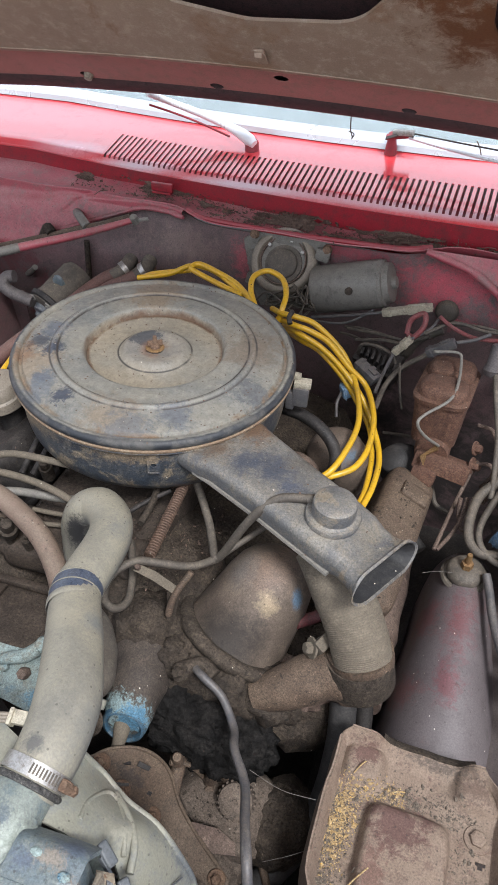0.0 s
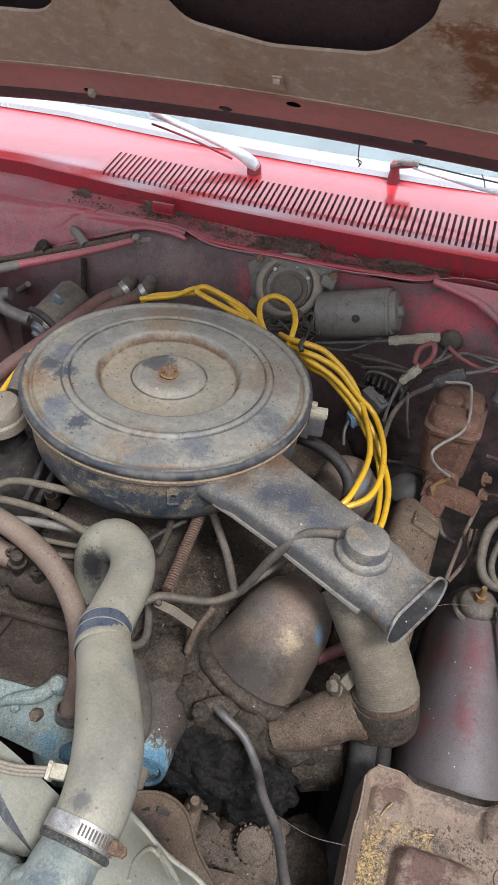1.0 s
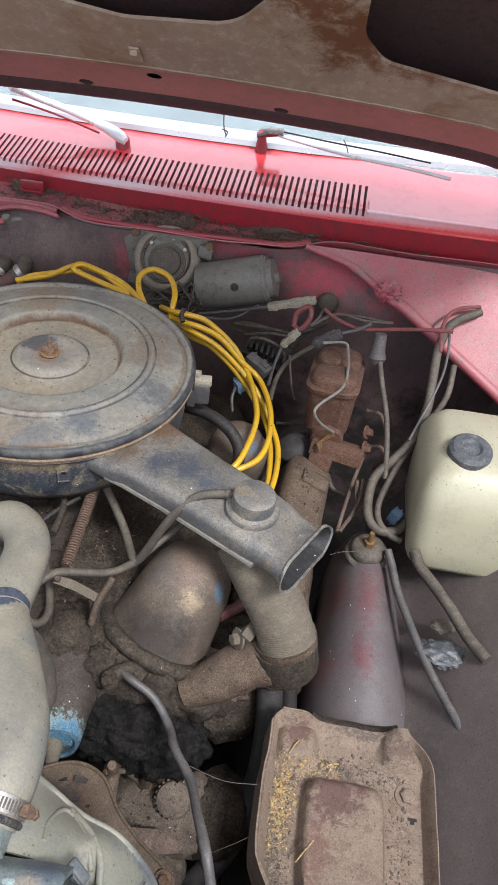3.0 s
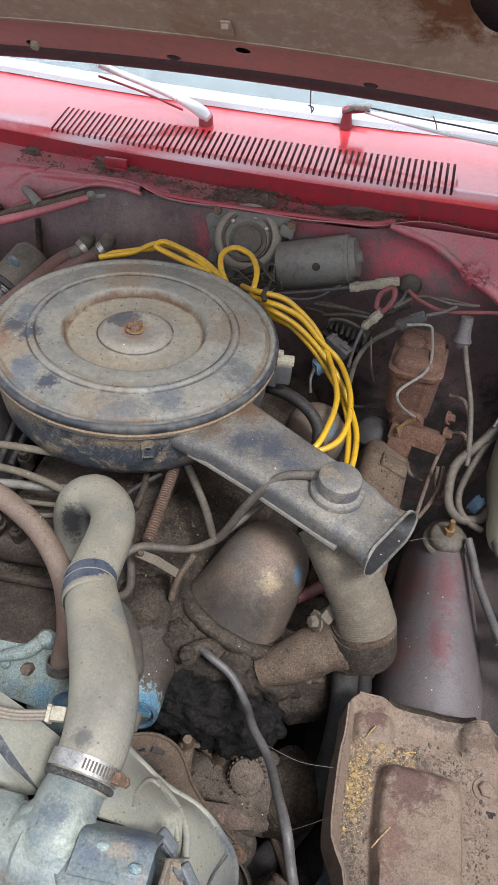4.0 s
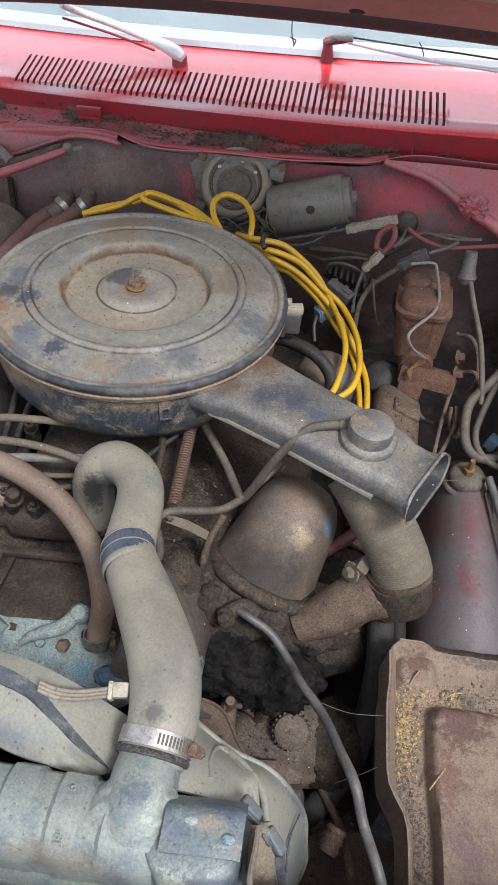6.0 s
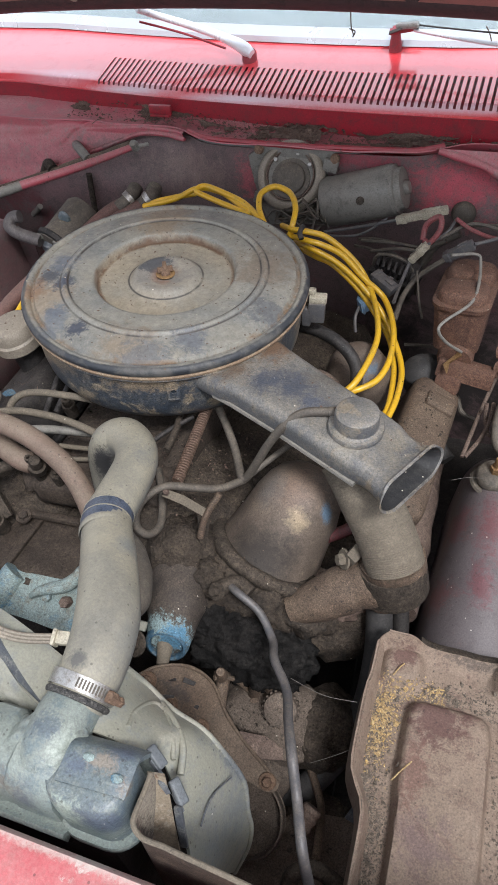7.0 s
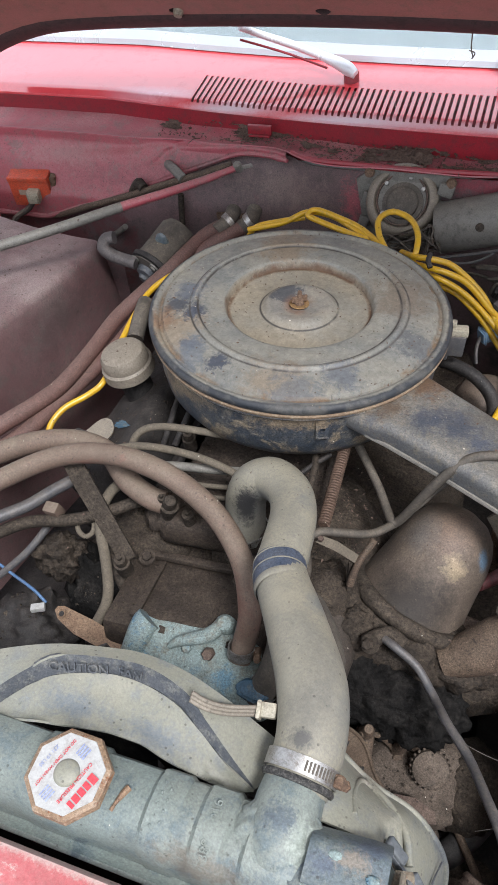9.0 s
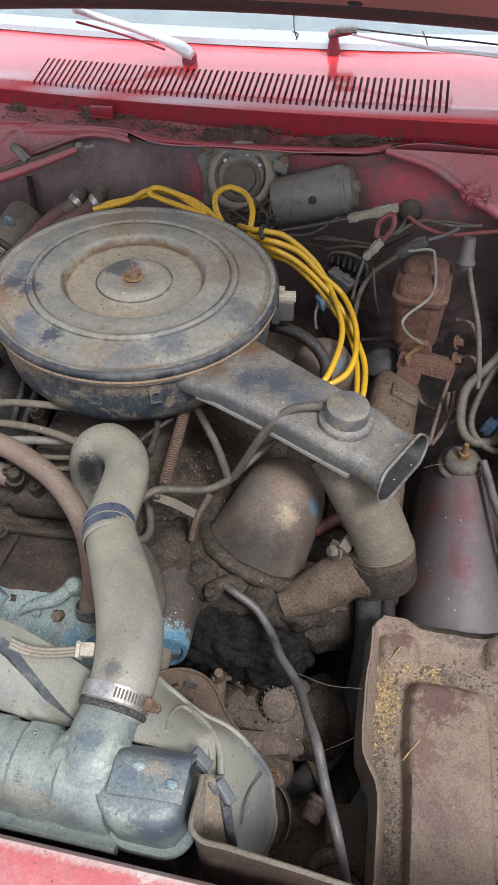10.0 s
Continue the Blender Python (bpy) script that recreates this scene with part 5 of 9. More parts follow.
part("outlet_neck", tube([(0.1695, -0.588, 0.9295), (0.169, -0.606, 0.932), (0.1695, -0.624, 0.9330), (0.170, -0.638, 0.9285), (0.170, -0.648, 0.916)], 0.026, 28, 5, wob=0.06, radii=[0.0250, 0.0255, 0.0260, 0.0250, 0.0200]), TANK, radiator, "crusted hose outlet neck", 60)
part("neck_saddle", lump((0.169, -0.630, 0.9335), (0.037, 0.028, 0.0205), 77, 0.10, 2.0, 5), TANK, radiator, "crusted saddle where the neck meets the tank", 80)
CAPM = pose(0.011, -0.644, 0.957, 6, 0, 22) @ Matrix.Scale(0.89, 4)
cap = part("cap", lathe([(0, 0.018), (0.0335, 0.018), (0.0372, 0.0155), (0.038, 0.008), (0.0365, 0.003), (0.030, 0.0), (0, -0.004)], CAPM, 8), CAPRIM, radiator, "octagonal pressure cap with rusty rim", 20)
part("cap_label", lathe([(0, 0.0190), (0.0325, 0.0186), (0.0332, 0.0176), (0.0, 0.0176)], CAPM, 8), CAPWHITE, cap, "white printed label", 20)
part("cap_button", lathe([(0, 0.0225), (0.0085, 0.0222), (0.0105, 0.0205), (0.0115, 0.0185), (0, 0.0185)], CAPM, 24), SHROUD, cap, "raised grey round button")
part("cap_neck", lathe([(0.026, -0.014), (0.027, 0.0), (0.0, 0.0), (0.0, -0.014)], CAPM, 24), TANK, cap)


def lettering(text, size, m, mat, parent, name="lettering", thick=0.0003):
    cu = bpy.data.curves.new(name, "FONT")
    cu.body, cu.size, cu.extrude, cu.align_x, cu.align_y = text, size, thick, "CENTER", "CENTER"
    ob = bpy.data.objects.new(name, cu)
    me = bpy.data.meshes.new_from_object(ob)
    bpy.data.objects.remove(ob)
    me.transform(m)
    bm = bmesh.new()
    bm.from_mesh(me)
    bpy.data.meshes.remove(me)
    return part(name, bm, mat, parent)


def slab(points, thick, smooth=0.0):
    """A plate whose outline lies at the points, thickened along its normal."""
    ps = [Vector(p) for p in points]
    if smooth:
        ps = glide(ps + [ps[0]], 3)[:-1]
    c = sum(ps, Vector()) / len(ps)
    n = Vector()
    for a, b in zip(ps, ps[1:] + ps[:1]):
        n += (a - c).cross(b - c)
    n.normalize()
    if n.z < 0:
        n = -n
    bm = bmesh.new()
    vs = [bm.verts.new(p) for p in ps]
    es = [bm.edges.new((a, b)) for a, b in zip(vs, vs[1:] + vs[:1])]
    bmesh.ops.triangle_fill(bm, use_beauty=True, use_dissolve=False, edges=es, normal=n)
    got = bmesh.ops.extrude_face_region(bm, geom=bm.faces[:])
    bmesh.ops.translate(bm, verts=[v for v in got["geom"] if isinstance(v, bmesh.types.BMVert)], vec=-n * thick)
    return bm


def line(name, label, points, r, mat, category="wire", group="", seg=10, res=5, wob=0.0, radii=None):
    return solo(name, tube(points, r, seg, res, wob=wob, radii=radii, seed=len(bpy.data.objects)), mat, label, category, group)


def blob(points, size, mat, name, parent, seed=0, rough=0.25, freq=3.0, sub=4, label=""):
    return part(name, lump(points, size, seed, rough, freq, sub), mat, parent, label, 80)


# print on the cap, and the tank's raised marks
TXT = pose(0.011, -0.644, 0.9576, 6, 0, 0) @ pose(0, 0, 0, 0, 0, 22) @ Matrix.Scale(0.89, 4)
for dx, w in ((-0.0125, 0.006), (-0.0058, 0.0045), (0.0002, 0.005), (0.0064, 0.0052), (0.0122, 0.0034)):
    part("print_bar", box((w, 0.0085 if dx < -0.01 else 0.0068, 0.0005), TXT @ pose(0.0150, -0.0165, 0.0191, 0, 0, -133) @ pose(dx, 0, 0), 0.0, 1), CAPRED, cap, "bold red maker's mark")
lettering("CAUTION PRESSURE", 0.0042, TXT @ pose(0.0085, -0.0088, 0.0191, 0, 0, -133), CAPRED, cap)
lettering("DO NOT OPEN WHEN HOT", 0.0036, TXT @ pose(-0.0095, 0.0089, 0.0191, 0, 0, -133), CAPRED, cap)
lettering("Z31 19 LBS", 0.0045, TXT @ pose(-0.0158, 0.0147, 0.0191, 0, 0, -133), CAPBLUE, cap)
for k in range(4):
    for side in (-1, 1):
        part("print_bar", box((0.010, 0.0013, 0.0005), TXT @ pose(0, 0, 0.0192, 0, 0, -133) @ pose(0.0205 * side, 0.0038 - k * 0.0026, 0), 0.0, 1), CAPBLUE, cap)
part("rust_run", tube([(0.052, -0.634, 0.9475), (0.0495, -0.640, 0.9478), (0.047, -0.647, 0.9472), (0.0455, -0.653, 0.9462)], 0.002, 8, 4, wob=0.4, radii=[0.0026, 0.0022, 0.0013, 0.0016]), LEVER, radiator, "rust run beside the cap")

# ---- fan shroud ----
SHX, SHZ, SHR = 0.0, 0.652, 0.288
shroud = thing("fan_shroud", "faded grey-green plastic fan shroud with dark stepped rim", "fan shroud", (0.0, -0.56, 0.65))


def shroud_skin(a, y):
    r = SHR + 0.008 * math.exp(-((y + 0.535) / 0.010) ** 2) + 0.012 * math.exp(-((a - 0.75) / 0.3) ** 2) * (y + 0.54) / -0.07
    drop = 0.14 * max(0, abs(a) - 0.85) ** 1.4
    return Vector((SHX + r * math.sin(a), y - 0.03 * max(0, math.sin(a)) ** 3, SHZ + r * math.cos(a) - drop))


def between(p, q, rows, thick=0.002, sag=0.0, wob=0.0):
    """A skin stretched from one line to another."""
    n = 40
    lp, lq = glide(p, 10), glide(q, 10)
    pick = lambda ln, u: ln[int(round(u * (len(ln) - 1)))]
    return sheet(lambda u, t: lerp(pick(lp, u), pick(lq, u), t) + Vector((0, 0, -sag * math.sin(t * math.pi) + wob * noise.noise(Vector((u * 9, t * 4, 6))))), spread(0, 1, n), spread(0, 1, rows), thick)


rear_line = [(-0.179, -0.608, 0.925), (-0.139, -0.578, 0.940), (-0.113, -0.561, 0.944), (-0.065, -0.542, 0.946), (-0.014, -0.531, 0.946), (0.017, -0.527, 0.944), (0.055, -0.530, 0.940), (0.094, -0.539, 0.932), (0.126, -0.547, 0.918), (0.157, -0.554, 0.900)]
step_top = [(-0.148, -0.655, 0.915), (-0.115, -0.615, 0.935), (-0.093, -0.591, 0.945), (-0.075, -0.572, 0.950), (-0.056, -0.554, 0.952), (-0.007, -0.543, 0.952), (0.029, -0.541, 0.950), (0.064, -0.550, 0.945), (0.086, -0.564, 0.938), (0.114, -0.582, 0.928), (0.138, -0.595, 0.913)]
step_low = [(-0.151, -0.656, 0.905), (-0.117, -0.621, 0.920), (-0.094, -0.600, 0.928), (-0.072, -0.578, 0.932), (-0.055, -0.565, 0.935), (-0.011, -0.553, 0.935), (0.026, -0.552, 0.932), (0.055, -0.560, 0.928), (0.080, -0.574, 0.924), (0.110, -0.589, 0.918), (0.136, -0.595, 0.908)]
step_low = [tuple(lerp(Vector(a), Vector(c), 1 - 0.065 * max(0, k - 3))) for k, (a, c) in enumerate(zip(step_top, step_low))]
front_line = [(-0.137, -0.624, 0.925), (-0.059, -0.609, 0.935), (-0.029, -0.604, 0.935), (0.005, -0.598, 0.935), (0.040, -0.597, 0.932), (0.065, -0.601, 0.926), (0.090, -0.602, 0.918), (0.110, -0.601, 0.910)]
part("top_skin", between(rear_line, step_top, 5), SHROUD, shroud, "", 60)
part("step", between(step_top, step_low, 3, 0.003), SHROUDEDGE, shroud, "dark vertical step with raised lettering", 60)
part("front_skin", between(step_low, front_line, 6, 0.002, 0.004, 0.004), SHROUD, shroud, "dusty sloping front skin", 60)
part("side_ring", sheet(shroud_skin, spread(radians(-125), radians(-42), 24), spread(-0.612, -0.533, 8), 0.003), SHROUD, shroud, "", 60)
for text, x0 in (("CAUTION", 4.42), ("FAN", 5.55)):
    k = int(x0)
    a, c = Vector(step_top[k]), Vector(step_low[k])
    e = Vector(step_top[k + 1]) - a
    up = (a - c).normalized()
    right = e.normalized()
    out = right.cross(up).normalized()
    mm = Matrix((right, out.cross(right), out)).transposed().to_4x4()
    lettering(text, 0.012, Matrix.Translation((a + c) / 2 + e * (x0 - k) + out * 0.003) @ mm, SHROUDEDGE, shroud, "raised_lettering", 0.0012)
fan = thing("cooling_fan", "dark steel engine fan behind the radiator", "fan", (0.02, -0.53, 0.7))
part("hub", lathe([(0, 0.03), (0.035, 0.03), (0.05, 0.02), (0.05, 0), (0, 0)], pose(0.02, -0.50, 0.70, 90, 0, 0), 24), BLACK, fan)
for k in range(5):
    part("blade", box((0.055, 0.19, 0.003), pose(0.02, -0.53, 0.70, 90, 0, 0) @ pose(0, 0, 0, 0, 0, 20 + 72 * k) @ pose(0, 0.13, 0, 0, 28, 0), 0.001), BLACK, fan)

# bracket and air baffle beside the radiator
cone_rear = [(0.187, -0.537, 0.903), (0.198, -0.532, 0.866), (0.226, -0.542, 0.852), (0.258, -0.548, 0.842), (0.280, -0.556, 0.822), (0.297, -0.561, 0.776), (0.302, -0.574, 0.735), (0.305, -0.580, 0.702), (0.300, -0.589, 0.659), (0.289, -0.608, 0.626)]
cone_front = [(0.185, -0.606, 0.930), (0.215, -0.606, 0.925), (0.240, -0.608, 0.912), (0.242, -0.593, 0.895), (0.253, -0.603, 0.880), (0.266, -0.617, 0.865), (0.276, -0.632, 0.848), (0.284, -0.645, 0.838), (0.292, -0.661, 0.825), (0.297, -0.674, 0.815)]
part("side_cone", between(cone_rear, cone_front, 10, 0.003, -0.012), SHROUD, shroud, "bulging side of the shroud", 60)
part("rear_lip", tube(cone_rear, 0.0032, 10, 4), SHROUD, shroud, "rolled rear edge")
part("arch_rib", tube([(0.217, -0.590, 0.916), (0.212, -0.571, 0.903), (0.214, -0.549, 0.874), (0.227, -0.553, 0.869), (0.245, -0.574, 0.883), (0.255, -0.594, 0.884)], 0.0024, 10, 6), SHROUD, shroud, "moulded arch on the shroud side")
part("ridge", tube([(0.219, -0.545, 0.865), (0.236, -0.557, 0.871), (0.250, -0.570, 0.876), (0.259, -0.584, 0.879), (0.264, -0.602, 0.878)], 0.0034, 10, 6), SHROUD, shroud, "rounded moulded ridge")
part("seam", tube([(0.292, -0.571, 0.811), (0.286, -0.592, 0.827), (0.2845, -0.608, 0.833), (0.285, -0.624, 0.832)], 0.0009, 8, 4, wob=0.5), SHROUDEDGE, shroud, "cracked seam in the shroud side")
part("boss", tube([tuple(shroud_skin(a, y)) for a, y in ((0.86, -0.612), (0.70, -0.603), (0.60, -0.585), (0.60, -0.562), (0.70, -0.548), (0.82, -0.552), (0.98, -0.565))], 0.005, 10, 6), SHROUD, shroud, "moulded loop on the shroud side")
baffle = thing("side_baffle", "rust-stained upright baffle plate beside the radiator", "baffle plate", (0.35, -0.68, 0.85))
bp = glide([(0.259, -0.625, 0.940), (0.259, -0.637, 0.938), (0.258, -0.654, 0.935), (0.260, -0.662, 0.933), (0.269, -0.667, 0.930), (0.285, -0.667, 0.928), (0.303, -0.668, 0.926), (0.327, -0.669, 0.923), (0.349, -0.670, 0.920), (0.385, -0.672, 0.915)], 6)
part("plate", sheet(lambda u, v: bp[int(u)] - Vector((0, 0.004 * v, 0.13 * v)), list(range(len(bp))), [0, 0.05, 0.2, 0.5, 1.0], 0.002), BAFFLE, baffle, "", 60)
part("rolled_edge", tube([tuple(p) for p in bp[::3]], 0.0022, 8, 3), DUCT, baffle, "pale worn top edge")
tank_bracket = thing("tank_bracket", "pale rust-streaked strap bracket on the radiator end", "bracket", (0.28, -0.63, 0.9))
part("strap", between([(0.255, -0.625, 0.935), (0.254, -0.638, 0.910), (0.258, -0.655, 0.870), (0.264, -0.667, 0.840)], [(0.267, -0.621, 0.928), (0.271, -0.629, 0.905), (0.277, -0.644, 0.872), (0.284, -0.659, 0.840)], 4, 0.003), STRAPTAN, tank_bracket, "tan rusty strap", 60)
part("hook", box((0.007, 0.004, 0.040), toward((0.281, -0.640, 0.880), (0.2, -0.45, -0.87), 20), 0.0015), SHROUDEDGE, tank_bracket, "dark hanging hook")
for p, w, spin in (((0.252, -0.607, 0.921), 0.020, -30), ((0.273, -0.620, 0.897), 0.022, -42)):
    part("buckle", merged(box((w, 0.010, 0.006), pose(*p, -25, 30, spin), 0.0025, 3), box((w * 0.75, 0.003, 0.005), pose(p[0] + 0.002, p[1] - 0.007, p[2] - 0.003, -25, 30, spin), 0.001)), SLATE, tank_bracket, "worn grey metal buckle", 50)
part("edge_clip", slab([(0.260, -0.621, 0.930), (0.267, -0.623, 0.922), (0.272, -0.627, 0.912), (0.269, -0.629, 0.912), (0.264, -0.627, 0.925)], 0.004), SHROUDEDGE, tank_bracket)
# plate soldered over the tank's right end
part("end_plate", sheet(lambda x, t: Vector((x, -0.6075 - 0.0435 * t - 0.004 * (0.25 - x) / 0.06, 0.9345 + 0.0205 * math.sin(min(t * 2.4, 1.0) * 1.57) - 0.0035 * t * t - 0.004 * max(0, (x - 0.24) / 0.01) + 0.0008 * noise.noise(Vector((x * 60, t * 3, 2))))), [0.193, 0.196, 0.205, 0.22, 0.235, 0.244, 0.250], spread(0, 1, 12), 0.0045), TANKEND, radiator, "raised blue-grey plate over the tank end", 50)
for dx, dy in ((0.212, -0.632), (0.240, -0.640)):
    part("dimple", lump((dx, dy, 0.9535), (0.005, 0.0035, 0.0022), int(dx * 1000), 0.3, 3, 3), PALEBLUE, radiator, "corroded dimple", 60)
for k in range(9):
    part("stamped_mark", box((0.0015, 0.0022, 0.0012), pose(0.0815 + (0.003 if k % 2 else -0.003), -0.622 - 0.004 * k, 0.9502 if k < 6 else 0.949, 4 if k < 5 else 14, 0, 0), 0.0003, 1), TANK, radiator)
for text, y0 in (("916", -0.629), ("3892", -0.654)):
    lettering(text, 0.010, pose(0.1225, y0, 0.9500 if y0 > -0.64 else 0.9478, 4 if y0 > -0.64 else 16, 0, 98), TANK, radiator, "stamped_number", 0.0004)

# ---- engine ----
engine = thing("engine", "grimy dust-caked V8 engine block and heads", "car engine", (0, -0.1, 0.3))
part("block", loft([[Vector((x * k, y, z)) for x, z in ((-0.16, 0.30), (-0.20, 0.45), (-0.26, 0.58), (-0.22, 0.66), (-0.10, 0.70), (0.10, 0.70), (0.22, 0.66), (0.26, 0.58), (0.20, 0.45), (0.16, 0.30))] for y, k in ((-0.33, 0.85), (-0.32, 0.9), (0.0, 1.0), (0.33, 1.0))]), GRIME, engine)
part("intake_manifold", merged(box((0.20, 0.40, 0.06), pose(-0.02, -0.02, 0.745), 0.012), box((0.13, 0.13, 0.08), pose(0, 0, 0.82), 0.01),
                               box((0.17, 0.10, 0.05), pose(-0.04, -0.225, 0.755, -8, 0, 4), 0.022, 4), lump((-0.115, -0.235, 0.765), (0.035, 0.04, 0.03), 401, 0.2, 2.5, 4), lump((0.035, -0.215, 0.752), (0.05, 0.045, 0.03), 402, 0.2, 2.5, 4)), MANIFOLD, engine, "dusty intake manifold", 60)
part("front_cover", box((0.20, 0.13, 0.05), pose(-0.045, -0.345, 0.705, -10, 0, 3), 0.010), MANIFOLD, engine, "dusty flat front cover")
for size, at3 in (((0.175, 0.012, 0.008), (-0.045, -0.292, 0.735)), ((0.012, 0.10, 0.007), (-0.105, -0.345, 0.733)), ((0.145, 0.008, 0.006), (-0.030, -0.392, 0.727)), ((0.008, 0.09, 0.006), (0.038, -0.345, 0.734))):
    part("rail", box(size, pose(*at3, -10, 0, 3), 0.003), MANIFOLD, engine)
for p in ((-0.125, -0.305, 0.738), (0.03, -0.300, 0.738)):
    part("bolt", bolt_mesh(p, (0, -0.17, 1), 0.007, 0.006), MANIFOLD, engine)
part("carburettor", merged(lathe([(0.065, 0), (0.065, 0.03), (0.05, 0.035), (0, 0.035), (0, 0)], pose(0, 0, 0.845), 24), box((0.10, 0.11, 0.04), pose(0, 0, 0.84), 0.008)), BLACK, engine)
for side, x, lean in (("left_valve_cover", -0.225, -38), ("right_valve_cover", 0.325, 30)):
    if side == "left_valve_cover":
        m = pose(-0.235, -0.01, 0.735, 0, -32, 0)
        part("valve_cover", merged(box((0.125, 0.42, 0.09), m, 0.028, 4), box((0.15, 0.44, 0.012), m @ pose(0, 0, -0.042), 0.004)), BLACK, engine, "dark left valve cover with chipped blue paint", 60)
    else:
        m = pose(0.366, -0.022, 0.704, -4, 24, -5)
        part("valve_cover", merged(box((0.080, 0.285, 0.085), m, 0.026, 4), box((0.088, 0.295, 0.012), m @ pose(0, 0, -0.042), 0.004), box((0.046, 0.032, 0.012), m @ pose(0.006, 0.085, 0.043), 0.004)), COVERBROWN, engine, "dusty brown right valve cover", 60)
blob((0.05, -0.20, 0.70), (0.12, 0.13, 0.065), GRIME, "crust", engine, 1, 0.10)
blob((0.16, -0.30, 0.66), (0.07, 0.06, 0.075), GRIME, "crust", engine, 2, 0.12)
blob((0.11, -0.29, 0.72), (0.05, 0.05, 0.05), GRIME, "crust", engine, 3, 0.12)
blob((0.30, -0.20, 0.60), (0.10, 0.12, 0.07), GRIME, "crust", engine, 5, 0.12)
blob((0.089, -0.296, 0.665), (0.05, 0.035, 0.07), CASTING, "crust", engine, 12, 0.25, 4.0)
blob((0.068, -0.289, 0.700), (0.045, 0.035, 0.04), CASTING, "crust", engine, 13, 0.25, 4.0)
blob((-0.16, -0.24, 0.68), (0.08, 0.08, 0.06), GRIME, "crust", engine, 6, 0.15)
blob((-0.209, -0.304, 0.600), (0.06, 0.06, 0.10), TAR, "crust", engine, 8, 0.35)
blob((-0.262, -0.314, 0.700), (0.035, 0.03, 0.035), GRIME, "crust", engine, 9, 0.4)
blob((-0.176, -0.289, 0.700), (0.022, 0.02, 0.02), CASTING, "crust", engine, 10, 0.3)
blob((-0.283, -0.398, 0.620), (0.07, 0.06, 0.05), BLACK, "crust", engine, 11, 0.3)
for k, (p, r, h) in enumerate((((-0.077, -0.258, 0.760), 0.013, 0.045), ((-0.103, -0.269, 0.800), 0.008, 0.04), ((-0.124, -0.141, 0.800), 0.011, 0.02), ((-0.146, -0.332, 0.750), 0.012, 0.02))):
    part("plug", merged(lathe([(0, h), (r * 0.62, h), (r * 0.66, h * 0.95), (r * 0.66, h * 0.35), (r * 0.9, h * 0.34), (r * 0.9, -0.02), (0, -0.02)], toward(p, (0.1, -0.25, 1)), 16), lathe([(r * 0.25, h), (r * 0.25, h + 0.005), (0, h + 0.005)], toward(p, (0.1, -0.25, 1)), 8)), CASTING, engine, "sender plug")

# thermostat housing with crusted coolant
stat = thing("thermostat_housing", "pale blue coolant-crusted thermostat housing", "thermostat housing", (-0.024, -0.424, 0.700))
part("body", merged(between([(-0.107, -0.419, 0.722), (-0.093, -0.390, 0.738), (-0.070, -0.388, 0.740), (-0.019, -0.385, 0.742), (0.021, -0.371, 0.740), (0.061, -0.386, 0.735)], [(-0.093, -0.438, 0.716), (-0.052, -0.441, 0.722), (-0.015, -0.444, 0.724), (0.025, -0.448, 0.724), (0.058, -0.449, 0.722), (0.088, -0.444, 0.720)], 14, 0.02, -0.004, 0.002), lump((0.051, -0.430, 0.700), (0.042, 0.032, 0.028), 13, 0.10, 2, 4)), PALEBLUE, stat, "", 80)
part("neck", tube([(-0.093, -0.427, 0.710), (-0.088, -0.413, 0.730), (-0.085, -0.399, 0.740), (-0.081, -0.392, 0.744)], 0.017, 18, 4), PALEBLUE, stat)
part("arm", tube([(-0.043, -0.420, 0.742), (-0.034, -0.414, 0.748), (-0.018, -0.407, 0.752), (-0.001, -0.399, 0.754), (0.009, -0.387, 0.756), (0.013, -0.376, 0.756)], 0.009, 14, 5, radii=[0.003, 0.006, 0.008, 0.009, 0.009, 0.0095]), PALEBLUE, stat, "curved cast arm")
part("boss", lathe([(0, 0.012), (0.008, 0.012), (0.011, 0.008), (0.012, -0.02), (0, -0.02)], toward((0.016, -0.379, 0.756), (0.1, -0.4, 0.9)), 18), PALEBLUE, stat)
part("bolt", bolt_mesh((0.006, -0.412, 0.740), (0.1, -0.6, 0.75), 0.0075, 0.014, False), RUSTCAST, stat, "rusty brown bolt")
part("bolt", bolt_mesh((-0.021, -0.415, 0.742), (0, -0.5, 0.85), 0.006, 0.006, False), PALEBLUE, stat)
part("outlet", tube([(0.070, -0.436, 0.712), (0.080, -0.428, 0.732), (0.087, -0.415, 0.750), (0.090, -0.396, 0.770), (0.088, -0.376, 0.788)], 0.0165, 20, 5), DARKRUBBER, stat, "short dark bypass hose")
part("paint_chip", lump((0.070, -0.438, 0.735), (0.020, 0.014, 0.006), 220, 0.14, 3, 4), ENGBLUE, stat, "chipped blue paint", 80)
hose_clamp((0.0765, -0.4315, 0.725), (0.45, 0.36, 0.82), 0.0169, 250, stat)
outlet2 = thing("water_outlet", "chipped bright blue water pump outlet", "water outlet", (0.113, -0.399, 0.700))
OUT = toward((0.139, -0.417, 0.708), (0.18, -0.92, 0.22))
part("snout", tube([(0.1395, -0.4165, 0.7075), (0.1375, -0.405, 0.707), (0.134, -0.388, 0.707), (0.128, -0.362, 0.708), (0.120, -0.330, 0.708), (0.108, -0.295, 0.706)], 0.03, 30, 6, wob=0.05, radii=[0.0265, 0.0285, 0.032, 0.039, 0.042, 0.040]), OUTLET, outlet2, "brown pump snout with chipped blue end", 70)
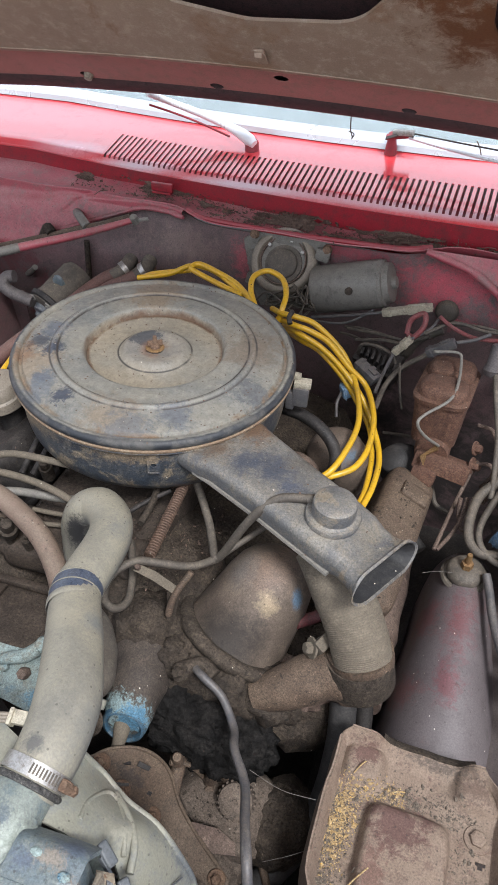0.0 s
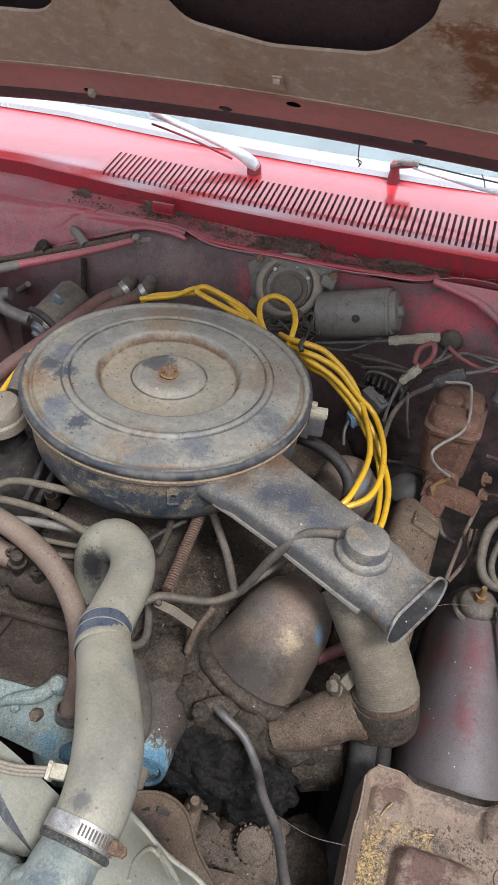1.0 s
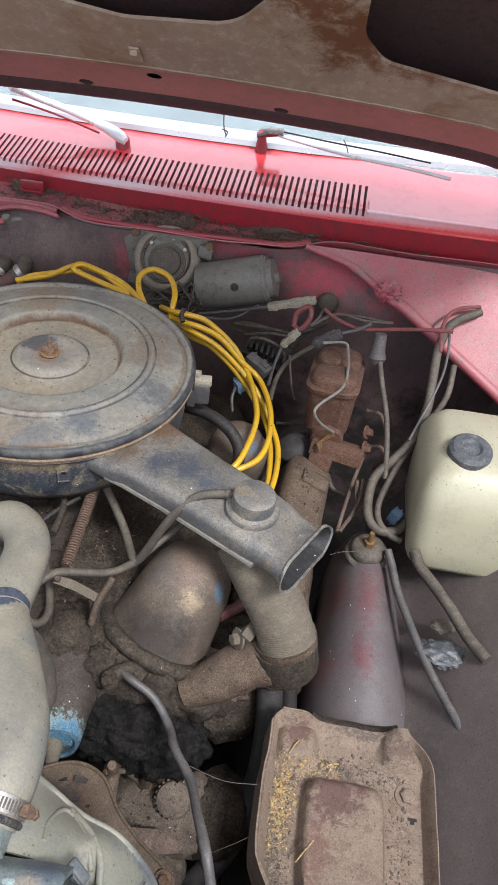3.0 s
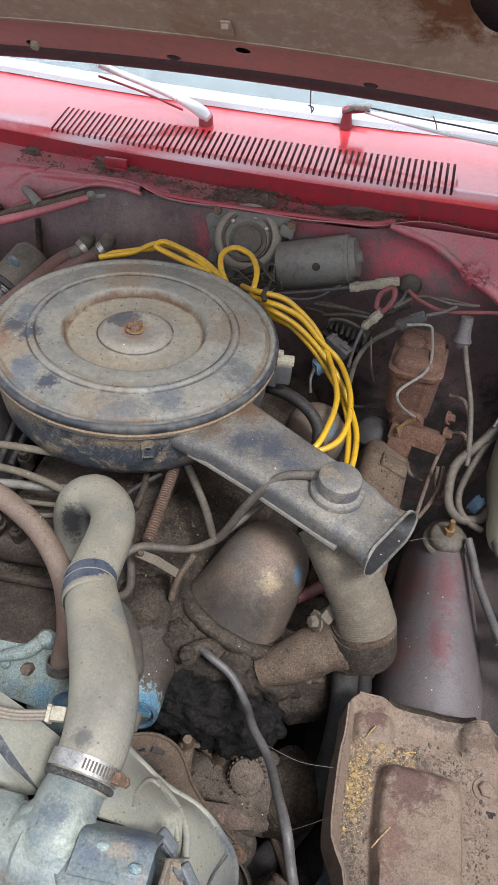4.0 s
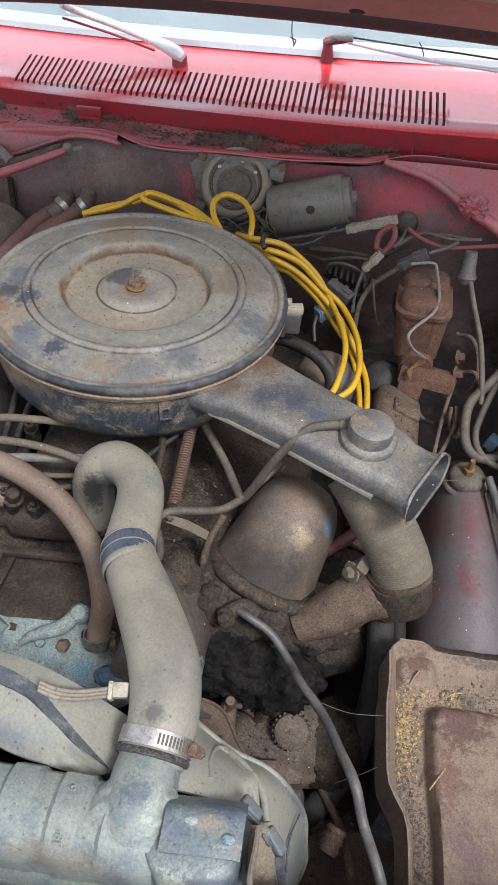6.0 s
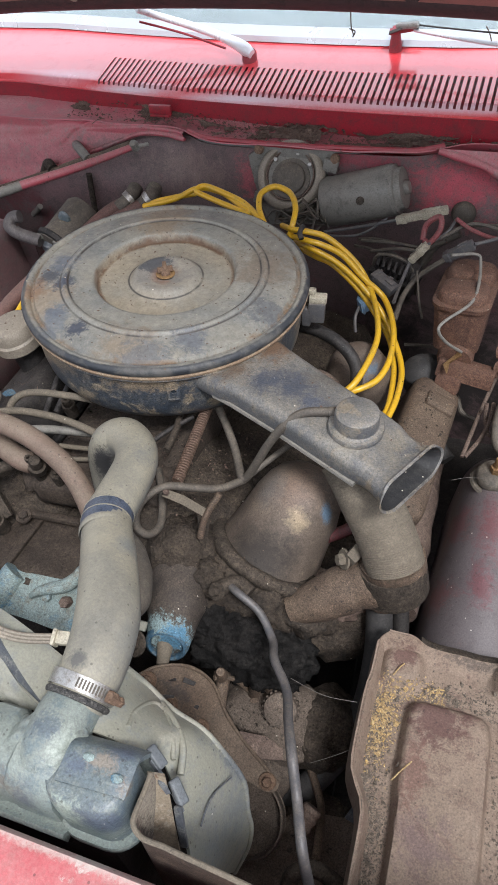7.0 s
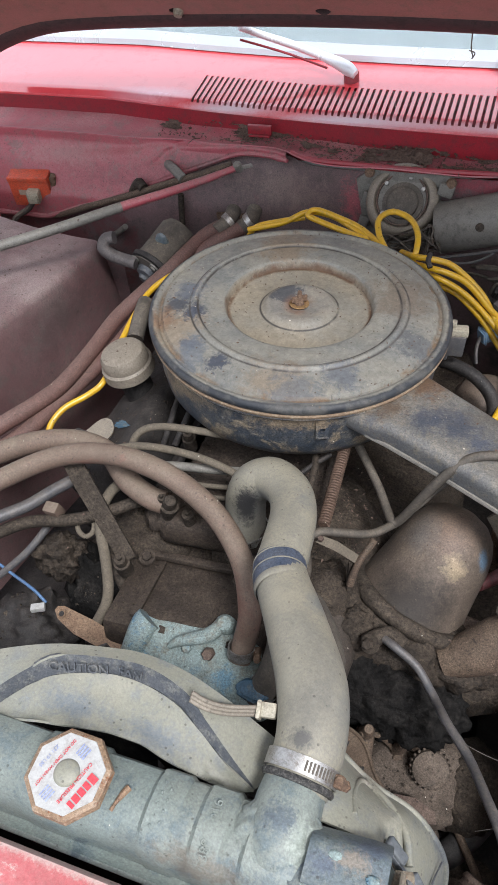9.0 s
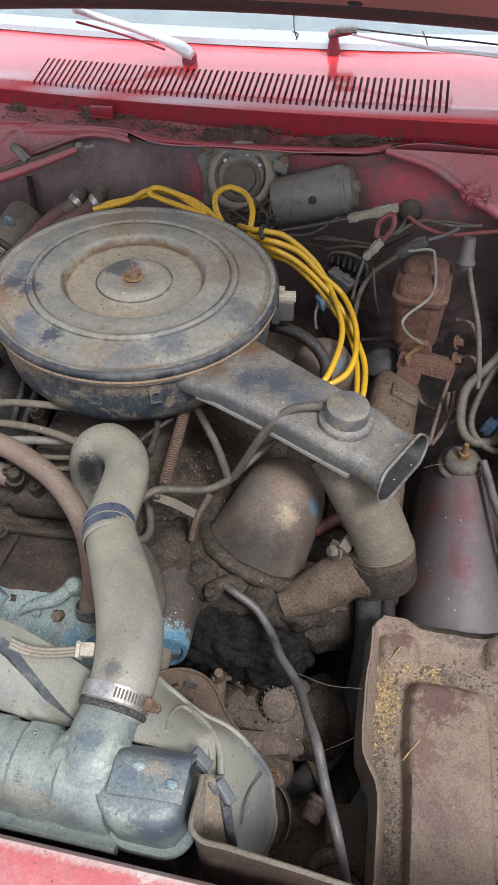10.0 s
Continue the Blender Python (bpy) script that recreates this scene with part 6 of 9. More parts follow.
part("rim", lathe([(0.0195, -0.012), (0.020, 0.001), (0.0225, 0.0042), (0.0258, 0.003), (0.0275, -0.003), (0.0275, -0.012)], OUT, 32), ENGBLUE, outlet2, "chipped blue rim of the open mouth", 60)
part("mouth", lathe([(0.0198, 0.0015), (0.0185, -0.016), (0, -0.020)], OUT, 28), OUTBLUE, outlet2, "stained blue inside of the mouth")
part("deposit", tube([tuple(OUT @ Vector(p)) for p in ((-0.004, 0.004, -0.012), (-0.003, -0.006, 0.000), (-0.004, -0.016, 0.0075), (-0.006, -0.026, 0.010), (-0.007, -0.034, 0.006))], 0.009, 14, 5, wob=0.15, radii=[0.010, 0.0105, 0.009, 0.008, 0.005]), DUCT, outlet2, "tan deposit running from the mouth", 60)
part("bolt", bolt_mesh((0.106, -0.434, 0.725), (-0.2, -0.6, 0.8), 0.010, 0.01), CASTING, outlet2)
part("tab", merged(box((0.02, 0.012, 0.006), toward((0.106, -0.414, 0.735), (0, -0.6, 0.8)), 0.002)), SHROUD, outlet2)

# power steering pump can
pump = thing("steering_pump", "dusty bronze domed steering pump reservoir", "steering pump", (0.245, -0.25, 0.7))
PCM = toward((0.214, -0.242, 0.690), (0.36, 0.50, 0.79))
part("can", lathe([(0, 0.142), (0.016, 0.141), (0.032, 0.135), (0.045, 0.124), (0.054, 0.107), (0.060, 0.085), (0.0640, 0.055), (0.0680, 0.028), (0.0715, 0.012), (0.0745, 0.000), (0.0745, -0.012), (0.07, -0.02), (0, -0.02)], PCM, 64), DOME, pump, "", 60)
part("flange", tube([tuple(PCM @ Vector((0.0775 * math.cos(a), 0.0775 * math.sin(a), 0.003))) for a in spread(0, 2 * math.pi, 26)], 0.0105, 14, 3, wob=0.2), CASTING, pump, "dusty rim flange", 60)
part("lower_body", lathe([(0, -0.03), (0.05, -0.03), (0.066, -0.02), (0.072, -0.004), (0.060, 0.004), (0, 0.004)], PCM, 40), CASTING, pump, "crusted lower pump body")
for c, q, k in (((0.215, -0.30, 0.675), (0.07, 0.05, 0.045), 21), ((0.27, -0.29, 0.665), (0.06, 0.045, 0.04), 22), ((0.155, -0.315, 0.71), (0.03, 0.03, 0.035), 23)):
    part("crust", lump(c, q, k, 0.28, 3, 4), GRIME, pump, "crusted pump bracket", 80)
part("fitting", merged(tube([(0.179, -0.344, 0.735), (0.190, -0.331, 0.735), (0.202, -0.322, 0.730), (0.220, -0.329, 0.725)], 0.0105, 12, 4, wob=0.2), bolt_mesh((0.183, -0.347, 0.742), (-0.3, -0.6, 0.7), 0.007, 0.01)), CASTING, pump, "hose fitting")

# exhaust heat stove with paper duct
stove = thing("heat_stove", "rusty exhaust heat stove with elbow", "exhaust stove", (0.34, -0.25, 0.65))
part("elbow", tube([(0.268, -0.312, 0.684), (0.300, -0.300, 0.700), (0.328, -0.284, 0.712), (0.355, -0.268, 0.720), (0.380, -0.259, 0.722), (0.386, -0.256, 0.742), (0.382, -0.254, 0.765)], 0.042, 24, 5, wob=0.16, radii=[0.022, 0.028, 0.033, 0.036, 0.040, 0.040, 0.038]), COVERBROWN, stove, "", 60)
part("manifold", merged(tube([(0.39, -0.22, 0.585), (0.385, -0.1, 0.585), (0.38, 0.1, 0.585)], 0.033, 14, 4, wob=0.15), lump((0.30, -0.27, 0.665), (0.05, 0.035, 0.03), 30, 0.3, 3, 4)), RUSTCAST, stove, "rusty exhaust manifold", 70)
part("strap", merged(box((0.022, 0.016, 0.045), toward((0.334, -0.260, 0.755), (0.3, -0.3, 0.9), 20), 0.003), bolt_mesh((0.326, -0.270, 0.760), (-0.7, -0.5, 0.3), 0.008, 0.01)), DUCT, stove, "clamp strap with bolt")
part("shield", lathe([(0.0435, -0.030), (0.0442, -0.028), (0.0430, 0.004), (0.0415, 0.014), (0.0400, 0.014), (0.0405, -0.030)], toward((0.3845, -0.2580, 0.742), (-0.15, 0.1, 1)), 28, True), CASTING, stove, "crimped sheet shield at the elbow", 60)
part("pull_rod", tube([(0.408, -0.262, 0.735), (0.417, -0.256, 0.742), (0.420, -0.250, 0.752), (0.414, -0.246, 0.758)], 0.0012, 6, 4), DARKRUBBER, stove, "thin wire ring")
line("pipe", "short dull red pipe between pump and stove", [(0.292, -0.225, 0.735), (0.315, -0.200, 0.728), (0.345, -0.160, 0.722)], 0.0085, DULLRED, "pipe", "", 12)
duct_line = [(0.312, -0.194, 0.862), (0.326, -0.207, 0.850), (0.345, -0.224, 0.828), (0.364, -0.240, 0.806), (0.378, -0.254, 0.786), (0.388, -0.265, 0.764)]
rings = 110
dl = glide(duct_line, 12)


def along_duct(u):
    k = min(int(u * (len(dl) - 1)), len(dl) - 2)
    return tuple(Vector(dl[k]).lerp(Vector(dl[k + 1]), u * (len(dl) - 1) - k))


part("duct", tube([along_duct(k / rings) for k in range(rings + 1)], 0.036, 26, 2, radii=[0.0362 + 0.0006 * noise.noise(Vector((k * 0.21, 3, 1))) + (0.0003 if k % 2 else -0.0002) for k in range(rings + 1)]), DUCT, stove, "ribbed dusty paper duct")

# lower front: sludge, bracket, pulley, ribbed cap
sludge = thing("oil_sludge", "oily black sludge-caked timing cover", "engine cover", (0.22, -0.33, 0.55))
for p, q, n0 in (((0.200, -0.352, 0.638), (0.075, 0.045, 0.055), 40), ((0.166, -0.352, 0.655), (0.045, 0.035, 0.045), 41), ((0.246, -0.347, 0.618), (0.06, 0.05, 0.06), 42)):
    part("sludge_lump", lump(p, q, n0, 0.24, 3.0, 5), TAR, sludge, "", 150)
bracket = thing("accessory_bracket", "rusty slotted accessory bracket plate with bolts", "bracket", (0.19, -0.45, 0.65))
part("plate", slab([(0.120, -0.462, 0.705), (0.137, -0.444, 0.702), (0.162, -0.428, 0.690), (0.184, -0.422, 0.670), (0.200, -0.425, 0.645), (0.216, -0.440, 0.612), (0.241, -0.455, 0.585), (0.277, -0.476, 0.578), (0.298, -0.486, 0.570), (0.297, -0.498, 0.567), (0.284, -0.502, 0.567), (0.262, -0.498, 0.570), (0.223, -0.496, 0.585), (0.178, -0.491, 0.612), (0.143, -0.479, 0.665), (0.119, -0.472, 0.695)], 0.004, 1.0), BRACKETRUST, bracket)
part("rim", tube([(0.121, -0.463, 0.706), (0.137, -0.445, 0.703), (0.162, -0.429, 0.691), (0.184, -0.423, 0.671), (0.200, -0.426, 0.646), (0.216, -0.441, 0.613), (0.241, -0.456, 0.586), (0.277, -0.477, 0.579), (0.297, -0.488, 0.571)], 0.0022, 8, 5, wob=0.2), BRACKETRUST, bracket, "worn edge of the bracket")
# The plate is uncut; black slabs paint the shade inside its slots.
part("slot", slab([(0.167, -0.438, 0.680), (0.183, -0.439, 0.678), (0.182, -0.444, 0.677), (0.167, -0.444, 0.679)], 0.002), BLACK, bracket, "black slab drawn for a slot")
part("slot", slab([(0.137, -0.451, 0.684), (0.159, -0.443, 0.682), (0.160, -0.446, 0.682), (0.139, -0.454, 0.684)], 0.002), BLACK, bracket, "black slab drawn for a slot")
part("slot", slab([(0.179, -0.452, 0.642), (0.187, -0.452, 0.640), (0.186, -0.455, 0.637), (0.179, -0.456, 0.640)], 0.002), BLACK, bracket, "black slab drawn for a slot")
for p in ((0.134, -0.464, 0.703), (0.193, -0.469, 0.618), (0.285, -0.492, 0.573), (0.159, -0.471, 0.668)):
    part("bolt", bolt_mesh(p, (0.05, -0.5, 0.85), 0.0065, 0.007), RUST, bracket, "rusty bolt")
part("stay", merged(tube([(0.197, -0.393, 0.625), (0.198, -0.410, 0.610), (0.200, -0.429, 0.600)], 0.009, 10, 3), tube([(0.190, -0.409, 0.635), (0.211, -0.397, 0.620), (0.231, -0.393, 0.585)], 0.0035, 8, 3), bolt_mesh((0.238, -0.398, 0.572), (0, -0.5, 0.85), 0.0075, 0.008, False)), COVERBROWN, bracket, "bolted stay")
for p, r in (((0.197, -0.402, 0.636), 0.0095), ((0.239, -0.396, 0.606), 0.0085), ((0.256, -0.388, 0.604), 0.007)):
    solo("stud_cap", lathe([(0, 0.014), (r * 0.55, 0.014), (r * 0.7, 0.011), (r * 0.7, 0.004), (r, -0.002), (r, -0.026), (r * 1.2, -0.028), (r * 1.2, -0.034), (0, -0.034)], toward(p, (0.15, -0.25, 0.95)), 18), COVERBROWN, "brown dusty stud beside the slotted bracket", "stud", "studs by the bracket")
accessory = thing("belt_accessory", "dust-caked pump body with ribbed filler cap", "engine pump", (0.27, -0.42, 0.55))
for k, (c, s) in enumerate((((0.262, -0.395, 0.528), (0.08, 0.06, 0.055)), ((0.328, -0.385, 0.515), (0.05, 0.06, 0.06)), ((0.25, -0.465, 0.505), (0.055, 0.045, 0.035)))):
    part("body", lump(c, s, 44 + k, 0.10, 2.0, 5), (LOWCAST, GRIME, LOWCAST)[k], accessory, "", 80)
NM = toward((0.278, -0.410, 0.598), (0.05, -0.55, 0.83))
part("cap", lathe([(0, 0.007), (0.003, 0.007), (0.0035, 0.0055), (0.017, 0.0055), (0.0215, 0.0035), (0.023, -0.002), (0.023, -0.014), (0, -0.014)], NM, 40), LOWCAST, accessory, "ribbed round filler cap")
for k in range(22):
    a = 2 * math.pi * k / 22
    part("rib", box((0.0035, 0.0035, 0.012), NM @ pose(0.0233 * math.cos(a), 0.0233 * math.sin(a), -0.006, 0, 0, math.degrees(a)), 0.001, 1), LOWCAST, accessory)
part("bracket_lip", slab([(0.234, -0.448, 0.588), (0.267, -0.442, 0.582), (0.292, -0.448, 0.574), (0.296, -0.460, 0.570), (0.269, -0.469, 0.575), (0.249, -0.465, 0.582)], 0.006), RUSTCAST, accessory)
pulley = thing("belt_pulley", "dull grey-brown grooved belt pulley", "pulley", (0.275, -0.540, 0.600))
PM = toward((0.268, -0.526, 0.528), (-0.12, -0.42, 0.90)) @ Matrix.Scale(0.80, 4)
part("sheave", lathe([(0, -0.02), (0.05, -0.02), (0.058, -0.014), (0.050, -0.008), (0.058, -0.002), (0.062, 0.006), (0.061, 0.016), (0.058, 0.017), (0.056, 0.006), (0.052, -0.004), (0.03, -0.008), (0, -0.008)], PM, 48), LOWCAST, pulley)
line("belt", "cracked dusty black drive belt", [(0.237, -0.464, 0.500), (0.268, -0.469, 0.495), (0.292, -0.488, 0.490), (0.303, -0.518, 0.480), (0.289, -0.535, 0.470)], 0.005, DARKRUBBER, "drive belt")

# black lower hose and pipes under the stove
line("lower_radiator_hose", "thick black lower radiator hose", [(0.373, -0.267, 0.680), (0.380, -0.296, 0.630), (0.381, -0.325, 0.590), (0.376, -0.357, 0.545), (0.360, -0.403, 0.515), (0.326, -0.454, 0.490), (0.296, -0.478, 0.475), (0.252, -0.493, 0.460)], 0.0175, LOWHOSE, "radiator hose", seg=18)
line("steering_hose", "dusty grey-brown steering hose", [(0.396, -0.241, 0.660), (0.404, -0.268, 0.620), (0.408, -0.306, 0.580)], 0.012, BLACK, "hose", seg=14)
# crossmember and splash plate
line("sheathed_cable", "grey sheathed cable hanging from the pump fitting", [(0.198, -0.334, 0.738), (0.212, -0.343, 0.742), (0.240, -0.352, 0.727), (0.265, -0.379, 0.718), (0.280, -0.414, 0.743), (0.306, -0.450, 0.755), (0.324, -0.497, 0.787), (0.340, -0.535, 0.804), (0.352, -0.562, 0.783), (0.369, -0.603, 0.780), (0.384, -0.627, 0.720)], 0.0052, GREYCABLE, "cable", seg=12, wob=0.06)
line("thin_cable", "dusty brown flat rubber cable", [(0.303, -0.419, 0.560), (0.313, -0.428, 0.534), (0.332, -0.451, 0.513), (0.351, -0.484, 0.522), (0.360, -0.524, 0.552), (0.365, -0.557, 0.574)], 0.0052, COVERBROWN, "cable")
line("ribbed_boot", "ribbed brown rubber boot on a cable end", [(0.347, -0.501, 0.565), (0.342, -0.513, 0.560), (0.336, -0.528, 0.555)], 0.014, RUSTCAST, "cable boot", radii=[0.011, 0.014, 0.011, 0.014, 0.011, 0.014, 0.011])
clampring = solo("pipe_clamp", tube([(0.345, -0.602, 0.600), (0.349, -0.590, 0.620), (0.369, -0.580, 0.630), (0.395, -0.583, 0.620), (0.415, -0.593, 0.610), (0.441, -0.600, 0.600)], 0.009, 10, 4), CASTING, "dusty steel clamp strap over a pipe", "clamp")
starter = thing("frame_rail", "dark greasy frame rail and steering parts below", "frame rail", (0.4, -0.4, 0.4))
part("rail", box((0.10, 0.7, 0.10), pose(0.40, -0.42, 0.36, 0, 0, 4), 0.015), BLACK, starter)
part("crossmember", slab([(0.261, -0.538, 0.500), (0.327, -0.490, 0.500), (0.399, -0.480, 0.500), (0.449, -0.484, 0.500), (0.467, -0.586, 0.500), (0.268, -0.641, 0.500)], 0.03), LOWCAST, starter, "brown dusty crossmember")
part("splash_plate", slab([(0.420, -0.435, 0.600), (0.431, -0.508, 0.550), (0.384, -0.497, 0.550)], 0.003), SHROUDEDGE, starter, "grey folded plate")
part("joint", lump((0.33, -0.50, 0.44), (0.07, 0.06, 0.05), 50, 0.2, 3, 4), GRIME, starter)

# spring pipe and throttle lever under the cleaner
s0, s1 = Vector((0.098, -0.120, 0.838)), Vector((0.101, -0.250, 0.818))
SPM = toward(s0, s1 - s0)
turns, span = 34, (s1 - s0).length
coil_pts = [tuple(SPM @ Vector((0.0068 * math.cos(k * math.pi / 4), 0.0068 * math.sin(k * math.pi / 4), span * k / (8 * turns)))) for k in range(8 * turns + 1)]
solo("return_spring", merged(tube(coil_pts, 0.0017, 6, 1), tube([tuple(s0), tuple((s0 + s1) / 2), tuple(s1)], 0.006, 8, 2)), COPPER, "rusty copper-brown coiled return spring", "spring", angle=80)
lever = thing("throttle_lever", "tan dusty throttle lever bracket", "lever", (0.14, -0.29, 0.8))
part("arm", slab([(0.104, -0.295, 0.842), (0.109, -0.286, 0.845), (0.126, -0.281, 0.834), (0.155, -0.277, 0.809), (0.152, -0.285, 0.803), (0.126, -0.290, 0.827)], 0.004), DUCT, lever)
part("rod", tube([(0.166, -0.262, 0.828), (0.156, -0.278, 0.812), (0.150, -0.288, 0.798), (0.146, -0.297, 0.776)], 0.0042, 10, 4, wob=0.2), COVERBROWN, lever, "dirty brown link rod")
part("drop", slab([(0.142, -0.286, 0.803), (0.154, -0.276, 0.810), (0.154, -0.278, 0.790), (0.148, -0.295, 0.745), (0.142, -0.297, 0.745)], 0.004), CASTING, lever)
part("pin", bolt_mesh((0.109, -0.291, 0.845), (0, -0.4, 0.9), 0.004, 0.005, False), RUSTCAST, lever)

# vacuum hoses
line("vacuum_hose", "grey vacuum hose from the snorkel motor", [(0.297, -0.190, 0.930), (0.277, -0.193, 0.930), (0.256, -0.199, 0.927), (0.237, -0.208, 0.912), (0.216, -0.214, 0.878), (0.200, -0.218, 0.845), (0.187, -0.220, 0.820), (0.179, -0.220, 0.815), (0.169, -0.203, 0.815), (0.154, -0.177, 0.820), (0.131, -0.146, 0.830), (0.110, -0.123, 0.845), (0.093, -0.098, 0.855)], 0.0056, DARKRUBBER, "vacuum hose", "vacuum hoses")
line("vacuum_hose", "grey vacuum hose looping behind the radiator hose", [(0.182, -0.220, 0.812), (0.160, -0.250, 0.822), (0.130, -0.272, 0.840), (0.107, -0.285, 0.850), (0.090, -0.303, 0.848), (0.080, -0.320, 0.835), (0.081, -0.330, 0.815), (0.092, -0.326, 0.800), (0.095, -0.301, 0.790), (0.079, -0.259, 0.790), (0.054, -0.216, 0.790)], 0.0052, DARKRUBBER, "vacuum hose", "vacuum hoses")
line("vacuum_hose", "thin vacuum hose below the snorkel", [(0.182, -0.220, 0.812), (0.202, -0.200, 0.825), (0.222, -0.171, 0.830), (0.242, -0.137, 0.830)], 0.004, DARKRUBBER, "vacuum hose", "vacuum hoses")

# ---- right side of the bay ----
tower = thing("shock_tower", "dusty faded red rounded shock tower with rubber-mounted stud", "shock tower", (0.49, -0.15, 0.5))


def tower_ring(y, w, z, foot):
    out = []
    for a in spread(0, math.pi, 16):
        ca, sa = math.cos(a), math.sin(a)
        out.append(Vector((0.492 + 0.06 * max(0, -0.03 - y) - w * ca, y, foot + (z - foot) * max(0, sa) ** 0.55)))
    return out


part("dome", loft([tower_ring(0.035, 0.02, 0.60, 0.50), tower_ring(0.03, 0.045, 0.675, 0.46), tower_ring(0.012, 0.058, 0.694, 0.44), tower_ring(-0.02, 0.064, 0.700, 0.42), tower_ring(-0.07, 0.067, 0.696, 0.40), tower_ring(-0.15, 0.083, 0.675, 0.36), tower_ring(-0.24, 0.098, 0.650, 0.34), tower_ring(-0.36, 0.113, 0.60, 0.32), tower_ring(-0.50, 0.125, 0.52, 0.30)]), TOWER, tower, "", 70)
TM = toward((0.490, -0.030, 0.696), (0, -0.10, 1))
part("bushing", lathe([(0, 0.016), (0.010, 0.016), (0.022, 0.013), (0.0265, 0.008), (0.027, 0.001), (0.024, -0.003), (0.031, -0.003), (0.034, -0.006), (0, -0.008)], TM, 32), DARKRUBBER, tower, "dusty black rubber bushing")
part("stud", merged(lathe([(0, 0.045), (0.0035, 0.045), (0.0042, 0.043), (0.0042, 0.014), (0, 0.014)], TM, 12), lathe([(0, 0.026), (0.0085, 0.026), (0.009, 0.022), (0.009, 0.016), (0, 0.016)], TM, 6)), BRASS, tower, "rusty threaded stud and nut")

tray = thing("battery_tray", "rusty empty battery tray strewn with grain husks", "battery tray", (0.48, -0.47, 0.66))
TL, TR = Vector((0.383, -0.318, 0.700)), Vector((0.585, -0.312, 0.692))
TF = Vector((0.012, -0.42, -0.012))
tu, tv = (TR - TL), TF
tn = tu.cross(-tv).normalized()
tn = -tn if tn.z < 0 else tn


def tray_pt(u, v, d=0.0):
    return TL + tu * u + tv * v + tn * d


def tray_height(u, v):
    edge = max(0.0, 1 - min(u, 1 - u) / 0.045) ** 0.6 * 0.024
    back_edge = 0.0
    if v < 0.045:
        notch = 1 / (1 + math.exp(-(abs(u - 0.52) - 0.27) / 0.03))
        back_edge = 0.030 * (1 - v / 0.045) ** 0.7 * (0.25 + 0.75 * notch)
    sx, sy = (u - 0.475) / 0.225, (v - 0.70) / 0.53
    k = max(abs(sx) ** 8 + abs(sy) ** 22, 1e-6)
    pad = 0.021 / (1 + k ** 5)
    corner = 0.018 * (1 / (1 + ((abs(u - 0.17) / 0.115) ** 4 + (abs(v - 0.075) / 0.055) ** 4) ** 2) + 1 / (1 + ((abs(u - 0.83) / 0.12) ** 4 + (abs(v - 0.05) / 0.05) ** 4) ** 2))
    return -0.028 + max(edge, back_edge, corner) + pad + 0.0016 * noise.noise(Vector((u * 9, v * 15, 4)))


def tray_skip(u, v):
    return (u - 0.885) ** 2 * 4 + (v - 0.225) ** 2 * 17 < 0.0022


def tray_jog(v):
    """The left edge steps in behind the corner and waves a little."""
    return 0.012 - 0.018 / (1 + math.exp((0.15 - v) / 0.012)) + 0.112 / (1 + math.exp((0.44 - v) / 0.02)) + 0.05 * (max(0, 0.025 - v) / 0.025) ** 2


def tray_wave(u, v):
    far = 0.16 * (max(0, 0.11 - v) / 0.11) ** 2 * max(0, u - 0.7) / 0.3
    return tray_pt(u - far + (tray_jog(v) * (1 - u / 0.3) if u < 0.3 else 0), v, tray_height(u, v))


part("pan", sheet(tray_wave, spread(0, 1, 70), spread(0, 1, 110), 0.0018, tray_skip), TRAY, tray, "", 50)
part("side_skirt", merged(sheet(lambda v, t: tray_pt(tray_jog(v), v, -0.004 - 0.05 * t) + Vector((-0.004 * t, 0, 0)), spread(0, 1, 30), [0, 0.1, 0.5, 1], 0.002), sheet(lambda u, t: tray_pt(u - 0.16 * max(0, u - 0.7) / 0.3 + (tray_jog(0) * (1 - u / 0.3) if u < 0.3 else 0), 0.0, tray_height(u, 0.0) - 0.04 * t) + Vector((0, 0.006 * t, 0)), spread(0, 1, 40), [0, 0.3, 1], 0.002)), TRAY, tray, "", 60)
part("back_lip", sheet(lambda u, t: tray_pt(u, -0.004 - 0.04 * t, tray_height(u, 0.0) - 0.006 - 0.010 * t * t), spread(0.26, 0.80, 20), [0, 0.3, 0.7, 1], 0.002), CASTING, tray, "greasy grey folded lip", 60)
part("bolt", bolt_mesh(tray_pt(0.86, 0.165, -0.026), tn, 0.0095, 0.007), TRAY, tray)


def crumbs(count, seed, where, small, large):
    """Flakes and crumbs lying on the tray, where(rng) giving their place on it."""
    bm = bmesh.new()
    rng = random.Random(seed)
    for _ in range(count):
        u, v = where(rng)
        if not (0.035 < u < 0.965 and 0.05 < v < 0.985) or tray_height(u, v) > -0.012:
            continue
        r = rng.uniform(small, large) * (2.6 if rng.random() < 0.05 else 1)
        c = tray_wave(u, v) + tn * (0.0006 + rng.random() * 0.0018)
        m = Matrix.Translation(c) @ Euler((rng.uniform(-0.8, 0.8), rng.uniform(-0.8, 0.8), rng.uniform(0, 6.3))).to_matrix().to_4x4()
        a = rng.uniform(0.3, 1.0)
        vs = [bm.verts.new(m @ Vector(p)) for p in ((-r * 1.3, 0, 0), (0, -r * a, 0.0004), (r * rng.uniform(0.8, 1.6), 0, 0), (0, r * a, 0.0005), (0, 0, r * 0.6))]
        for i in range(4):
            bm.faces.new((vs[i], vs[(i + 1) % 4], vs[4]))
    return bm


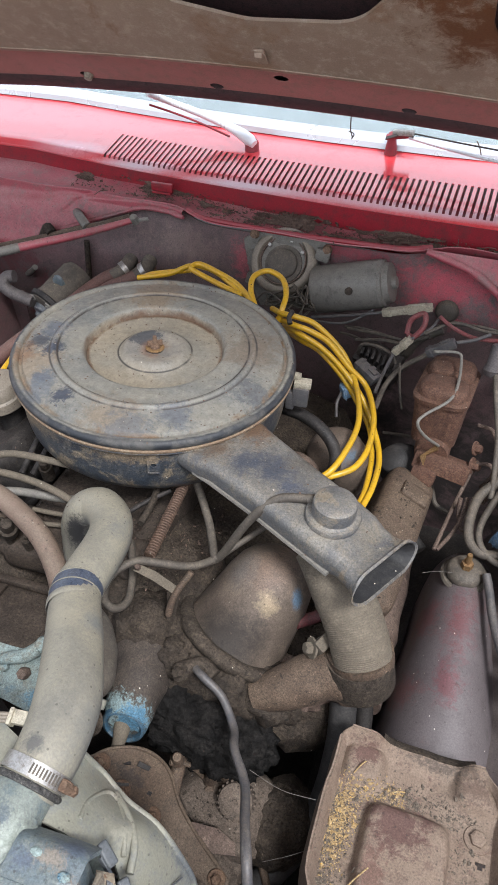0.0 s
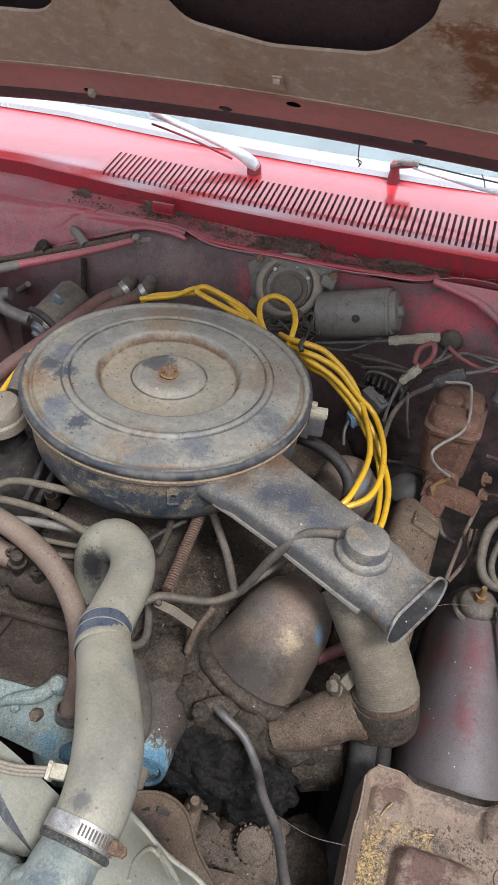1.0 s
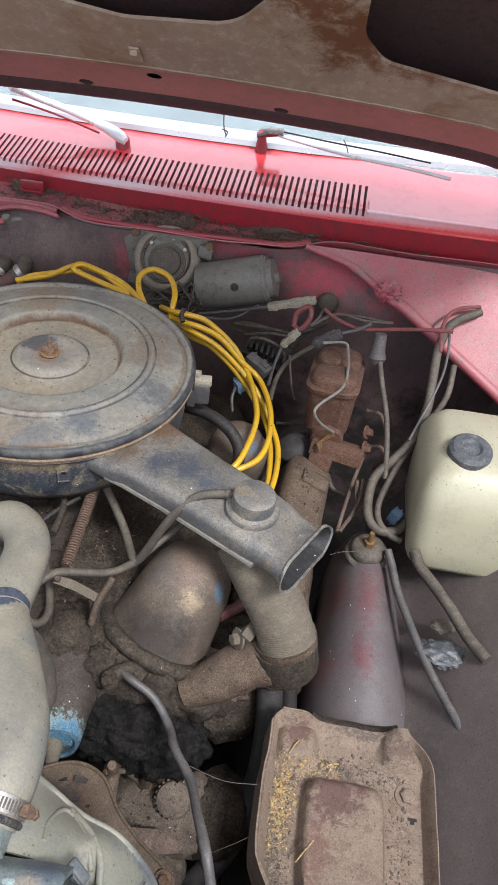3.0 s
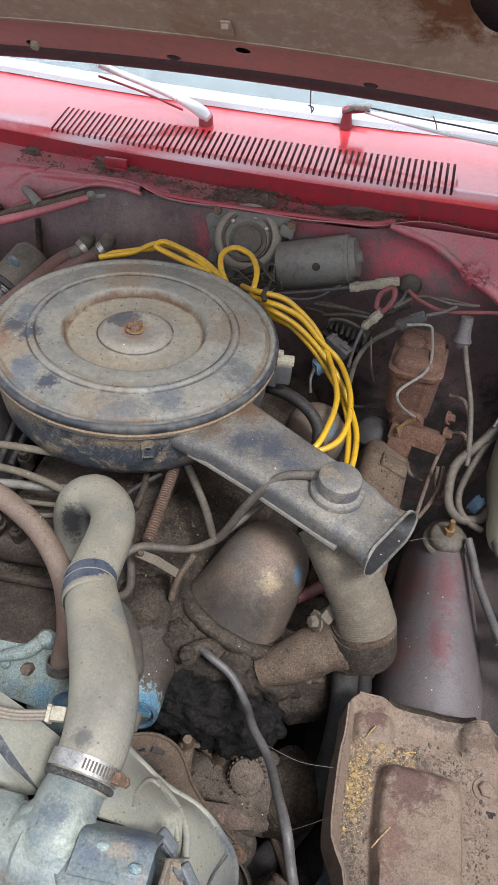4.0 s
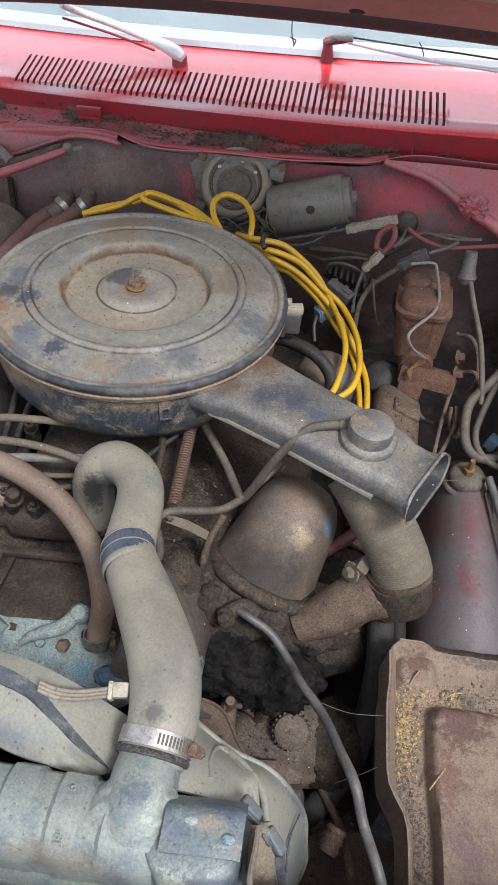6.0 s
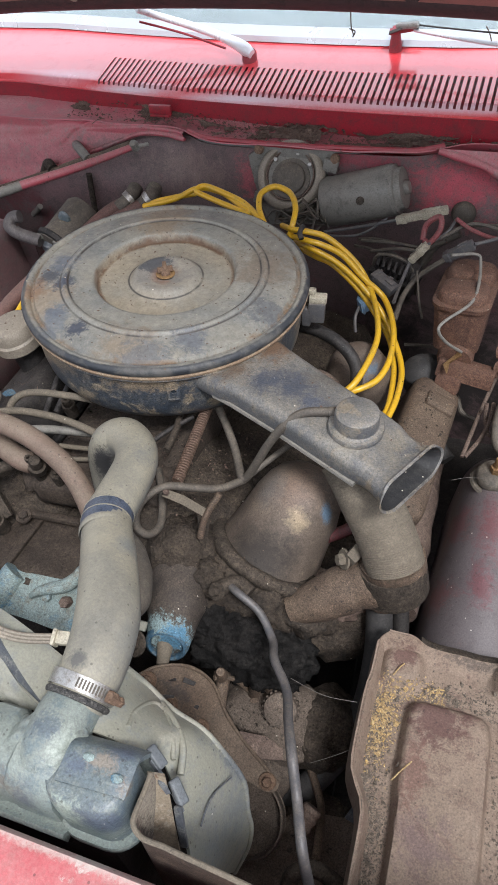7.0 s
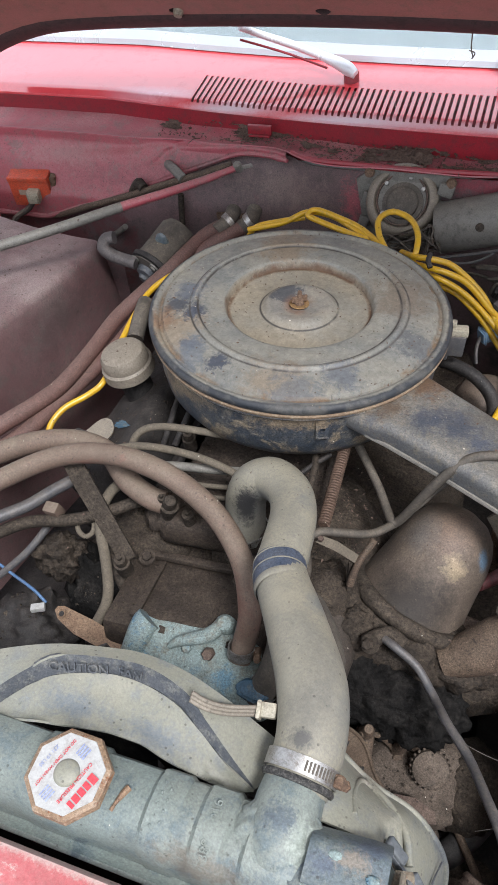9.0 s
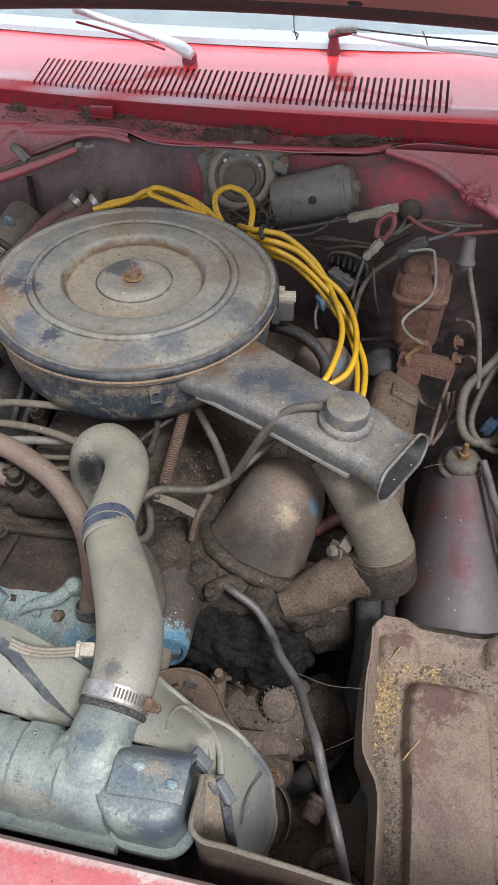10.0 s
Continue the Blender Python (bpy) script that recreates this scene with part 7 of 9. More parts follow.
solo("grain_husks", crumbs(2600, 5, lambda g: (0.11 + g.gauss(0, 0.04), g.gauss(0.24, 0.06)) if g.random() < 0.75 else (g.uniform(0.1, 0.45), 0.135 + g.gauss(0, 0.02)), 0.0005, 0.0018), FLAKES, "scattered dry yellow grain husks in the tray", "debris", kind="stuff")
solo("chaff", crumbs(9000, 6, lambda g: (0.06 + abs(g.gauss(0.0, 0.075)), g.uniform(0.16, 0.98)) if g.random() < 0.62 else ((g.uniform(0.06, 0.86), 0.125 + g.gauss(0, 0.025)) if g.random() < 0.5 else (0.80 + g.gauss(0, 0.05), g.uniform(0.2, 0.97))), 0.0004, 0.0015), CHAFF, "grey-brown chaff and grit lying in the tray", "debris", kind="stuff")
for k, (u, v, a, L) in enumerate(((0.22, 0.40, 55, 0.03), (0.13, 0.12, 60, 0.02), (0.35, 0.14, 20, 0.016))):
    c = tray_pt(u, v, -0.008)
    d = Vector((math.cos(radians(a)), math.sin(radians(a)), 0.1)) * L
    line("straw", "pale dry straw in the tray", [c, c + d * 0.5 + Vector((0, 0, 0.003)), c + d], 0.0009, FLAKES, "straw", "straws", 6, 3)

# washer bottle
bottle = thing("washer_bottle", "yellowed translucent plastic washer bottle", "washer bottle", (0.66, 0.0, 0.72))
bl = []
for z, k in ((0.700, 0.84), (0.705, 0.94), (0.715, 0.99), (0.75, 1.0), (0.80, 1.0), (0.825, 0.98), (0.845, 0.90), (0.862, 0.76), (0.872, 0.62)):
    bl.append([Vector((0.628 + a * k, 0.055 + b * k + 0.15 * (z - 0.8), z)) for a, b in rounded(0.17, 0.20, 0.03, 4)])
part("tank", loft(bl), BOTTLE, bottle, "", 60)
part("filler", merged(lathe([(0, 0.010), (0.012, 0.010), (0.016, 0.014), (0.026, 0.014), (0.031, 0.009), (0.032, -0.006), (0.0, -0.006)], toward((0.603, 0.027, 0.872), (0, -0.15, 1)), 28)), SHROUDEDGE, bottle, "dark grey ridged filler cap")

# master cylinder
master = thing("master_cylinder", "rusted iron brake master cylinder with wire bail", "master cylinder", (0.40, 0.25, 0.75))
MM = Matrix.Translation((0.402, 0.205, 0.845)) @ pose(0, 0, 0, -6, 0, -4)
part("reservoir", loft([[MM @ Vector((a * k, b * k, z)) for a, b in rounded(0.082, 0.135, 0.022, 4)] for z, k in ((-0.075, 0.86), (-0.02, 0.95), (0.0, 0.98), (0.002, 1.05), (0.008, 1.06), (0.010, 1.0))]), MASTER, master)
part("cover", merged(*[loft([[MM @ Vector((a * k, y0 + b * k, z)) for a, b in rounded(0.076, 0.062, 0.022, 5)] for z, k in ((0.009, 1.0), (0.018, 0.97), (0.024, 0.88), (0.027, 0.7))]) for y0 in (-0.033, 0.034)]), MASTER, master, "two-lobed rusty cover", 60)
part("bail", tube([(0.371, 0.215, 0.900), (0.407, 0.232, 0.895), (0.415, 0.220, 0.885), (0.418, 0.167, 0.878), (0.411, 0.137, 0.870), (0.382, 0.101, 0.862), (0.376, 0.086, 0.855), (0.388, 0.094, 0.830), (0.411, 0.114, 0.800)], 0.0024, 8, 5), MOTORGREY, master, "pale bent wire bail")
part("fork", merged(slab([(0.387, 0.110, 0.775), (0.407, 0.115, 0.800), (0.412, 0.105, 0.800), (0.395, 0.109, 0.780), (0.394, 0.102, 0.765)], 0.003)), BRASS, master, "brass-coloured spring clip")
part("cylinder", merged(lathe([(0, 0.0), (0.026, 0.0), (0.028, 0.01), (0.028, 0.16), (0.04, 0.165), (0.04, 0.18), (0, 0.18)], toward((0.402, 0.13, 0.765), (0, 1, 0.02)), 24)), MASTER, master)
part("valve_block", merged(box((0.088, 0.034, 0.030), pose(0.422, 0.128, 0.752, -20, 6, -6), 0.004), box((0.040, 0.03, 0.03), pose(0.398, 0.118, 0.735, -20, 6, -6), 0.006), bolt_mesh((0.468, 0.136, 0.758), (0.9, -0.3, 0.3), 0.008, 0.012), bolt_mesh((0.466, 0.146, 0.785), (0.9, -0.3, 0.3), 0.007, 0.010)), MASTER, master, "rusty brake valve block")
for pts in ([(0.462, 0.186, 0.800), (0.486, 0.178, 0.800), (0.499, 0.155, 0.780), (0.500, 0.132, 0.750), (0.488, 0.133, 0.720)], [(0.473, 0.135, 0.765), (0.495, 0.129, 0.770), (0.507, 0.118, 0.740), (0.495, 0.094, 0.720)], [(0.473, 0.148, 0.760), (0.455, 0.081, 0.720), (0.440, -0.005, 0.700)], [(0.471, 0.079, 0.740), (0.469, 0.049, 0.730), (0.461, 0.029, 0.710), (0.444, -0.004, 0.700)], [(0.461, 0.071, 0.745), (0.464, 0.058, 0.720), (0.473, 0.034, 0.715), (0.481, 0.055, 0.715)]):
    line("brake_line", "thin rusty steel brake line", pts, 0.0032, RUSTCAST, "brake line", "brake lines", 8)
line("brake_line", "grey dusty steel pipe beside the master cylinder", [(0.469, 0.236, 0.870), (0.478, 0.195, 0.850), (0.492, 0.148, 0.820), (0.499, 0.101, 0.790), (0.503, 0.068, 0.760)], 0.0045, DARKRUBBER, "brake line", "brake lines", 10)
solo("pipe_boot", merged(lathe([(0, 0.03), (0.010, 0.03), (0.012, 0.0), (0.016, -0.01), (0.012, -0.02), (0, -0.02)], toward((0.464, 0.245, 0.880), (0, 0.3, 1)), 14)), PIPEGREY, "dusty grey rubber boot on a pipe", "rubber boot")

# rubber boot, hose and looms below the master cylinder
boot = thing("rubber_boot", "black ribbed rubber boot below the master cylinder", "rubber boot", (0.357, 0.16, 0.71))
BM = toward((0.357, 0.150, 0.712), (-0.35, -0.55, 0.76))
part("bellows", lathe([(0, 0.040), (0.020, 0.040), (0.024, 0.034), (0.024, 0.026), (0.030, 0.022), (0.033, 0.016), (0.029, 0.010), (0.036, 0.005), (0.039, -0.002), (0.034, -0.008), (0.041, -0.014), (0.042, -0.022), (0, -0.024)], BM, 36), LOWHOSE, boot, "", 60)
part("hose", tube([BM @ Vector((0.0, -0.02, -0.02)), (0.375, 0.105, 0.690), (0.395, 0.085, 0.672), (0.402, 0.058, 0.650), (0.420, 0.040, 0.640)], 0.012, 14, 5), LOWHOSE, boot, "short black hose")
for lab, pts, r in (("dusty corrugated wiring loom beside the bulkhead plug", [(0.288, 0.345, 0.735), (0.300, 0.335, 0.775), (0.318, 0.325, 0.815), (0.338, 0.325, 0.850), (0.372, 0.330, 0.872)], 0.0075),
                    ("dark wiring loom beside the bulkhead plug", [(0.275, 0.350, 0.740), (0.292, 0.330, 0.790), (0.322, 0.320, 0.840), (0.352, 0.318, 0.862)], 0.004),
                    ("thin dark wire beside the bulkhead plug", [(0.305, 0.350, 0.730), (0.312, 0.330, 0.790), (0.330, 0.322, 0.825)], 0.0028),
                    ("thin dark wire beside the bulkhead plug", [(0.20, 0.350, 0.830), (0.235, 0.335, 0.842), (0.285, 0.330, 0.838), (0.315, 0.335, 0.815)], 0.0026),
                    ("thin dark wire beside the bulkhead plug", [(0.19, 0.360, 0.810), (0.225, 0.340, 0.818), (0.262, 0.330, 0.806)], 0.0026),
                    ("thin dark wire beside the bulkhead plug", [(0.24, 0.340, 0.720), (0.252, 0.325, 0.760), (0.246, 0.330, 0.800)], 0.0026)):
    line("wiring_loom", lab, pts, r, DARKRUBBER, "wiring loom", "looms by the bulkhead plug", 10, 5, 0.15)

# wiper motor
wiper_motor = thing("wiper_motor", "dusty grey wiper motor with gear case", "wiper motor", (0.15, 0.39, 0.9))
part("plate", slab([(-0.015, 0.402, 0.944), (0.002, 0.402, 0.956), (0.019, 0.402, 0.966), (0.087, 0.402, 0.966), (0.143, 0.402, 0.962), (0.132, 0.402, 0.940), (0.125, 0.402, 0.869), (0.120, 0.402, 0.825), (0.019, 0.402, 0.813), (0.001, 0.402, 0.856)], 0.004), MOTORGREY, wiper_motor)
GM = toward((0.068, 0.385, 0.919), (0.02, -0.8, 0.6))
part("gear_case", lathe([(0, 0.006), (0.047, 0.006), (0.060, 0.000), (0.063, -0.010), (0.063, -0.025), (0, -0.025)], GM, 48), MOTORGREY, wiper_motor)
part("gear_rim", lathe([(0.044, 0.008), (0.047, 0.0125), (0.053, 0.0125), (0.059, 0.008), (0.061, 0.001), (0.044, 0.001)], GM, 48, True), KHAKI, wiper_motor, "tan dusty cast ring")
part("gear_rib", lathe([(0.040, 0.006), (0.041, 0.010), (0.043, 0.0105), (0.044, 0.006)], GM, 48, True), RUSTCAST, wiper_motor, "thin rusty inner ring")
part("cover_disc", lathe([(0, 0.020), (0.022, 0.020), (0.026, 0.017), (0.027, 0.010), (0.034, 0.009), (0.035, 0.005), (0, 0.005)], GM @ pose(0.002, -0.006, 0), 36), DARKRUBBER, wiper_motor, "dark round cover")
for dx, dz, w, h in ((-0.062, 0.012, 0.016, 0.03), (-0.066, -0.030, 0.018, 0.022), (0.070, 0.040, 0.026, 0.022), (0.064, 0.004, 0.02, 0.03)):
    part("lug", box((w, 0.010, h), pose(0.068 + dx, 0.392, 0.900 + dz, 0, 14, 0), 0.003), MOTORGREY, wiper_motor)
for a in (30, 75, 140, 220):
    part("screw", bolt_mesh(GM @ Vector((0.038 * math.cos(radians(a)), 0.038 * math.sin(radians(a)), 0.007)), GM.to_3x3() @ Vector((0, 0, 1)), 0.004, 0.004, False), STEEL, wiper_motor)
W0, W1 = Vector((0.134, 0.375, 0.879)), Vector((0.272, 0.375, 0.920))
WM = toward(W0, W1 - W0)
WL = (W1 - W0).length
part("motor_can", lathe([(0, 0), (0.040, 0.001), (0.0425, 0.004), (0.0425, WL * 0.86), (0.041, WL * 0.87), (0.041, WL * 0.9), (0.036, WL * 0.91), (0.034, WL * 0.98), (0.012, WL * 0.985), (0.010, WL * 1.04), (0, WL * 1.04)], WM, 40), MOTORGREY, wiper_motor, "dusty grey cylindrical can")
part("can_mark", lathe([(0, 0.0015), (0.006, 0.001), (0.007, 0), (0, 0)], toward((0.203, 0.332, 0.912), (0, -0.8, 0.6)), 16), CASTING, wiper_motor)
for p in ((0.008, 0.395, 0.959), (0.145, 0.395, 0.951)):
    part("bushing", lathe([(0, 0.008), (0.007, 0.007), (0.009, 0.0), (0, 0)], toward(p, (0, -1, 0.2)), 14), RUST, wiper_motor)
wires = random.Random(9)
nest = [Vector(p) for p in ((0.110, 0.340, 0.890), (0.125, 0.340, 0.877), (0.109, 0.330, 0.864), (0.141, 0.340, 0.863), (0.122, 0.330, 0.850), (0.054, 0.360, 0.884), (0.048, 0.350, 0.862), (0.067, 0.350, 0.859))]
for k in range(12):
    ps = [nest[wires.randrange(8)] + Vector([wires.gauss(0, 0.012) for _ in range(3)]) for _ in range(4)]
    line("wire", "thin dusty black wire by the wiper motor", ps, 0.0018, DARKRUBBER, "wire", "wires by the wiper motor", 6, 5)

# connectors and wires by the master cylinder
def connector(name, label, a, b, w, h, mat, extra=True):
    a, b = Vector(a), Vector(b)
    d = (b - a)
    m = toward((a + b) / 2, d)
    bm = box((w, h, d.length), m, min(w, h) * 0.18)
    if extra:
        bm = merged(bm, box((w * 1.12, h * 1.15, d.length * 0.16), m @ pose(0, 0, d.length * 0.1), 0.001), box((w * 0.4, h * 0.4, d.length * 0.35), m @ pose(0, h * 0.5, d.length * 0.2), 0.001), box((w * 1.1, h * 1.1, d.length * 0.1), m @ pose(0, 0, -d.length * 0.35), 0.001))
    return solo(name, bm, mat, label, "connector", "wiring connectors")


connector("wire_connector", "ivory plastic two-piece wire connector", (0.266, 0.330, 0.884), (0.348, 0.330, 0.911), 0.0115, 0.0125, IVORY)
connector("wire_connector", "ivory plastic wire connector hanging on wires", (0.303, 0.270, 0.848), (0.328, 0.270, 0.881), 0.011, 0.012, IVORY)
connector("wire_connector", "grey plastic inline wire connector", (0.357, 0.260, 0.866), (0.399, 0.260, 0.895), 0.013, 0.015, GREYCABLE)
connector("wire_connector", "grey-blue plastic plug connector", (0.248, 0.240, 0.834), (0.288, 0.220, 0.819), 0.022, 0.018, GREYCABLE)
connector("wire_connector", "faded blue plastic wire connector", (0.236, 0.195, 0.800), (0.258, 0.212, 0.805), 0.02, 0.022, CONNBLUE)
connector("wire_connector", "faded blue plug by the wheel housing", (0.520, 0.037, 0.720), (0.535, 0.028, 0.715), 0.018, 0.022, CONNBLUE)
solo("wire_plug", tube([(0.318, 0.280, 0.882), (0.321, 0.290, 0.904), (0.340, 0.290, 0.919), (0.344, 0.280, 0.904), (0.331, 0.275, 0.882), (0.320, 0.280, 0.882)], 0.0046, 8, 5), PINK, "pink-red looped plug connector", "connector", "wiring connectors")
for lab, pts, r, mat in (
    ("grey wire to the wiper motor", [(0.138, 0.340, 0.843), (0.200, 0.340, 0.859), (0.266, 0.330, 0.884)], 0.0028, GREYCABLE),
    ("grey wire to the wiper motor", [(0.140, 0.330, 0.842), (0.203, 0.330, 0.850), (0.249, 0.340, 0.880)], 0.0022, GREYCABLE),
    ("thin dusty red plastic wire", [(0.364, 0.300, 0.913), (0.391, 0.300, 0.896), (0.431, 0.300, 0.885), (0.487, 0.300, 0.893), (0.537, 0.280, 0.913), (0.579, 0.270, 0.923)], 0.0035, PINK),
    ("thin black dusty plastic wire", [(0.346, 0.280, 0.888), (0.389, 0.310, 0.901), (0.438, 0.310, 0.895), (0.485, 0.310, 0.899)], 0.003, DARKRUBBER),
    ("thin black dusty plastic wire", [(0.362, 0.320, 0.884), (0.418, 0.320, 0.896), (0.477, 0.320, 0.892)], 0.0025, DARKRUBBER),
    ("thin grey dusty plastic wire", [(0.328, 0.270, 0.881), (0.354, 0.290, 0.894), (0.364, 0.310, 0.907)], 0.0024, GREYCABLE),
    ("thin grey dusty plastic wire", [(0.303, 0.270, 0.848), (0.294, 0.240, 0.821), (0.293, 0.189, 0.820)], 0.003, GREYCABLE),
    ("thin grey dusty plastic wire", [(0.399, 0.260, 0.895), (0.426, 0.280, 0.894), (0.448, 0.300, 0.897)], 0.003, GREYCABLE),
    ("black sheathed dusty wiring lead", [(0.358, 0.260, 0.863), (0.320, 0.250, 0.832), (0.303, 0.220, 0.813), (0.299, 0.170, 0.800)], 0.0045, DARKRUBBER),
    ("thin black dusty plastic wire", [(0.319, 0.240, 0.850), (0.329, 0.220, 0.807), (0.339, 0.200, 0.788)], 0.002, DARKRUBBER),
    ("thin black dusty plastic wire", [(0.209, 0.330, 0.840), (0.269, 0.300, 0.859), (0.310, 0.290, 0.862)], 0.0028, DARKRUBBER),
    ("thin black dusty plastic wire", [(0.231, 0.300, 0.839), (0.282, 0.280, 0.862), (0.322, 0.270, 0.866)], 0.0028, DARKRUBBER),
    ("grey lead of the blue connector", [(0.237, 0.198, 0.800), (0.234, 0.178, 0.790), (0.238, 0.165, 0.770)], 0.0028, GREYCABLE),
    ("thin black dusty plastic wire", [(0.312, 0.213, 0.720), (0.352, 0.218, 0.720), (0.383, 0.212, 0.720)], 0.003, DARKRUBBER),
    ("thin black dusty plastic wire", [(0.347, 0.139, 0.700), (0.383, 0.158, 0.700), (0.412, 0.141, 0.690), (0.426, 0.113, 0.680), (0.448, 0.110, 0.670)], 0.004, DARKRUBBER),
):
    line("wire", lab, pts, r, mat, "wire", "wires by the master cylinder", 8)
solo("firewall_grommet", lathe([(0, 0.012), (0.012, 0.012), (0.018, 0.008), (0.021, 0.0), (0, 0)], toward((0.368, 0.400, 0.868), (0, -1, 0.2)), 20), DARKRUBBER, "dusty black rubber firewall grommet", "grommet")
fuse = thing("bulkhead_plug", "dirty ribbed bulkhead wiring plug", "wiring plug", (0.266, 0.320, 0.772))
part("body", box((0.078, 0.05, 0.05), Matrix.Translation((0.2745, 0.308, 0.795)) @ pose(0, 0, 0, 30, 10, -18), 0.004), BLACK, fuse)
part("loop", tube([(0.238, 0.290, 0.820), (0.246, 0.285, 0.842), (0.272, 0.280, 0.848), (0.300, 0.276, 0.838), (0.312, 0.272, 0.815)], 0.0028, 8, 5), DARKRUBBER, fuse, "black wire loop")
for k in range(7):
    part("fin", box((0.005, 0.02, 0.05), Matrix.Translation(lerp((0.244, 0.300, 0.812), (0.305, 0.280, 0.802), k / 6)) @ pose(0, 0, 0, 30, 10, 0), 0.001), BLACK, fuse)
line("sheathed_harness", "thick black sheathed wiring harness", [(0.636, 0.380, 0.905), (0.588, 0.337, 0.900), (0.566, 0.282, 0.885), (0.559, 0.222, 0.865), (0.555, 0.171, 0.835), (0.540, 0.128, 0.805), (0.513, 0.096, 0.780), (0.487, 0.070, 0.760), (0.480, 0.029, 0.745), (0.486, 0.002, 0.730), (0.505, -0.009, 0.722), (0.532, 0.002, 0.718), (0.545, 0.022, 0.718)], 0.0075, DARKRUBBER, "wiring harness", "wiring harnesses", 12)
line("sheathed_harness", "black sheathed wiring harness branch", [(0.593, 0.250, 0.870), (0.584, 0.194, 0.845), (0.561, 0.164, 0.810), (0.532, 0.113, 0.785), (0.511, 0.069, 0.765), (0.497, 0.028, 0.745), (0.499, 0.001, 0.735), (0.516, -0.010, 0.720), (0.538, -0.014, 0.712)], 0.0052, DARKRUBBER, "wiring harness", "wiring harnesses", 10)
line("wire", "red wire looping beside the fender brace", [(0.567, 0.262, 0.885), (0.566, 0.299, 0.900), (0.577, 0.342, 0.910), (0.599, 0.365, 0.915), (0.634, 0.381, 0.915)], 0.0032, PINK, "wire", "fender cables", 8)
line("wire", "thin grey wire down to the harness", [(0.582, 0.313, 0.900), (0.579, 0.256, 0.880), (0.570, 0.209, 0.865), (0.550, 0.159, 0.835), (0.530, 0.112, 0.810)], 0.0022, GREYCABLE, "wire", "fender cables", 8)
line("ground_cable", "dusty grey ground cable along the inner fender", [(0.518, -0.039, 0.715), (0.527, -0.062, 0.705), (0.537, -0.096, 0.695), (0.553, -0.137, 0.688), (0.573, -0.182, 0.680), (0.595, -0.224, 0.672), (0.618, -0.265, 0.668), (0.638, -0.304, 0.665), (0.656, -0.338, 0.665)], 0.0062, GREYCABLE, "cable", "fender cables", 10)
line("ground_cable", "thick dusty cable from the washer bottle", [(0.554, -0.052, 0.735), (0.562, -0.073, 0.730), (0.583, -0.100, 0.725), (0.607, -0.134, 0.720), (0.630, -0.173, 0.715), (0.653, -0.204, 0.715)], 0.0085, DARKRUBBER, "cable", "fender cables", 12)
boot = thing("cable_boot", "crumpled dark blue-grey rubber cable boot", "cable boot", (0.601, -0.177, 0.675))
part("boot", lump((0.602, -0.181, 0.678), (0.034, 0.020, 0.012), 70, 0.35, 3, 4), SHROUDEDGE, boot, "", 60)
part("flap", lump((0.604, -0.139, 0.685), (0.018, 0.012, 0.006), 71, 0.3, 3, 3), DARKRUBBER, boot)
brace = thing("fender_brace", "faded red fender brace beside the cowl", "fender brace", (0.512, 0.365, 0.895))
part("tube", tube([(0.492, 0.375, 0.902), (0.514, 0.365, 0.892), (0.551, 0.345, 0.874), (0.596, 0.325, 0.849), (0.659, 0.300, 0.814), (0.728, 0.275, 0.773)], 0.0105, 14), BAYRED, brace)
part("flange", tube([(0.315, 0.412, 0.968), (0.367, 0.410, 0.955), (0.397, 0.405, 0.947), (0.424, 0.400, 0.933), (0.451, 0.390, 0.918), (0.478, 0.380, 0.903), (0.501, 0.370, 0.896)], 0.007, 10, 6, wob=0.35), BAYRED, brace, "bent flange with dusty edge")
part("torn_end", lump((0.471, 0.383, 0.917), (0.022, 0.010, 0.02), 74, 0.4, 3, 4), BAYRED, brace, "torn rusty seam")
solo("side_panel_right", slab([(0.309, 0.414, 0.971), (0.424, 0.425, 0.966), (0.607, 0.440, 0.956), (0.784, 0.440, 0.944), (0.843, 0.250, 0.711), (0.660, 0.310, 0.813), (0.546, 0.352, 0.875), (0.479, 0.388, 0.904), (0.422, 0.404, 0.936), (0.366, 0.412, 0.958)], 0.003), BAYRED, "dusty red pressed panel beside the cowl", "car panel", kind="structure")
# ----

# ignition dome and hoses behind the snorkel
coil = thing("choke_housing", "dusty brown domed housing with blue paint chips", "choke housing", (0.25, 0.09, 0.75))
part("dome", lathe([(0, 0.055), (0.02, 0.053), (0.036, 0.044), (0.046, 0.028), (0.05, 0.0), (0.05, -0.05), (0, -0.05)], toward((0.262, 0.09, 0.745), (-0.1, -0.45, 0.9)), 32), CHOKE, coil)
part("side_dome", lathe([(0, 0.04), (0.02, 0.038), (0.032, 0.026), (0.036, 0.0), (0.036, -0.04), (0, -0.04)], toward((0.215, 0.02, 0.755), (-0.1, -0.5, 0.8)), 28), RUSTCAST, coil)
line("bypass_hose", "curved dusty black rubber hose", [(0.162, 0.066, 0.845), (0.201, 0.056, 0.850), (0.241, 0.040, 0.845), (0.267, 0.027, 0.825), (0.274, 0.013, 0.800), (0.267, 0.002, 0.780)], 0.0095, BLACK, "hose", seg=14, wob=0.1)
switch = thing("temperature_switch", "white-topped grey vacuum switch on the cleaner", "vacuum switch", (0.212, 0.047, 0.89))
part("body", merged(box((0.024, 0.018, 0.032), Matrix.Translation((0.207, 0.045, 0.893)) @ pose(0, 0, 0, 0, 3, 10), 0.003), box((0.012, 0.01, 0.03), pose(0.193, 0.04, 0.885), 0.002)), GREYCABLE, switch)
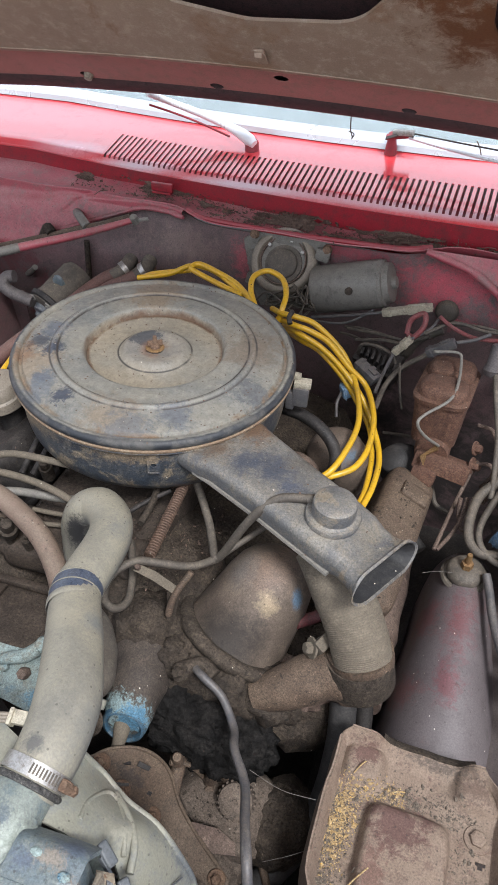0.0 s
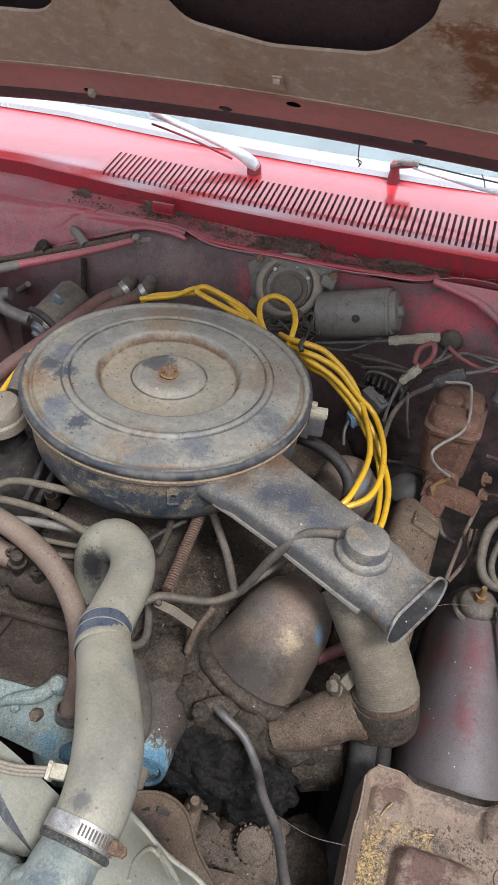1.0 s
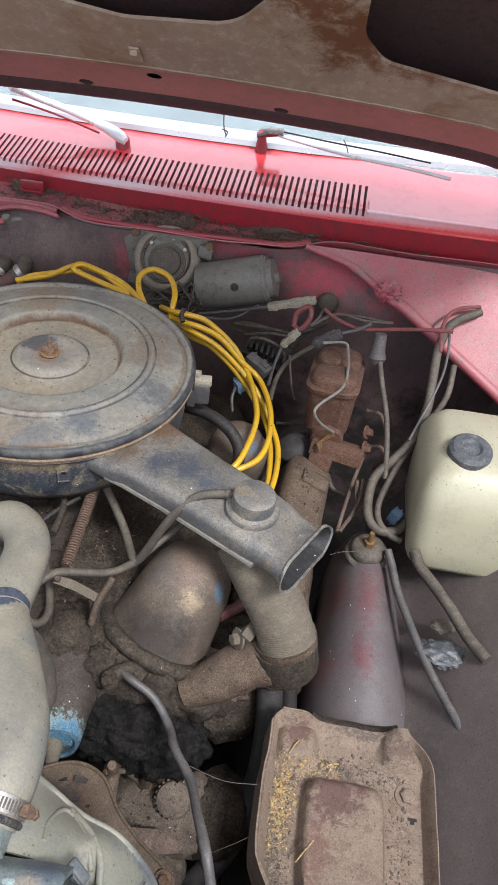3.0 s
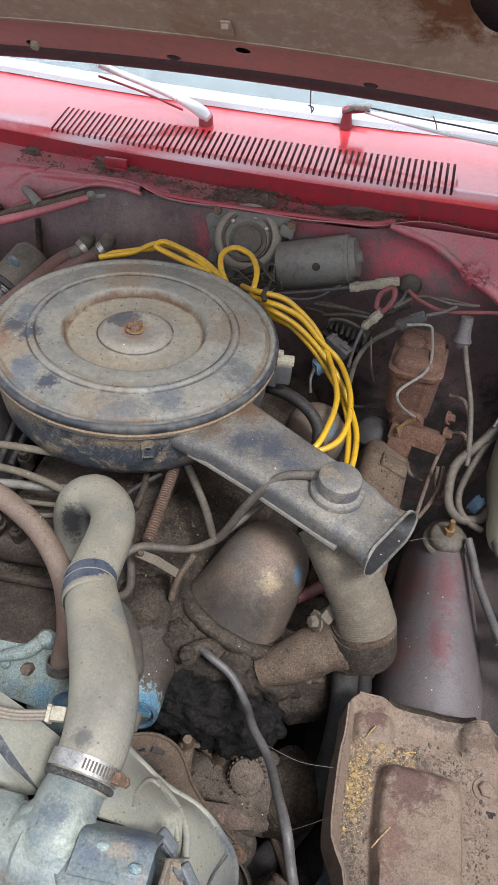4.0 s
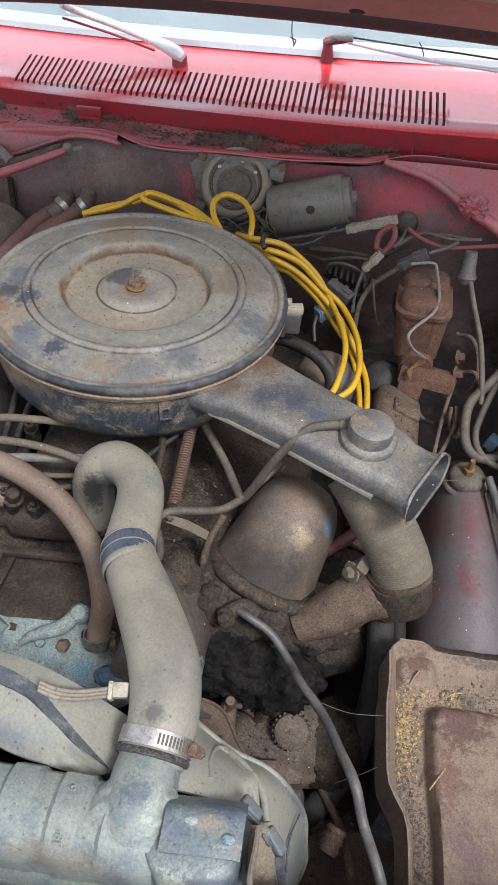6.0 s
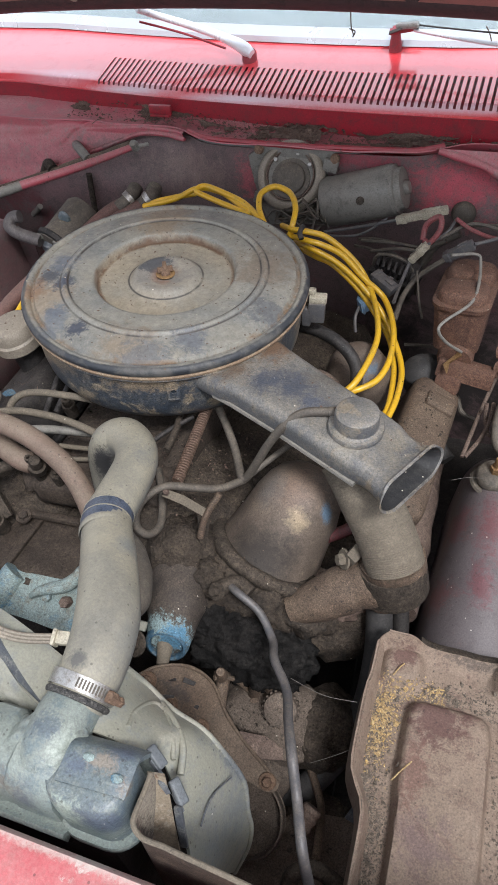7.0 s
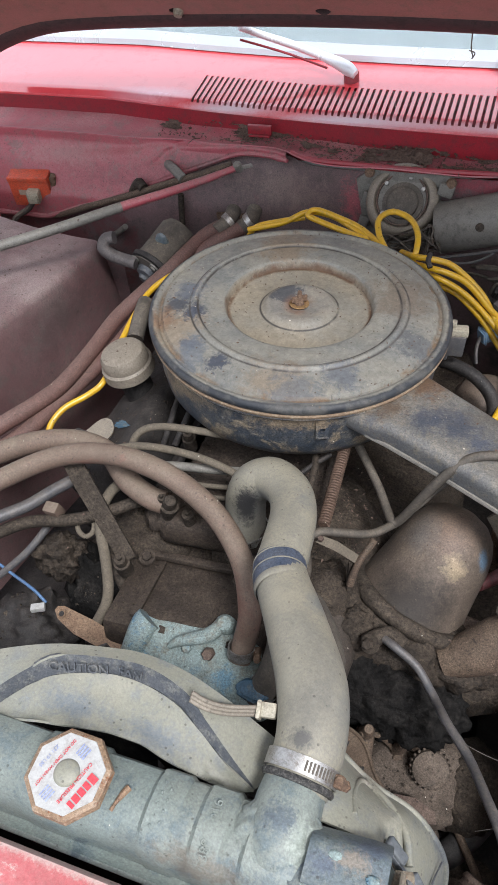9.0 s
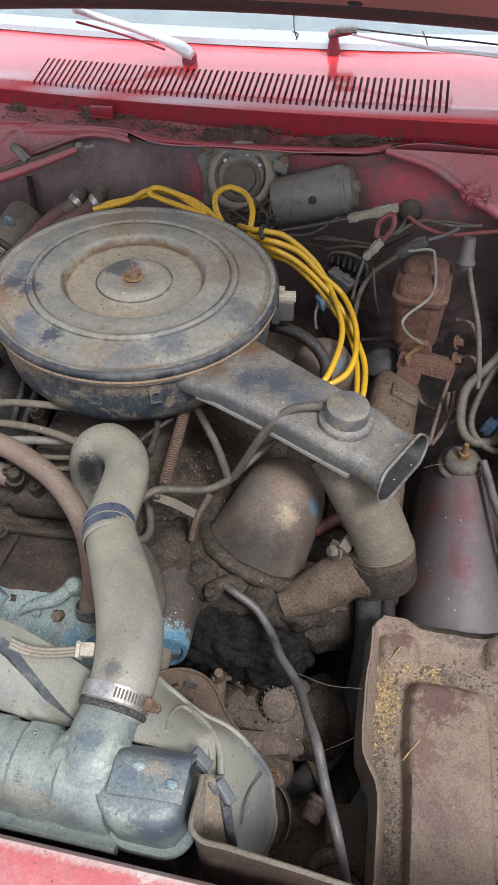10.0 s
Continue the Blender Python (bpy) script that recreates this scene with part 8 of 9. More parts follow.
part("top", merged(box((0.025, 0.016, 0.010), Matrix.Translation((0.209, 0.047, 0.913)) @ pose(0, 0, 0, 0, 3, 10), 0.002), box((0.010, 0.010, 0.009), pose(0.20, 0.05, 0.921), 0.002)), IVORY, switch, "chalky white plastic top")

# ---- yellow hose ----
yellow = thing("yellow_hose", "coiled bright yellow rubber hose with a black tie", "hose", (0.2, 0.15, 0.85))
part("run", tube([(-0.350, -0.166, 0.775), (-0.350, -0.146, 0.785), (-0.339, -0.121, 0.795), (-0.315, -0.091, 0.800), (-0.298, -0.071, 0.810), (-0.296, -0.034, 0.820), (-0.301, 0.011, 0.830), (-0.302, 0.059, 0.840), (-0.300, 0.119, 0.850), (-0.278, 0.161, 0.860), (-0.241, 0.224, 0.860), (-0.187, 0.280, 0.870), (-0.160, 0.282, 0.900), (-0.114, 0.283, 0.915), (-0.077, 0.294, 0.920)], 0.0048, 12, 6), YELLOW, yellow)
part("coil", tube([(-0.171, 0.270, 0.900), (-0.112, 0.277, 0.915), (-0.072, 0.294, 0.930), (-0.027, 0.287, 0.930), (0.012, 0.260, 0.928), (0.041, 0.235, 0.925), (-0.051, 0.271, 0.930), (-0.067, 0.277, 0.935), (-0.056, 0.289, 0.938), (-0.015, 0.276, 0.935), (0.027, 0.257, 0.930), (0.073, 0.210, 0.928)], 0.0048, 12, 6), YELLOW, yellow)
part("loop", tube([(0.079, 0.204, 0.925), (0.059, 0.237, 0.935), (0.052, 0.270, 0.943), (0.069, 0.294, 0.945), (0.099, 0.281, 0.942), (0.117, 0.248, 0.935), (0.120, 0.219, 0.922), (0.115, 0.214, 0.900)], 0.0048, 12, 6), YELLOW, yellow)
part("strand", tube([(0.095, 0.243, 0.905), (0.121, 0.213, 0.918), (0.151, 0.210, 0.918), (0.181, 0.217, 0.905), (0.226, 0.217, 0.865), (0.257, 0.193, 0.830), (0.281, 0.126, 0.825), (0.288, 0.075, 0.820), (0.279, 0.004, 0.815), (0.262, -0.020, 0.803), (0.236, -0.034, 0.790), (0.205, -0.040, 0.780)], 0.0048, 12, 6), YELLOW, yellow)
part("strand", tube([(0.111, 0.224, 0.900), (0.145, 0.199, 0.910), (0.174, 0.198, 0.905), (0.206, 0.205, 0.885), (0.241, 0.202, 0.850), (0.276, 0.198, 0.820), (0.303, 0.139, 0.810), (0.312, 0.073, 0.805), (0.304, 0.026, 0.800), (0.281, 0.000, 0.797), (0.252, -0.012, 0.790), (0.220, -0.020, 0.780)], 0.0048, 12, 6), YELLOW, yellow)
part("strand", tube([(0.120, 0.229, 0.885), (0.156, 0.200, 0.895), (0.198, 0.199, 0.875), (0.238, 0.197, 0.840), (0.277, 0.179, 0.805), (0.309, 0.144, 0.770), (0.327, 0.101, 0.755), (0.331, 0.038, 0.755), (0.326, -0.013, 0.755)], 0.0048, 12, 6), YELLOW, yellow)
part("strand", tube([(0.120, 0.241, 0.870), (0.160, 0.210, 0.875), (0.191, 0.206, 0.865), (0.233, 0.199, 0.830), (0.268, 0.187, 0.790), (0.296, 0.160, 0.765), (0.313, 0.111, 0.750), (0.321, 0.037, 0.750), (0.319, -0.005, 0.750)], 0.0047, 12, 6), YELLOW, yellow)
part("tie", tube([(0.145, 0.195, 0.936), (0.144, 0.180, 0.934), (0.149, 0.171, 0.928)], 0.004, 8, 3), BLACK, yellow, "black cable tie")

# ---- left side of the bay ----
hose_a = thing("heater_hose", "dusty red-brown heater hose arching to the thermostat", "heater hose", (0.033, -0.413, 0.745), "heater hoses")
part("hose", tube([(0.044, -0.413, 0.745), (0.047, -0.397, 0.765), (0.050, -0.380, 0.800), (0.032, -0.343, 0.832), (-0.003, -0.310, 0.855), (-0.041, -0.291, 0.872), (-0.089, -0.277, 0.885), (-0.147, -0.266, 0.885), (-0.206, -0.265, 0.875), (-0.259, -0.279, 0.862), (-0.308, -0.317, 0.850), (-0.351, -0.359, 0.840)], 0.0136, 18, 6), REDHOSE, hose_a)
hose_clamp((0.0455, -0.407, 0.758), (0.05, 0.35, 1), 0.0142, 200, hose_a)
hose_b = thing("heater_hose", "dusty red-brown heater hose with a steel end fitting", "heater hose", (-0.102, -0.272, 0.820), "heater hoses")
part("hose", tube([(-0.376, -0.300, 0.840), (-0.344, -0.267, 0.840), (-0.305, -0.241, 0.845), (-0.254, -0.223, 0.845), (-0.202, -0.226, 0.840), (-0.159, -0.257, 0.830), (-0.121, -0.272, 0.825), (-0.102, -0.272, 0.820)], 0.0150, 18, 6), REDHOSE, hose_b)
part("end_fitting", merged(lathe([(0, 0.03), (0.007, 0.03), (0.009, 0.024), (0.009, 0.010), (0.0125, 0.008), (0.0125, -0.012), (0, -0.012)], toward((-0.094, -0.274, 0.818), (0.35, -0.35, 0.85)), 14)), CASTING, hose_b, "steel end fitting")
line("heater_hose", "red-brown heater hose running to the firewall", [(-0.443, -0.235, 0.790), (-0.411, -0.187, 0.800), (-0.385, -0.133, 0.800), (-0.367, -0.079, 0.800), (-0.362, 0.006, 0.800), (-0.359, 0.096, 0.805), (-0.335, 0.154, 0.820), (-0.303, 0.210, 0.840), (-0.270, 0.297, 0.860), (-0.231, 0.329, 0.875)], 0.0130, FIREHOSE, "heater hose", "heater hoses", 16)
line("heater_hose", "red-brown heater hose running behind the cleaner", [(-0.432, -0.258, 0.775), (-0.391, -0.198, 0.780), (-0.373, -0.130, 0.780), (-0.356, -0.035, 0.780), (-0.338, 0.055, 0.785), (-0.334, 0.150, 0.790), (-0.307, 0.239, 0.820), (-0.236, 0.294, 0.860), (-0.194, 0.330, 0.875)], 0.0130, FIREHOSE, "heater hose", "heater hoses", 16)
line("crankcase_hose", "dusty dark grey breather hose", [(-0.278, 0.017, 0.835), (-0.284, 0.057, 0.850), (-0.289, 0.089, 0.855)], 0.013, DARKRUBBER, "hose", seg=14)
breather = thing("oil_breather", "dusty tan-grey round oil breather cap", "oil filler cap", (-0.256, -0.041, 0.81))
part("cap", lathe([(0, 0.026), (0.020, 0.0265), (0.032, 0.023), (0.036, 0.016), (0.0365, 0.004), (0.040, 0.001), (0.041, -0.014), (0.037, -0.018), (0.028, -0.02), (0, -0.02)], toward((-0.262, -0.045, 0.838), (-0.12, -0.12, 1)), 40), KHAKI, breather)
part("neck", lathe([(0.024, -0.07), (0.024, -0.018), (0, -0.018)], toward((-0.262, -0.045, 0.838), (-0.12, -0.12, 1)), 24), BLACK, breather)
solo("gasket_scrap", slab([(-0.280, -0.165, 0.800), (-0.264, -0.139, 0.806), (-0.248, -0.138, 0.806), (-0.239, -0.154, 0.800), (-0.251, -0.171, 0.790), (-0.267, -0.174, 0.795)], 0.004, 1.0), KHAKI, "tan crumbling bracket end beside the valve cover", "bracket")
solo("dark_tab", slab([(-0.291, -0.180, 0.815), (-0.281, -0.173, 0.815), (-0.230, -0.183, 0.815), (-0.239, -0.191, 0.813), (-0.274, -0.186, 0.813)], 0.004), BLACK, "dark metal tab on the hose", "tab")
solo("paint_chip", lump((-0.237, -0.132, 0.795), (0.009, 0.007, 0.0015), 80, 0.55, 2.2, 4), ENGBLUE, "blue paint chip on the valve cover", "paint chip")
for lab, pts, r, mat in (
    ("pale dusty steel fuel pipe", [(-0.177, -0.209, 0.830), (-0.174, -0.196, 0.845), (-0.161, -0.186, 0.855), (-0.136, -0.180, 0.860), (-0.097, -0.176, 0.860), (-0.041, -0.160, 0.845), (0.017, -0.145, 0.830)], 0.0052, DUCT),
    ("dusty grey bent vacuum pipe", [(-0.197, -0.231, 0.850), (-0.153, -0.217, 0.855), (-0.098, -0.214, 0.855), (-0.050, -0.217, 0.850), (-0.003, -0.225, 0.840), (0.043, -0.231, 0.820)], 0.0052, DUCT),
    ("dusty grey bent vacuum pipe", [(-0.157, -0.236, 0.830), (-0.116, -0.219, 0.830), (-0.056, -0.210, 0.830), (0.014, -0.189, 0.820)], 0.006, MOTORGREY),
    ("thin dusty steel vacuum pipe", [(-0.097, -0.217, 0.800), (-0.058, -0.213, 0.800), (0.009, -0.201, 0.800)], 0.0035, DUCT),
    ("thin dusty steel vacuum pipe", [(-0.092, -0.232, 0.790), (-0.055, -0.224, 0.790), (0.011, -0.207, 0.790)], 0.0035, DUCT),
    ("pale dusty bent steel pipe", [(-0.142, -0.241, 0.800), (-0.181, -0.243, 0.800), (-0.195, -0.266, 0.790), (-0.191, -0.298, 0.775), (-0.167, -0.338, 0.750), (-0.154, -0.371, 0.725), (-0.163, -0.401, 0.700)], 0.0072, DUCT),
    ("grey pipe below the hoses", [(-0.359, -0.385, 0.800), (-0.312, -0.338, 0.800), (-0.286, -0.311, 0.800), (-0.266, -0.278, 0.800), (-0.244, -0.247, 0.800)], 0.0085, GREYCABLE),
    ("dusty grey-brown rubber hose", [(-0.331, -0.354, 0.770), (-0.285, -0.324, 0.780), (-0.234, -0.306, 0.780), (-0.192, -0.287, 0.785), (-0.154, -0.260, 0.790), (-0.121, -0.240, 0.790)], 0.0085, CASTING),
    ("dusty grey sheathed cable", [(-0.337, -0.385, 0.700), (-0.296, -0.347, 0.730), (-0.276, -0.317, 0.750), (-0.266, -0.296, 0.765)], 0.0055, GREYCABLE),
    ("thin bright blue loose wire", [(-0.350, -0.355, 0.720), (-0.306, -0.368, 0.715), (-0.265, -0.380, 0.710), (-0.244, -0.388, 0.700)], 0.0022, WIREBLUE),
    ("short dusty brown steel rod", [(-0.315, -0.399, 0.660), (-0.294, -0.410, 0.650), (-0.266, -0.423, 0.640)], 0.007, CASTING),
    ("short dark dusty pipe", [(-0.179, -0.310, 0.700), (-0.152, -0.333, 0.690), (-0.128, -0.352, 0.680)], 0.009, CASTING),
    ("dark pipe under the cleaner", [(-0.161, -0.152, 0.790), (-0.161, -0.113, 0.810), (-0.164, -0.075, 0.820)], 0.005, BLACK),
    ("dark pipe under the cleaner", [(-0.145, -0.148, 0.790), (-0.139, -0.114, 0.810), (-0.137, -0.081, 0.820)], 0.005, BLACK),
    ("dark linkage rod under the cleaner", [(0.071, -0.213, 0.830), (0.069, -0.173, 0.830), (0.060, -0.134, 0.830)], 0.005, CASTING),
    ("dark linkage rod under the cleaner", [(0.048, -0.199, 0.830), (0.060, -0.176, 0.830), (0.082, -0.144, 0.830)], 0.0035, BLACK),
):
    line("pipe", lab, pts, r, mat, "pipe", "pipes beside the intake", 10)
solo("hose_strap", slab([(-0.249, -0.263, 0.848), (-0.228, -0.251, 0.850), (-0.210, -0.267, 0.848), (-0.138, -0.312, 0.745), (-0.153, -0.327, 0.740), (-0.229, -0.281, 0.835)], 0.005), CASTING, "dusty grey flat support strap", "strap")
solo("clip_block", box((0.020, 0.016, 0.026), toward((-0.254, -0.303, 0.790), (0, -0.3, 1)), 0.003), REDHOSE, "small peach-coloured plastic hose clip", "clip")
solo("eye_ring", tube([(-0.208, -0.313, 0.762), (-0.217, -0.311, 0.766), (-0.224, -0.303, 0.770), (-0.224, -0.293, 0.774), (-0.217, -0.288, 0.776), (-0.207, -0.291, 0.774), (-0.201, -0.298, 0.770), (-0.201, -0.307, 0.765), (-0.208, -0.313, 0.762)], 0.0035, 10, 4), DUCT, "dusty tan steel eye ring", "ring")
connector("wire_end", "white plastic loose wire end", (-0.259, -0.402, 0.700), (-0.242, -0.394, 0.700), 0.010, 0.008, CAPWHITE, False)
rusty = thing("rusty_lever", "rusty tan flat lever bracket beside the shroud", "bracket", (-0.155, -0.409, 0.710))
part("blade", slab([(-0.214, -0.405, 0.722), (-0.213, -0.399, 0.722), (-0.205, -0.396, 0.722), (-0.163, -0.400, 0.714), (-0.115, -0.409, 0.704), (-0.089, -0.417, 0.698), (-0.115, -0.423, 0.698), (-0.146, -0.427, 0.702), (-0.180, -0.424, 0.712), (-0.206, -0.414, 0.720)], 0.004), LEVER, rusty)
# Black disc on the uncut blade paints in the hole's shade.
part("eye", lathe([(0, 0.0008), (0.0032, 0.0008), (0.0036, 0.0), (0, -0.0004)], toward((-0.202, -0.408, 0.723), (0.0, -0.35, 0.94)), 14), BLACK, rusty, "black disc drawn for the bolt hole")
part("rim", lathe([(0.0036, 0.0006), (0.0046, 0.0016), (0.0058, 0.0006), (0.0058, -0.001), (0.0036, -0.001)], toward((-0.202, -0.408, 0.723), (0.0, -0.35, 0.94)), 18, True), LEVER, rusty, "worn rim round the hole")
strap = thing("wire_loom", "three tan tubes side by side with a pale connector", "wire loom", (0.1, -0.54, 0.9))
for k in range(3):
    part("loom", tube([Vector(p) + k * Vector((-0.0003, -0.0022, -0.0022)) for p in ((0.074, -0.556, 0.964), (0.086, -0.556, 0.956), (0.102, -0.551, 0.946), (0.125, -0.540, 0.937))], 0.0019, 10), KHAKI, strap)
part("plug", merged(box((0.017, 0.0125, 0.010), toward((0.131, -0.540, 0.935), (0, -0.3, 1), 8), 0.0025), box((0.004, 0.015, 0.012), toward((0.125, -0.542, 0.936), (0, -0.3, 1), 8), 0.0015)), IVORY, strap, "white plastic connector")

# firewall, left part
valve = thing("heater_valve", "grey-blue heater control valve on the firewall", "heater valve", (-0.37, 0.30, 0.82))
HVM = toward((-0.345, 0.240, 0.830), (-0.34, -0.85, -0.40))
part("can", lathe([(0, 0.022), (0.020, 0.022), (0.027, 0.019), (0.036, 0.017), (0.039, 0.012), (0.038, 0.004), (0.036, -0.004), (0.036, -0.07), (0.030, -0.08), (0, -0.08)], HVM, 40), DARKRUBBER, valve)
part("rim", lathe([(0.036, 0.016), (0.042, 0.014), (0.043, 0.006), (0.038, 0.003)], HVM, 40, True), BLACK, valve)
part("nose", lathe([(0, 0.040), (0.008, 0.040), (0.011, 0.034), (0.019, 0.031), (0.022, 0.021), (0, 0.021)], HVM, 24), SHROUDEDGE, valve, "dull blue-grey nose")
for a in (40, 130, 220, 310):
    part("bolt", bolt_mesh(tuple(HVM @ Vector((0.031 * math.cos(radians(a)), 0.031 * math.sin(radians(a)), 0.018))), HVM.to_3x3() @ Vector((0, 0, 1)), 0.0055, 0.005), MOTORGREY, valve)
part("elbow_pipe", tube([(-0.417, 0.236, 0.875), (-0.432, 0.232, 0.872), (-0.433, 0.219, 0.862), (-0.418, 0.216, 0.852), (-0.397, 0.217, 0.845), (-0.371, 0.217, 0.840)], 0.0115, 16, 6), PIPEGREY, valve)
part("patch", lump(HVM @ Vector((0.012, 0.034, -0.03)), (0.012, 0.005, 0.014), 81, 0.2, 3, 3), TANKEND, valve, "green-blue stain")
nip = thing("heater_nipples", "rusty heater core plate with clamped hose ends", "heater fitting", (-0.23, 0.38, 0.88))
part("plate", slab([(-0.283, 0.400, 0.855), (-0.203, 0.400, 0.858), (-0.201, 0.400, 0.835), (-0.279, 0.400, 0.832)], 0.006), RUST, nip)
for p, q in (((-0.228, 0.322, 0.882), (-0.244, 0.304, 0.870)), ((-0.191, 0.330, 0.882), (-0.207, 0.322, 0.870))):
    part("hose_end", tube([Vector(p) + Vector((0, 0.03, 0.006)), p, q], 0.014, 14), DARKRUBBER, nip)
    part("clamp", lathe([(0.0142, -0.005), (0.0158, -0.005), (0.0158, 0.005), (0.0142, 0.005)], toward(p, Vector(q) - Vector(p)), 24, True), STEEL, nip)
rod = thing("prop_rod", "long hood prop rod, bare grey metal and faded red paint", "prop rod", (-0.390, 0.209, 0.945))
part("bare_length", tube([(-0.625, 0.012, 0.925), (-0.533, 0.076, 0.935), (-0.461, 0.139, 0.940), (-0.405, 0.195, 0.944), (-0.379, 0.220, 0.946)], 0.0085, 12), MOTORGREY, rod, "bare grey end of the rod")
part("painted_length", tube([(-0.380, 0.220, 0.946), (-0.313, 0.276, 0.952), (-0.262, 0.318, 0.959), (-0.220, 0.354, 0.966)], 0.0078, 12, radii=[0.0078, 0.0074, 0.0066, 0.0055]), BAYRED, rod, "faded red end of the rod")
part("end_fitting", merged(lathe([(0, 0.008), (0.006, 0.008), (0.0085, 0.003), (0.0085, -0.008), (0, -0.008)], toward((-0.216, 0.357, 0.968), (0, -0.6, 0.8)), 14), box((0.024, 0.010, 0.004), pose(-0.204, 0.364, 0.966, 0, 0, 35), 0.0015)), MOTORGREY, rod, "worn grey end fitting")
line("wiring_harness", "dusty black wiring harness along the firewall", [(-0.883, 0.400, 0.801), (-0.748, 0.400, 0.812), (-0.658, 0.390, 0.813), (-0.567, 0.385, 0.843), (-0.448, 0.380, 0.884), (-0.365, 0.380, 0.914), (-0.308, 0.385, 0.931), (-0.241, 0.390, 0.955)], 0.0062, COVERBROWN, "wiring harness", "wiring harnesses", 10, wob=0.15)
module = thing("orange_module", "dusty orange ignition module box with ivory plug", "ignition module", (-0.682, 0.400, 0.865))
OM = Matrix.Translation((-0.686, 0.395, 0.870)) @ pose(0, 0, 0, 12, 3, 14)
part("case", merged(box((0.082, 0.032, 0.066), OM, 0.003), box((0.082, 0.006, 0.010), OM @ pose(0, -0.015, 0.030), 0.002)), ORANGE, module)
part("bracket", merged(box((0.012, 0.04, 0.07), OM @ pose(0.048, 0.012, -0.006), 0.003)), RUST, module, "rusty side bracket")
part("plug", merged(box((0.026, 0.02, 0.026), OM @ pose(0.008, -0.024, -0.002), 0.004), box((0.02, 0.006, 0.02), OM @ pose(0.008, -0.034, -0.002), 0.002)), IVORY, module, "ivory wire plug")
part("mark", box((0.018, 0.001, 0.012), OM @ pose(-0.015, -0.0165, 0.0), 0.0), HOODIN, module, "worn grey label")
part("lead", tube([(-0.669, 0.370, 0.860), (-0.693, 0.370, 0.835), (-0.720, 0.360, 0.819), (-0.745, 0.350, 0.789), (-0.752, 0.330, 0.773)], 0.006, 8, 5), DARKRUBBER, module, "black lead")
for lab, pts, r, mat in (
    ("small dusty pipe stub on the firewall", [(-0.387, 0.430, 0.926), (-0.361, 0.400, 0.932), (-0.335, 0.380, 0.924)], 0.009, MOTORGREY),
    ("dusty cable clip on the firewall", [(-0.355, 0.400, 0.883), (-0.359, 0.400, 0.842), (-0.359, 0.390, 0.786), (-0.369, 0.380, 0.752)], 0.006, CASTING),
    ("small dusty pipe stub on the firewall", [(-0.518, 0.400, 0.781), (-0.496, 0.390, 0.798), (-0.479, 0.380, 0.813)], 0.006, MOTORGREY),
    ("short dusty hose loop stub", [(-0.460, 0.400, 0.873), (-0.436, 0.390, 0.903), (-0.421, 0.380, 0.898)], 0.010, CASTING),
):
    line("pipe_stub", lab, pts, r, mat, "pipe stub", "firewall stubs", 10)
solo("lip_clip", merged(box((0.045, 0.008, 0.018), Matrix.Translation((-0.215, 0.478, 0.983)), 0.002), box((0.04, 0.012, 0.004), Matrix.Translation((-0.214, 0.474, 0.975)), 0.001)), LIPRED, "small dusty red clip on the cowl lip", "clip")

# ---- wipers ----
wa = thing("wiper", "satin metal wiper arm parked across the windshield", "windshield wiper", (-0.072, 0.576, 1.055), "windshield wipers")
part("arm", tube([(-0.067, 0.596, 1.045), (-0.082, 0.602, 1.052), (-0.108, 0.616, 1.058), (-0.158, 0.630, 1.070), (-0.206, 0.614, 1.090), (-0.243, 0.592, 1.108), (-0.270, 0.556, 1.130)], 0.006, 14, 6, radii=[0.008, 0.0120, 0.0115, 0.0085, 0.0075, 0.0068, 0.0062, 0.0058]), WIPERMETAL, wa)
part("hub", lathe([(0, 0.016), (0.010, 0.015), (0.014, 0.008), (0.015, -0.02), (0, -0.02)], Matrix.Translation((-0.077, 0.610, 1.035)), 24), LIPRED, wa, "faded red wiper pivot")
# Thin red tube stands for the paint's reflection below the arm.
part("blade", tube([(-0.121, 0.602, 1.052), (-0.194, 0.606, 1.072), (-0.243, 0.595, 1.088), (-0.274, 0.566, 1.106)], 0.0022, 8, 4), LIPRED, wa, "red reflection line added under the arm")


wb = thing("wiper", "dark red wiper pivot with satin arm", "windshield wiper", (0.199, 0.664, 1.060), "windshield wipers")
part("head", merged(box((0.05, 0.016, 0.008), Matrix.Translation((0.207, 0.640, 1.078)) @ pose(0, 0, 0, 0, -8, 8), 0.002), lathe([(0, 0.030), (0.007, 0.028), (0.009, 0.012), (0.011, 0.0), (0.012, -0.012), (0, -0.012)], Matrix.Translation((0.191, 0.655, 1.050)), 20)), LIPRED, wb, "faded red wiper head")
part("frame", loft([[Vector(p) + Vector(o) for o in ((0, -0.003, 0), (0, 0.003, 0.003), (0, 0.003, -0.003))] for p in ((0.188, 0.600, 1.083), (0.211, 0.623, 1.086), (0.236, 0.619, 1.086))]), BLACK, wb)
part("clip", box((0.040, 0.012, 0.010), pose(0.216, 0.622, 1.090, 0, -6, -8), 0.003, 2), STEEL, wb, "worn metal arm clip")
part("arm", tube([(0.228, 0.625, 1.082), (0.306, 0.588, 1.082), (0.384, 0.558, 1.082), (0.478, 0.535, 1.082), (0.547, 0.516, 1.080)], 0.0034, 10, 5), WIPERMETAL, wb)
part("blade", tube([(0.235, 0.624, 1.090), (0.324, 0.601, 1.090), (0.419, 0.574, 1.092), (0.510, 0.543, 1.094)], 0.0015, 8, 5), BLACK, wb, "dark rubber blade")

